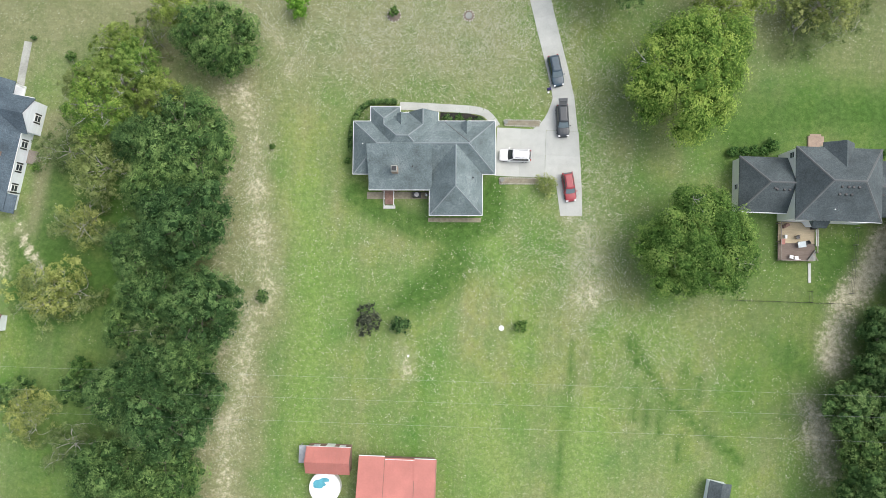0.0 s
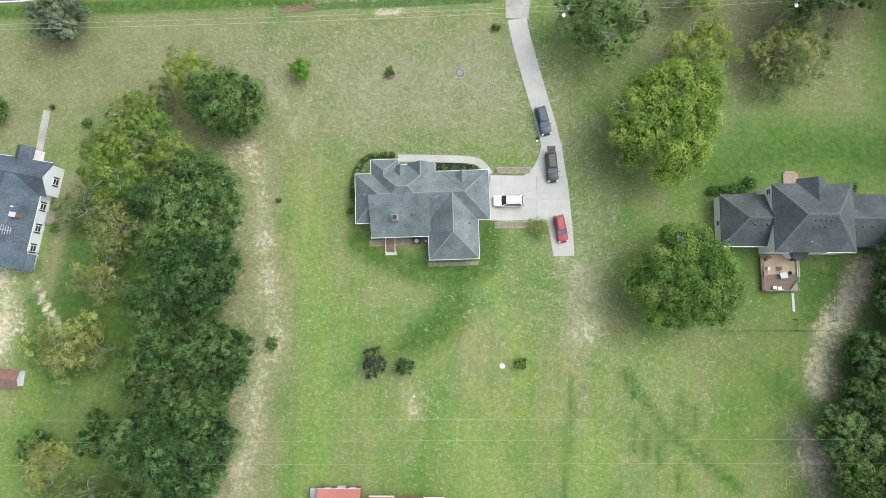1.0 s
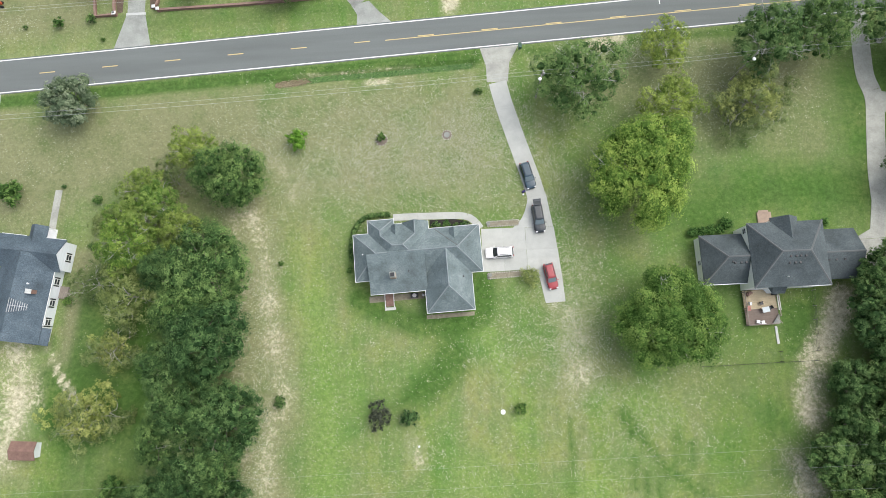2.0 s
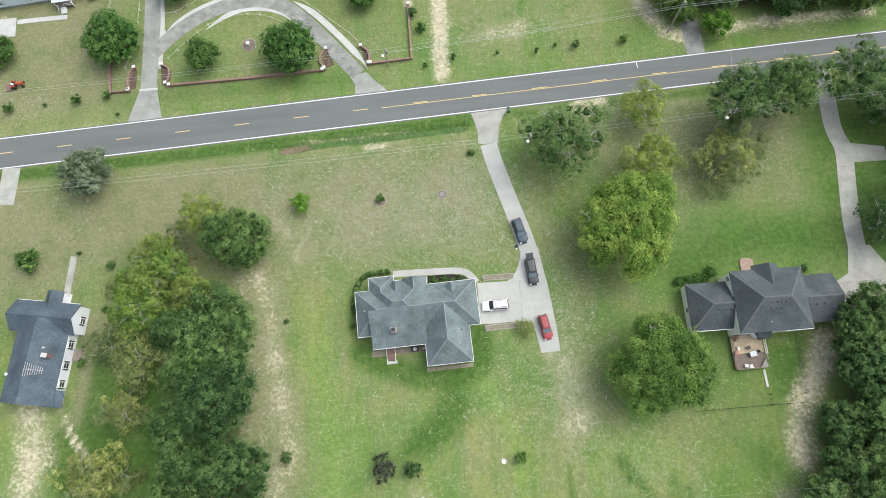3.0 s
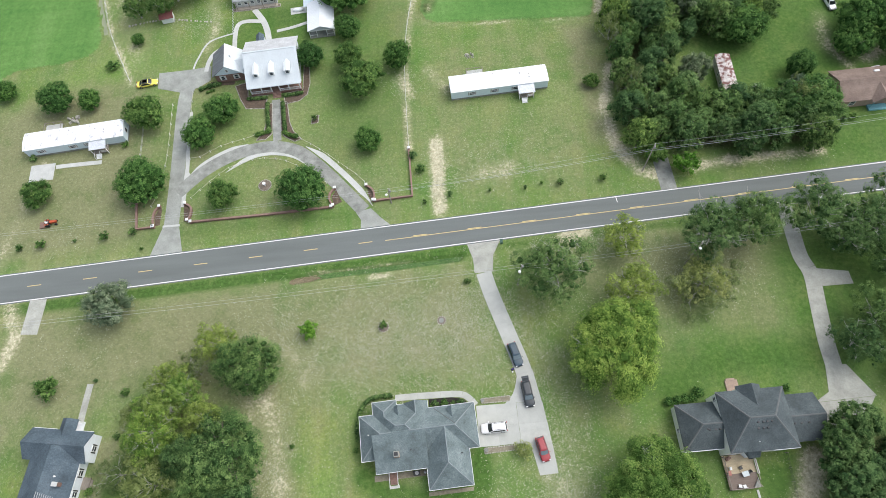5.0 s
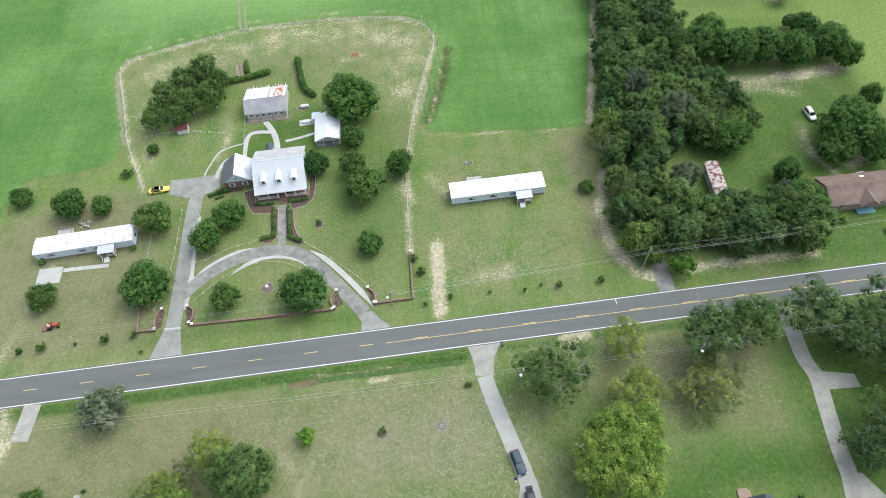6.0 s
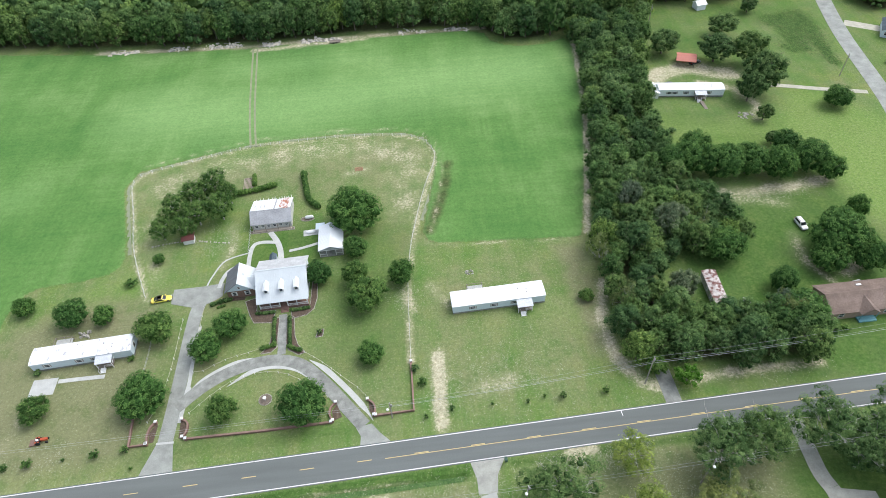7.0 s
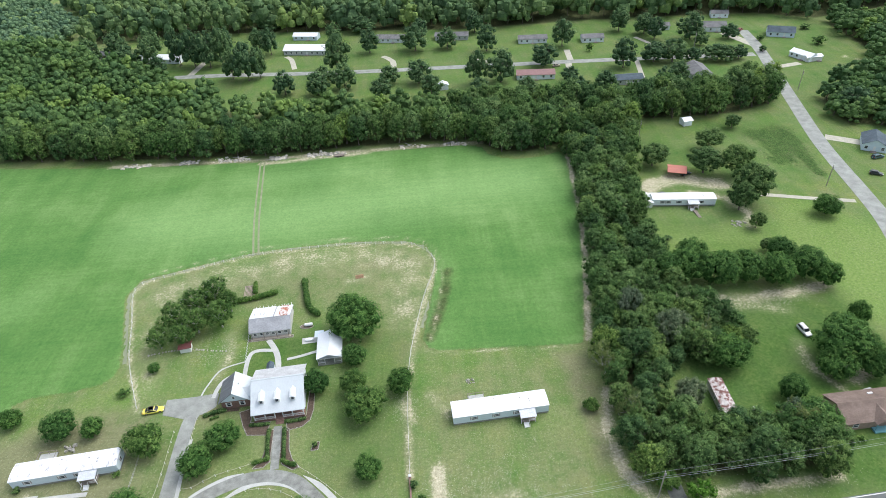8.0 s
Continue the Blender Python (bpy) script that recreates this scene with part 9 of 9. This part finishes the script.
hedge([(-58.2, 150.8), (-53.5, 151.6), (-47.0, 153.6)], 1.8, 1.8, LEAF_MID, "overgrown vine hedge in the back yard", 9)
hedge([(-54.2, 159.0), (-53.6, 154.5)], 1.6, 1.6, LEAF_MID, "overgrown vine hedge in the back yard", 10)
hedge([(-56.5, 105.6), (-55, 106.1)], 0.5, 0.5, LEAF_MID, "small shrubs at the drive's edge", 12)

# ---- yard clutter ----
single("access_cover", Shape().tube((0, 0, 0), (0, 0, 0.12), 0.42, 0.42, 16), WHITE_PAINT, "round white cover on the lawn", "cover", at=pose(5.9, -9.1, 0))
single("access_cover", Shape().tube((0, 0, 0), (0, 0, 0.12), 0.55, 0.55, 16), GREY_CONCRETE, "round concrete cover in a stone ring", "cover", at=pose(-1.9, 40.7, 0.05))
single("lawn_ornament", Shape().tube((0, 0, 0), (0, 0, 0.5), 0.18, 0.1, 8).ball((0, 0, 0.6), 0.18, 0.18, 0.18), WHITE_PAINT, "small pale ornament on the lawn", "ornament", at=pose(-8.5, -14.3, 0))
ac = thing("air_conditioner", -8.6, 11.2, 3, "dark air conditioning unit by the back wall", "air conditioner")
part("case", Shape().box(0, 0, 0.05, 1.3, 0.85, 0.85), DARK, ac)
part("fan_grille", Shape().tube((0, 0, 0.9), (0, 0, 0.94), 0.36, 0.36, 16), GREY_METAL_POST, ac)
gr = thing("grill", -7.0, 11.3, 0, "pale round kettle grill by the wall", "grill")
part("bowl", Shape().ball((0, 0, 0.75), 0.33, 0.33, 0.28), CHROME, gr)
for a in (0, 2.1, 4.2):
    part("leg", Shape().tube((0.3 * math.cos(a), 0.3 * math.sin(a), 0), (0.15 * math.cos(a), 0.15 * math.sin(a), 0.6), 0.025, 0.025, 5), DARK, gr)
single("duffel_bag", Shape().box(0, 0, 0, 0.62, 0.42, 0.34, 0, 0.8), plain("dark_violet_canvas", (0.035, 0.025, 0.11), 0.8), "dark violet canvas bag on the driveway", "bag", at=pose(11.55, 29.3, 0.07, 0, 0, 20))
single("paper_box", Shape().box(0, 0, 0, 0.3, 0.26, 0.2), WHITE_PAINT, "small white box on the driveway", "box", at=pose(11.45, 28.75, 0.07, 0, 0, 30))
hose = rod([(*p, 0.05) for p in curve([(64.4, 10.9), (64.8, 10.7), (64.5, 10.0), (64.7, 9.3), (65.5, 9.3), (66.3, 10.0)], 0.2)], 0.05, 5)
single("garden_hose", hose, plain("pale_yellow_rubber", (0.5, 0.45, 0.28), 0.6), "pale yellow garden hose lying on the grass", "hose")
mb = thing("mailbox", 12.3, 56.9, 0, "dark green mailbox on a post by the road", "mailbox")
part("post", Shape().box(0, 0, 0, 0.12, 0.12, 1.1), WOOD, mb)
part("box", Shape().box(0, 0, 1.05, 0.6, 0.9, 0.9), plain("dark_green_plastic", (0.03, 0.09, 0.06), 0.5), mb)
def capsule(cx, half, r, z):
    """A tank lying along x with rounded ends."""
    s, rings = Shape(), [(-half - r * 0.6, 0.25), (-half - r * 0.45, 0.66), (-half, 1.0), (half, 1.0), (half + r * 0.45, 0.66), (half + r * 0.6, 0.25)]
    for x, k in rings:
        s.v += [(cx + x, r * k * math.cos(i * math.tau / 14), z + r * k * math.sin(i * math.tau / 14)) for i in range(14)]
    for j in range(len(rings) - 1):
        s.f += [(14 * j + i, 14 * j + (i + 1) % 14, 14 * j + 14 + (i + 1) % 14, 14 * j + 14 + i) for i in range(14)]
    s.f += [tuple(range(14)), tuple(range(14 * len(rings) - 14, 14 * len(rings)))]
    return s


sign = thing("road_sign", 56.0, 59.4, ROAD_TURN, "small pale road sign on a thin post", "sign")
part("post", Shape().box(0, 0, 0, 0.07, 0.07, 2.2), GREY_METAL_POST, sign)
part("plate", Shape().box(0, -0.06, 1.4, 0.6, 0.03, 0.75), WHITE_PAINT, sign)
outbuilding("garden_shed", 18.5, 313.5, 5, 5, 4, 2.6, 1.2, "y", SIDING, WHITE_METAL, "small white shed at the wood's far side")
tank = thing("gas_tank", -35.0, 137.3, 4, "white gas tank on the grass", "tank")
part("shell", capsule(0, 1.0, 0.5, 0.65), WHITE_PAINT, tank)
part("foot", Shape().box(-0.8, 0, 0, 0.15, 0.8, 0.3), GREY_CONCRETE, tank)
part("foot", Shape().box(0.8, 0, 0, 0.15, 0.8, 0.3), GREY_CONCRETE, tank)
for x, y, turn in ((78.3, 92.6, 120), (108.0, 95.6, 10)):
    g = thing("gas_tank", x, y, turn, "white gas tank on the grass", "tank")
    part("shell", capsule(0, 0.9, 0.45, 0.6), WHITE_PAINT, g)
    for u in (-0.7, 0.7):
        part("foot", Shape().box(u, 0, 0, 0.15, 0.7, 0.3), GREY_CONCRETE, g)
boat = thing("rowing_boat", -34.2, 131.2, 5, "white upturned boat on a pale slab", "boat")
part("hull", Shape().ball((0, 0, 0.3), 1.5, 0.65, 0.4, 6, 12), WHITE_PAINT, boat)
part("slab", Shape().box(0, 0, -0.1, 4.2, 2.4, 0.15), PALE_CONCRETE, boat)


def back_deck(x, y, turn):
    d = thing("back_deck", x, y, turn, "weathered grey wooden deck behind the mobile home", "deck")
    for i in range(14):
        part("board", Shape().box(-1.9 + 0.29 * i, 0, 0.55, 0.26, 2.6, 0.05), PALE_CONCRETE, d)
    for u, v in ((-2, -1.25), (2, -1.25), (2, 1.25), (-2, 1.25), (0, 1.25)):
        part("post", Shape().box(u, v, 0, 0.12, 0.12, 1.5), WOOD, d)
    for u, v, a, b in ((0, 1.25, 4.1, 0.1), (-2, -0.05, 0.1, 2.48), (2, -0.05, 0.1, 2.48)):
        part("rail", Shape().box(u, v, 1.4, a, b, 0.08), WOOD, d)


back_deck(11.0, 104.0, 3.2)
back_deck(-93.8, 98.0, 5)
for x, y, s in ((-89.6, 100.6, 1.0), (10.2, 110.5, 0.7), (6.2, 102.6, 0.6)):
    c = thing("scrap_pile", x, y, 0, "pile of pale grey boards and scrap", "scrap", "scrap piles")
    for i in range(14):
        part("board", Shape().box(random.uniform(-1.4, 1.4) * s, random.uniform(-1, 1) * s, 0, random.uniform(0.3, 1.1) * s, random.uniform(0.15, 0.5) * s, random.uniform(0.1, 0.7) * s, random.uniform(0, 180), 0.85), STONE, c)
pal = Shape()
for i in range(5):
    pal.box(0, -0.8 + 0.4 * i, 0.1, 2.6, 0.2, 0.06)
for i in (-1.2, 0, 1.2):
    pal.box(i, 0, 0, 0.15, 1.9, 0.1)
single("pallet", pal, surface("reddish_boards", (0.42, 0.26, 0.15), 0.8, 1.2, 1.0, 7, 0.9), "reddish wooden pallet on the grass", "pallet", at=pose(-20.7, 158.8, 0, 0, 0, 4))
TAN_BOARDS = surface("tan_boards", (0.42, 0.35, 0.28), 0.8, 1.2, 1.0, 7, 0.9)
tr = thing("trellis", -55.6, 155.6, 4, "grey slatted garden frame on the ground", "trellis")
for i in range(9):
    part("slat", Shape().box(-1.6 + 0.4 * i, 0, 0.3, 0.2, 6.0, 0.06), TAN_BOARDS, tr)
for v in (-2.9, 2.9):
    part("frame", Shape().box(0, v, 0, 3.6, 0.14, 0.32), WOOD, tr)
outbuilding("lean_shed", -69.5, 131.8, 8, 3.0, 2.4, 1.8, 0.6, "x", WHITE_PAINT, surface("dark_red_roofing", (0.16, 0.052, 0.045), 0.8, 1.2, 0.6, 4, 0.7, relief=0.0), "small shed with a dark red roof under the trees")
for i in range(26):
    k = i / 25
    x, y = -80 + 22 * k + random.uniform(-0.3, 0.3), 130.6 + math.sin(k * 4) * 1.2
    part("stone", Shape().box(x, y, 0, random.uniform(0.3, 0.7), random.uniform(0.25, 0.5), random.uniform(0.15, 0.35), random.uniform(0, 90), 0.7), STONE, ground)
for i in range(12):
    single("picket", Shape().box(0, 0, 0, 0.14, 0.14, 0.8), WHITE_PAINT, "short white garden post", "post", "white garden posts", at=pose(-51.4 - 0.08 * i, 124.8 + 1.0 * i, 0))

# felled branches and rubble along the far edge of the field
rng = np.random.default_rng(77)
rub, logs = Shape(), Shape()
for x0, y0, x1, y1, n in ((-128, 249.8, -116, 249.4, 60), (-103, 250.0, -95, 249.4, 40), (-88, 249.4, -72, 248.4, 60), (-64, 247.2, -56, 247.0, 60), (-47, 247.2, -30, 247.2, 90), (-6, 248.6, 6, 248.4, 30), (14, 248, 24, 247.6, 40)):
    for i in range(n):
        k = rng.uniform()
        x, y = x0 + (x1 - x0) * k, y0 + (y1 - y0) * k + rng.normal() * 1.0
        s = rng.uniform(0.3, 1.1)
        rub.box(x, y, 0, s * 1.3, s * 0.8, s * rng.uniform(0.3, 0.7), rng.uniform(0, 180), 0.7)
        if i % 3 == 0:
            a = rng.uniform(0, 6.28)
            logs.tube((x, y, 0.2), (x + 2.4 * math.cos(a), y + 0.8 * math.sin(a), rng.uniform(0.2, 0.8)), 0.14, 0.08, 5)
single("rubble_heap", rub, surface("white_rubble", (0.86, 0.81, 0.70), 0.5, 1.15, 0.9, 5, 0.9, tint=(0.45, 0.30, 0.20)), "pale rubble and broken concrete along the field's edge", "rubble", kind="stuff")
single("felled_branches", logs, PALE_BARK, "bleached felled branches along the field's edge", "branches", kind="stuff")
trk = thing("flatbed_trailer", -32.5, 244.6, 3, "old reddish flatbed trailer at the field's edge", "trailer")
part("bed", Shape().box(0, 0, 0.6, 4.4, 2.0, 0.3), WOOD, trk)
for u in (-0.6, 0.6):
    for v in (-1, 1):
        part("wheel", Shape().tube((u, v * 0.8, 0.35), (u, v * 1.05, 0.35), 0.35, 0.35, 10), TYRE, trk)
part("drawbar", Shape().tube((2.2, 0, 0.65), (3.6, 0, 0.4), 0.06, 0.06, 5), RUST, trk)
for x, y in ((110.5, 172), (112.5, 171), (109.8, 169.8), (118, 158), (86.5, 187.8)):
    b_ = thing("scrap_pile", x, y, 0, "pale scattered boards on the grass", "scrap", "scrap piles")
    for i in range(10):
        part("board", Shape().box(random.uniform(-1.2, 1.2), random.uniform(-0.8, 0.8), 0, random.uniform(0.3, 1.4), 0.3, random.uniform(0.08, 0.3), random.uniform(0, 180), 0.8), STONE, b_)


# ---- fallen leaves and weeds on the grass ----
def scatter(name, regions, size, material, label, seed, lift=0.02, category="leaves", drift=9, spread=0.55):
    """Small flat leaves in loose drifts over soft round regions (x, y, rx, ry, count)."""
    rng = np.random.default_rng(seed)
    out = []
    for x, y, rx, ry, n in regions:
        c = rng.normal(size=(max(2, n // drift), 2)) * 0.55 * (rx, ry) + (x, y)
        far = rng.exponential(spread, len(c)) + 0.27 * spread
        i = rng.integers(0, len(c), n)
        p = c[i] + rng.normal(size=(n, 2)) * far[i][:, None]
        p = p[np.abs(p[:, 1] - road_y(p[:, 0])) > 4.2]
        k = len(p)
        a, s = rng.uniform(0, 6.28, k), size * rng.uniform(0.5, 1.5, k)
        u = np.stack([np.cos(a), np.sin(a), rng.uniform(-0.2, 0.2, k)], 1) * s[:, None]
        v = np.stack([-np.sin(a), np.cos(a), rng.uniform(-0.2, 0.2, k)], 1) * (s * 0.6)[:, None]
        c = np.stack([p[:, 0], p[:, 1], np.full(k, lift) + size * 0.15], 1)
        out.append(np.stack([c - u, c - v, c + u, c + v], 1).reshape(-1, 3))
    v = np.concatenate(out)
    ob = new(name, cloud_mesh(name, (v, np.repeat(rng.uniform(0, 1, len(v) // 4), 4)), material))
    return tagged(ob, label, category, kind="stuff")


LAWN_LEAVES = [(-8, 38, 26, 12, 30000), (6, 42, 8, 14, 6000), (-36, 40, 10, 10, 3000), (18, 20, 7, 18, 7000), (9, 2, 12, 10, 3000), (20, 2, 6, 12, 4600), (-20, -4, 16, 14, 1800), (-4, -16, 16, 10, 1600), (30, -12, 16, 10, 3400), (44, 2, 10, 8, 500), (-35, 12, 3.5, 18, 3000), (-36, -8, 3.5, 12, 2000), (-37, -26, 3.5, 10, 2000), (-52, 8, 12, 22, 1400), (-78, 40, 14, 8, 700)]
YARD_LEAVES = [(50, 46, 14, 6, 5200), (34, 56, 14, 3, 2800), (55, -22, 4, 7, 2400), (60, 2, 4, 10, 300), (14, 78, 14, 8, 3200), (0, 75, 4, 8, 1000), (46, 84, 6, 14, 1000), (-60, 130, 8, 6, 1800), (-75, 136, 8, 8, 1200), (-7, 104, 4, 5, 1000), (70, 73, 20, 2, 700), (100, 131, 16, 3, 1800), (-90, 66, 16, 4, 1000)]
scatter("fallen_leaves", LAWN_LEAVES + YARD_LEAVES,
        0.08, LITTER, "pale fallen leaves strewn over the grass", 31, spread=0.8)

def ditch_beds(x0, x1, n):
    """Round beds strung along the bottom of the roadside ditch."""
    return [(x, float(np.interp(x, [p[0] for p in ditch_line], [p[1] for p in ditch_line])), 0.9, 0.42, n) for x in np.arange(x0, x1, 0.8)]


scatter("ditch_weeds", ditch_beds(-29.6, 3.2, 260), 0.13, LEAF_DITCH, "rank dark green weeds along the ditch", 34, -0.5, "weeds", spread=0.16)
scatter("dead_weeds", ditch_beds(-33.4, -28.4, 300), 0.12, WEED_STRAW, "brown dead weeds at the ditch's end", 35, -0.42, "weeds", spread=0.16)
scatter("weeds", [(151, 234, 7, 6, 2600), (156, 228, 7, 6, 2600), (153, 220, 6, 6, 2200), (149, 213, 5, 5, 1500), (161, 236, 4, 6, 1800), (161, 224, 2, 7, 1500), (158, 211, 2, 7, 1500), (157, 202, 2, 5, 900), (140, 246, 10, 5, 700), (56, 88, 8, 4, 900), (64, 92, 5, 4, 500)], 0.2, LEAF_MID, "rank green weeds in rough grass", 33, 0.1, "weeds")
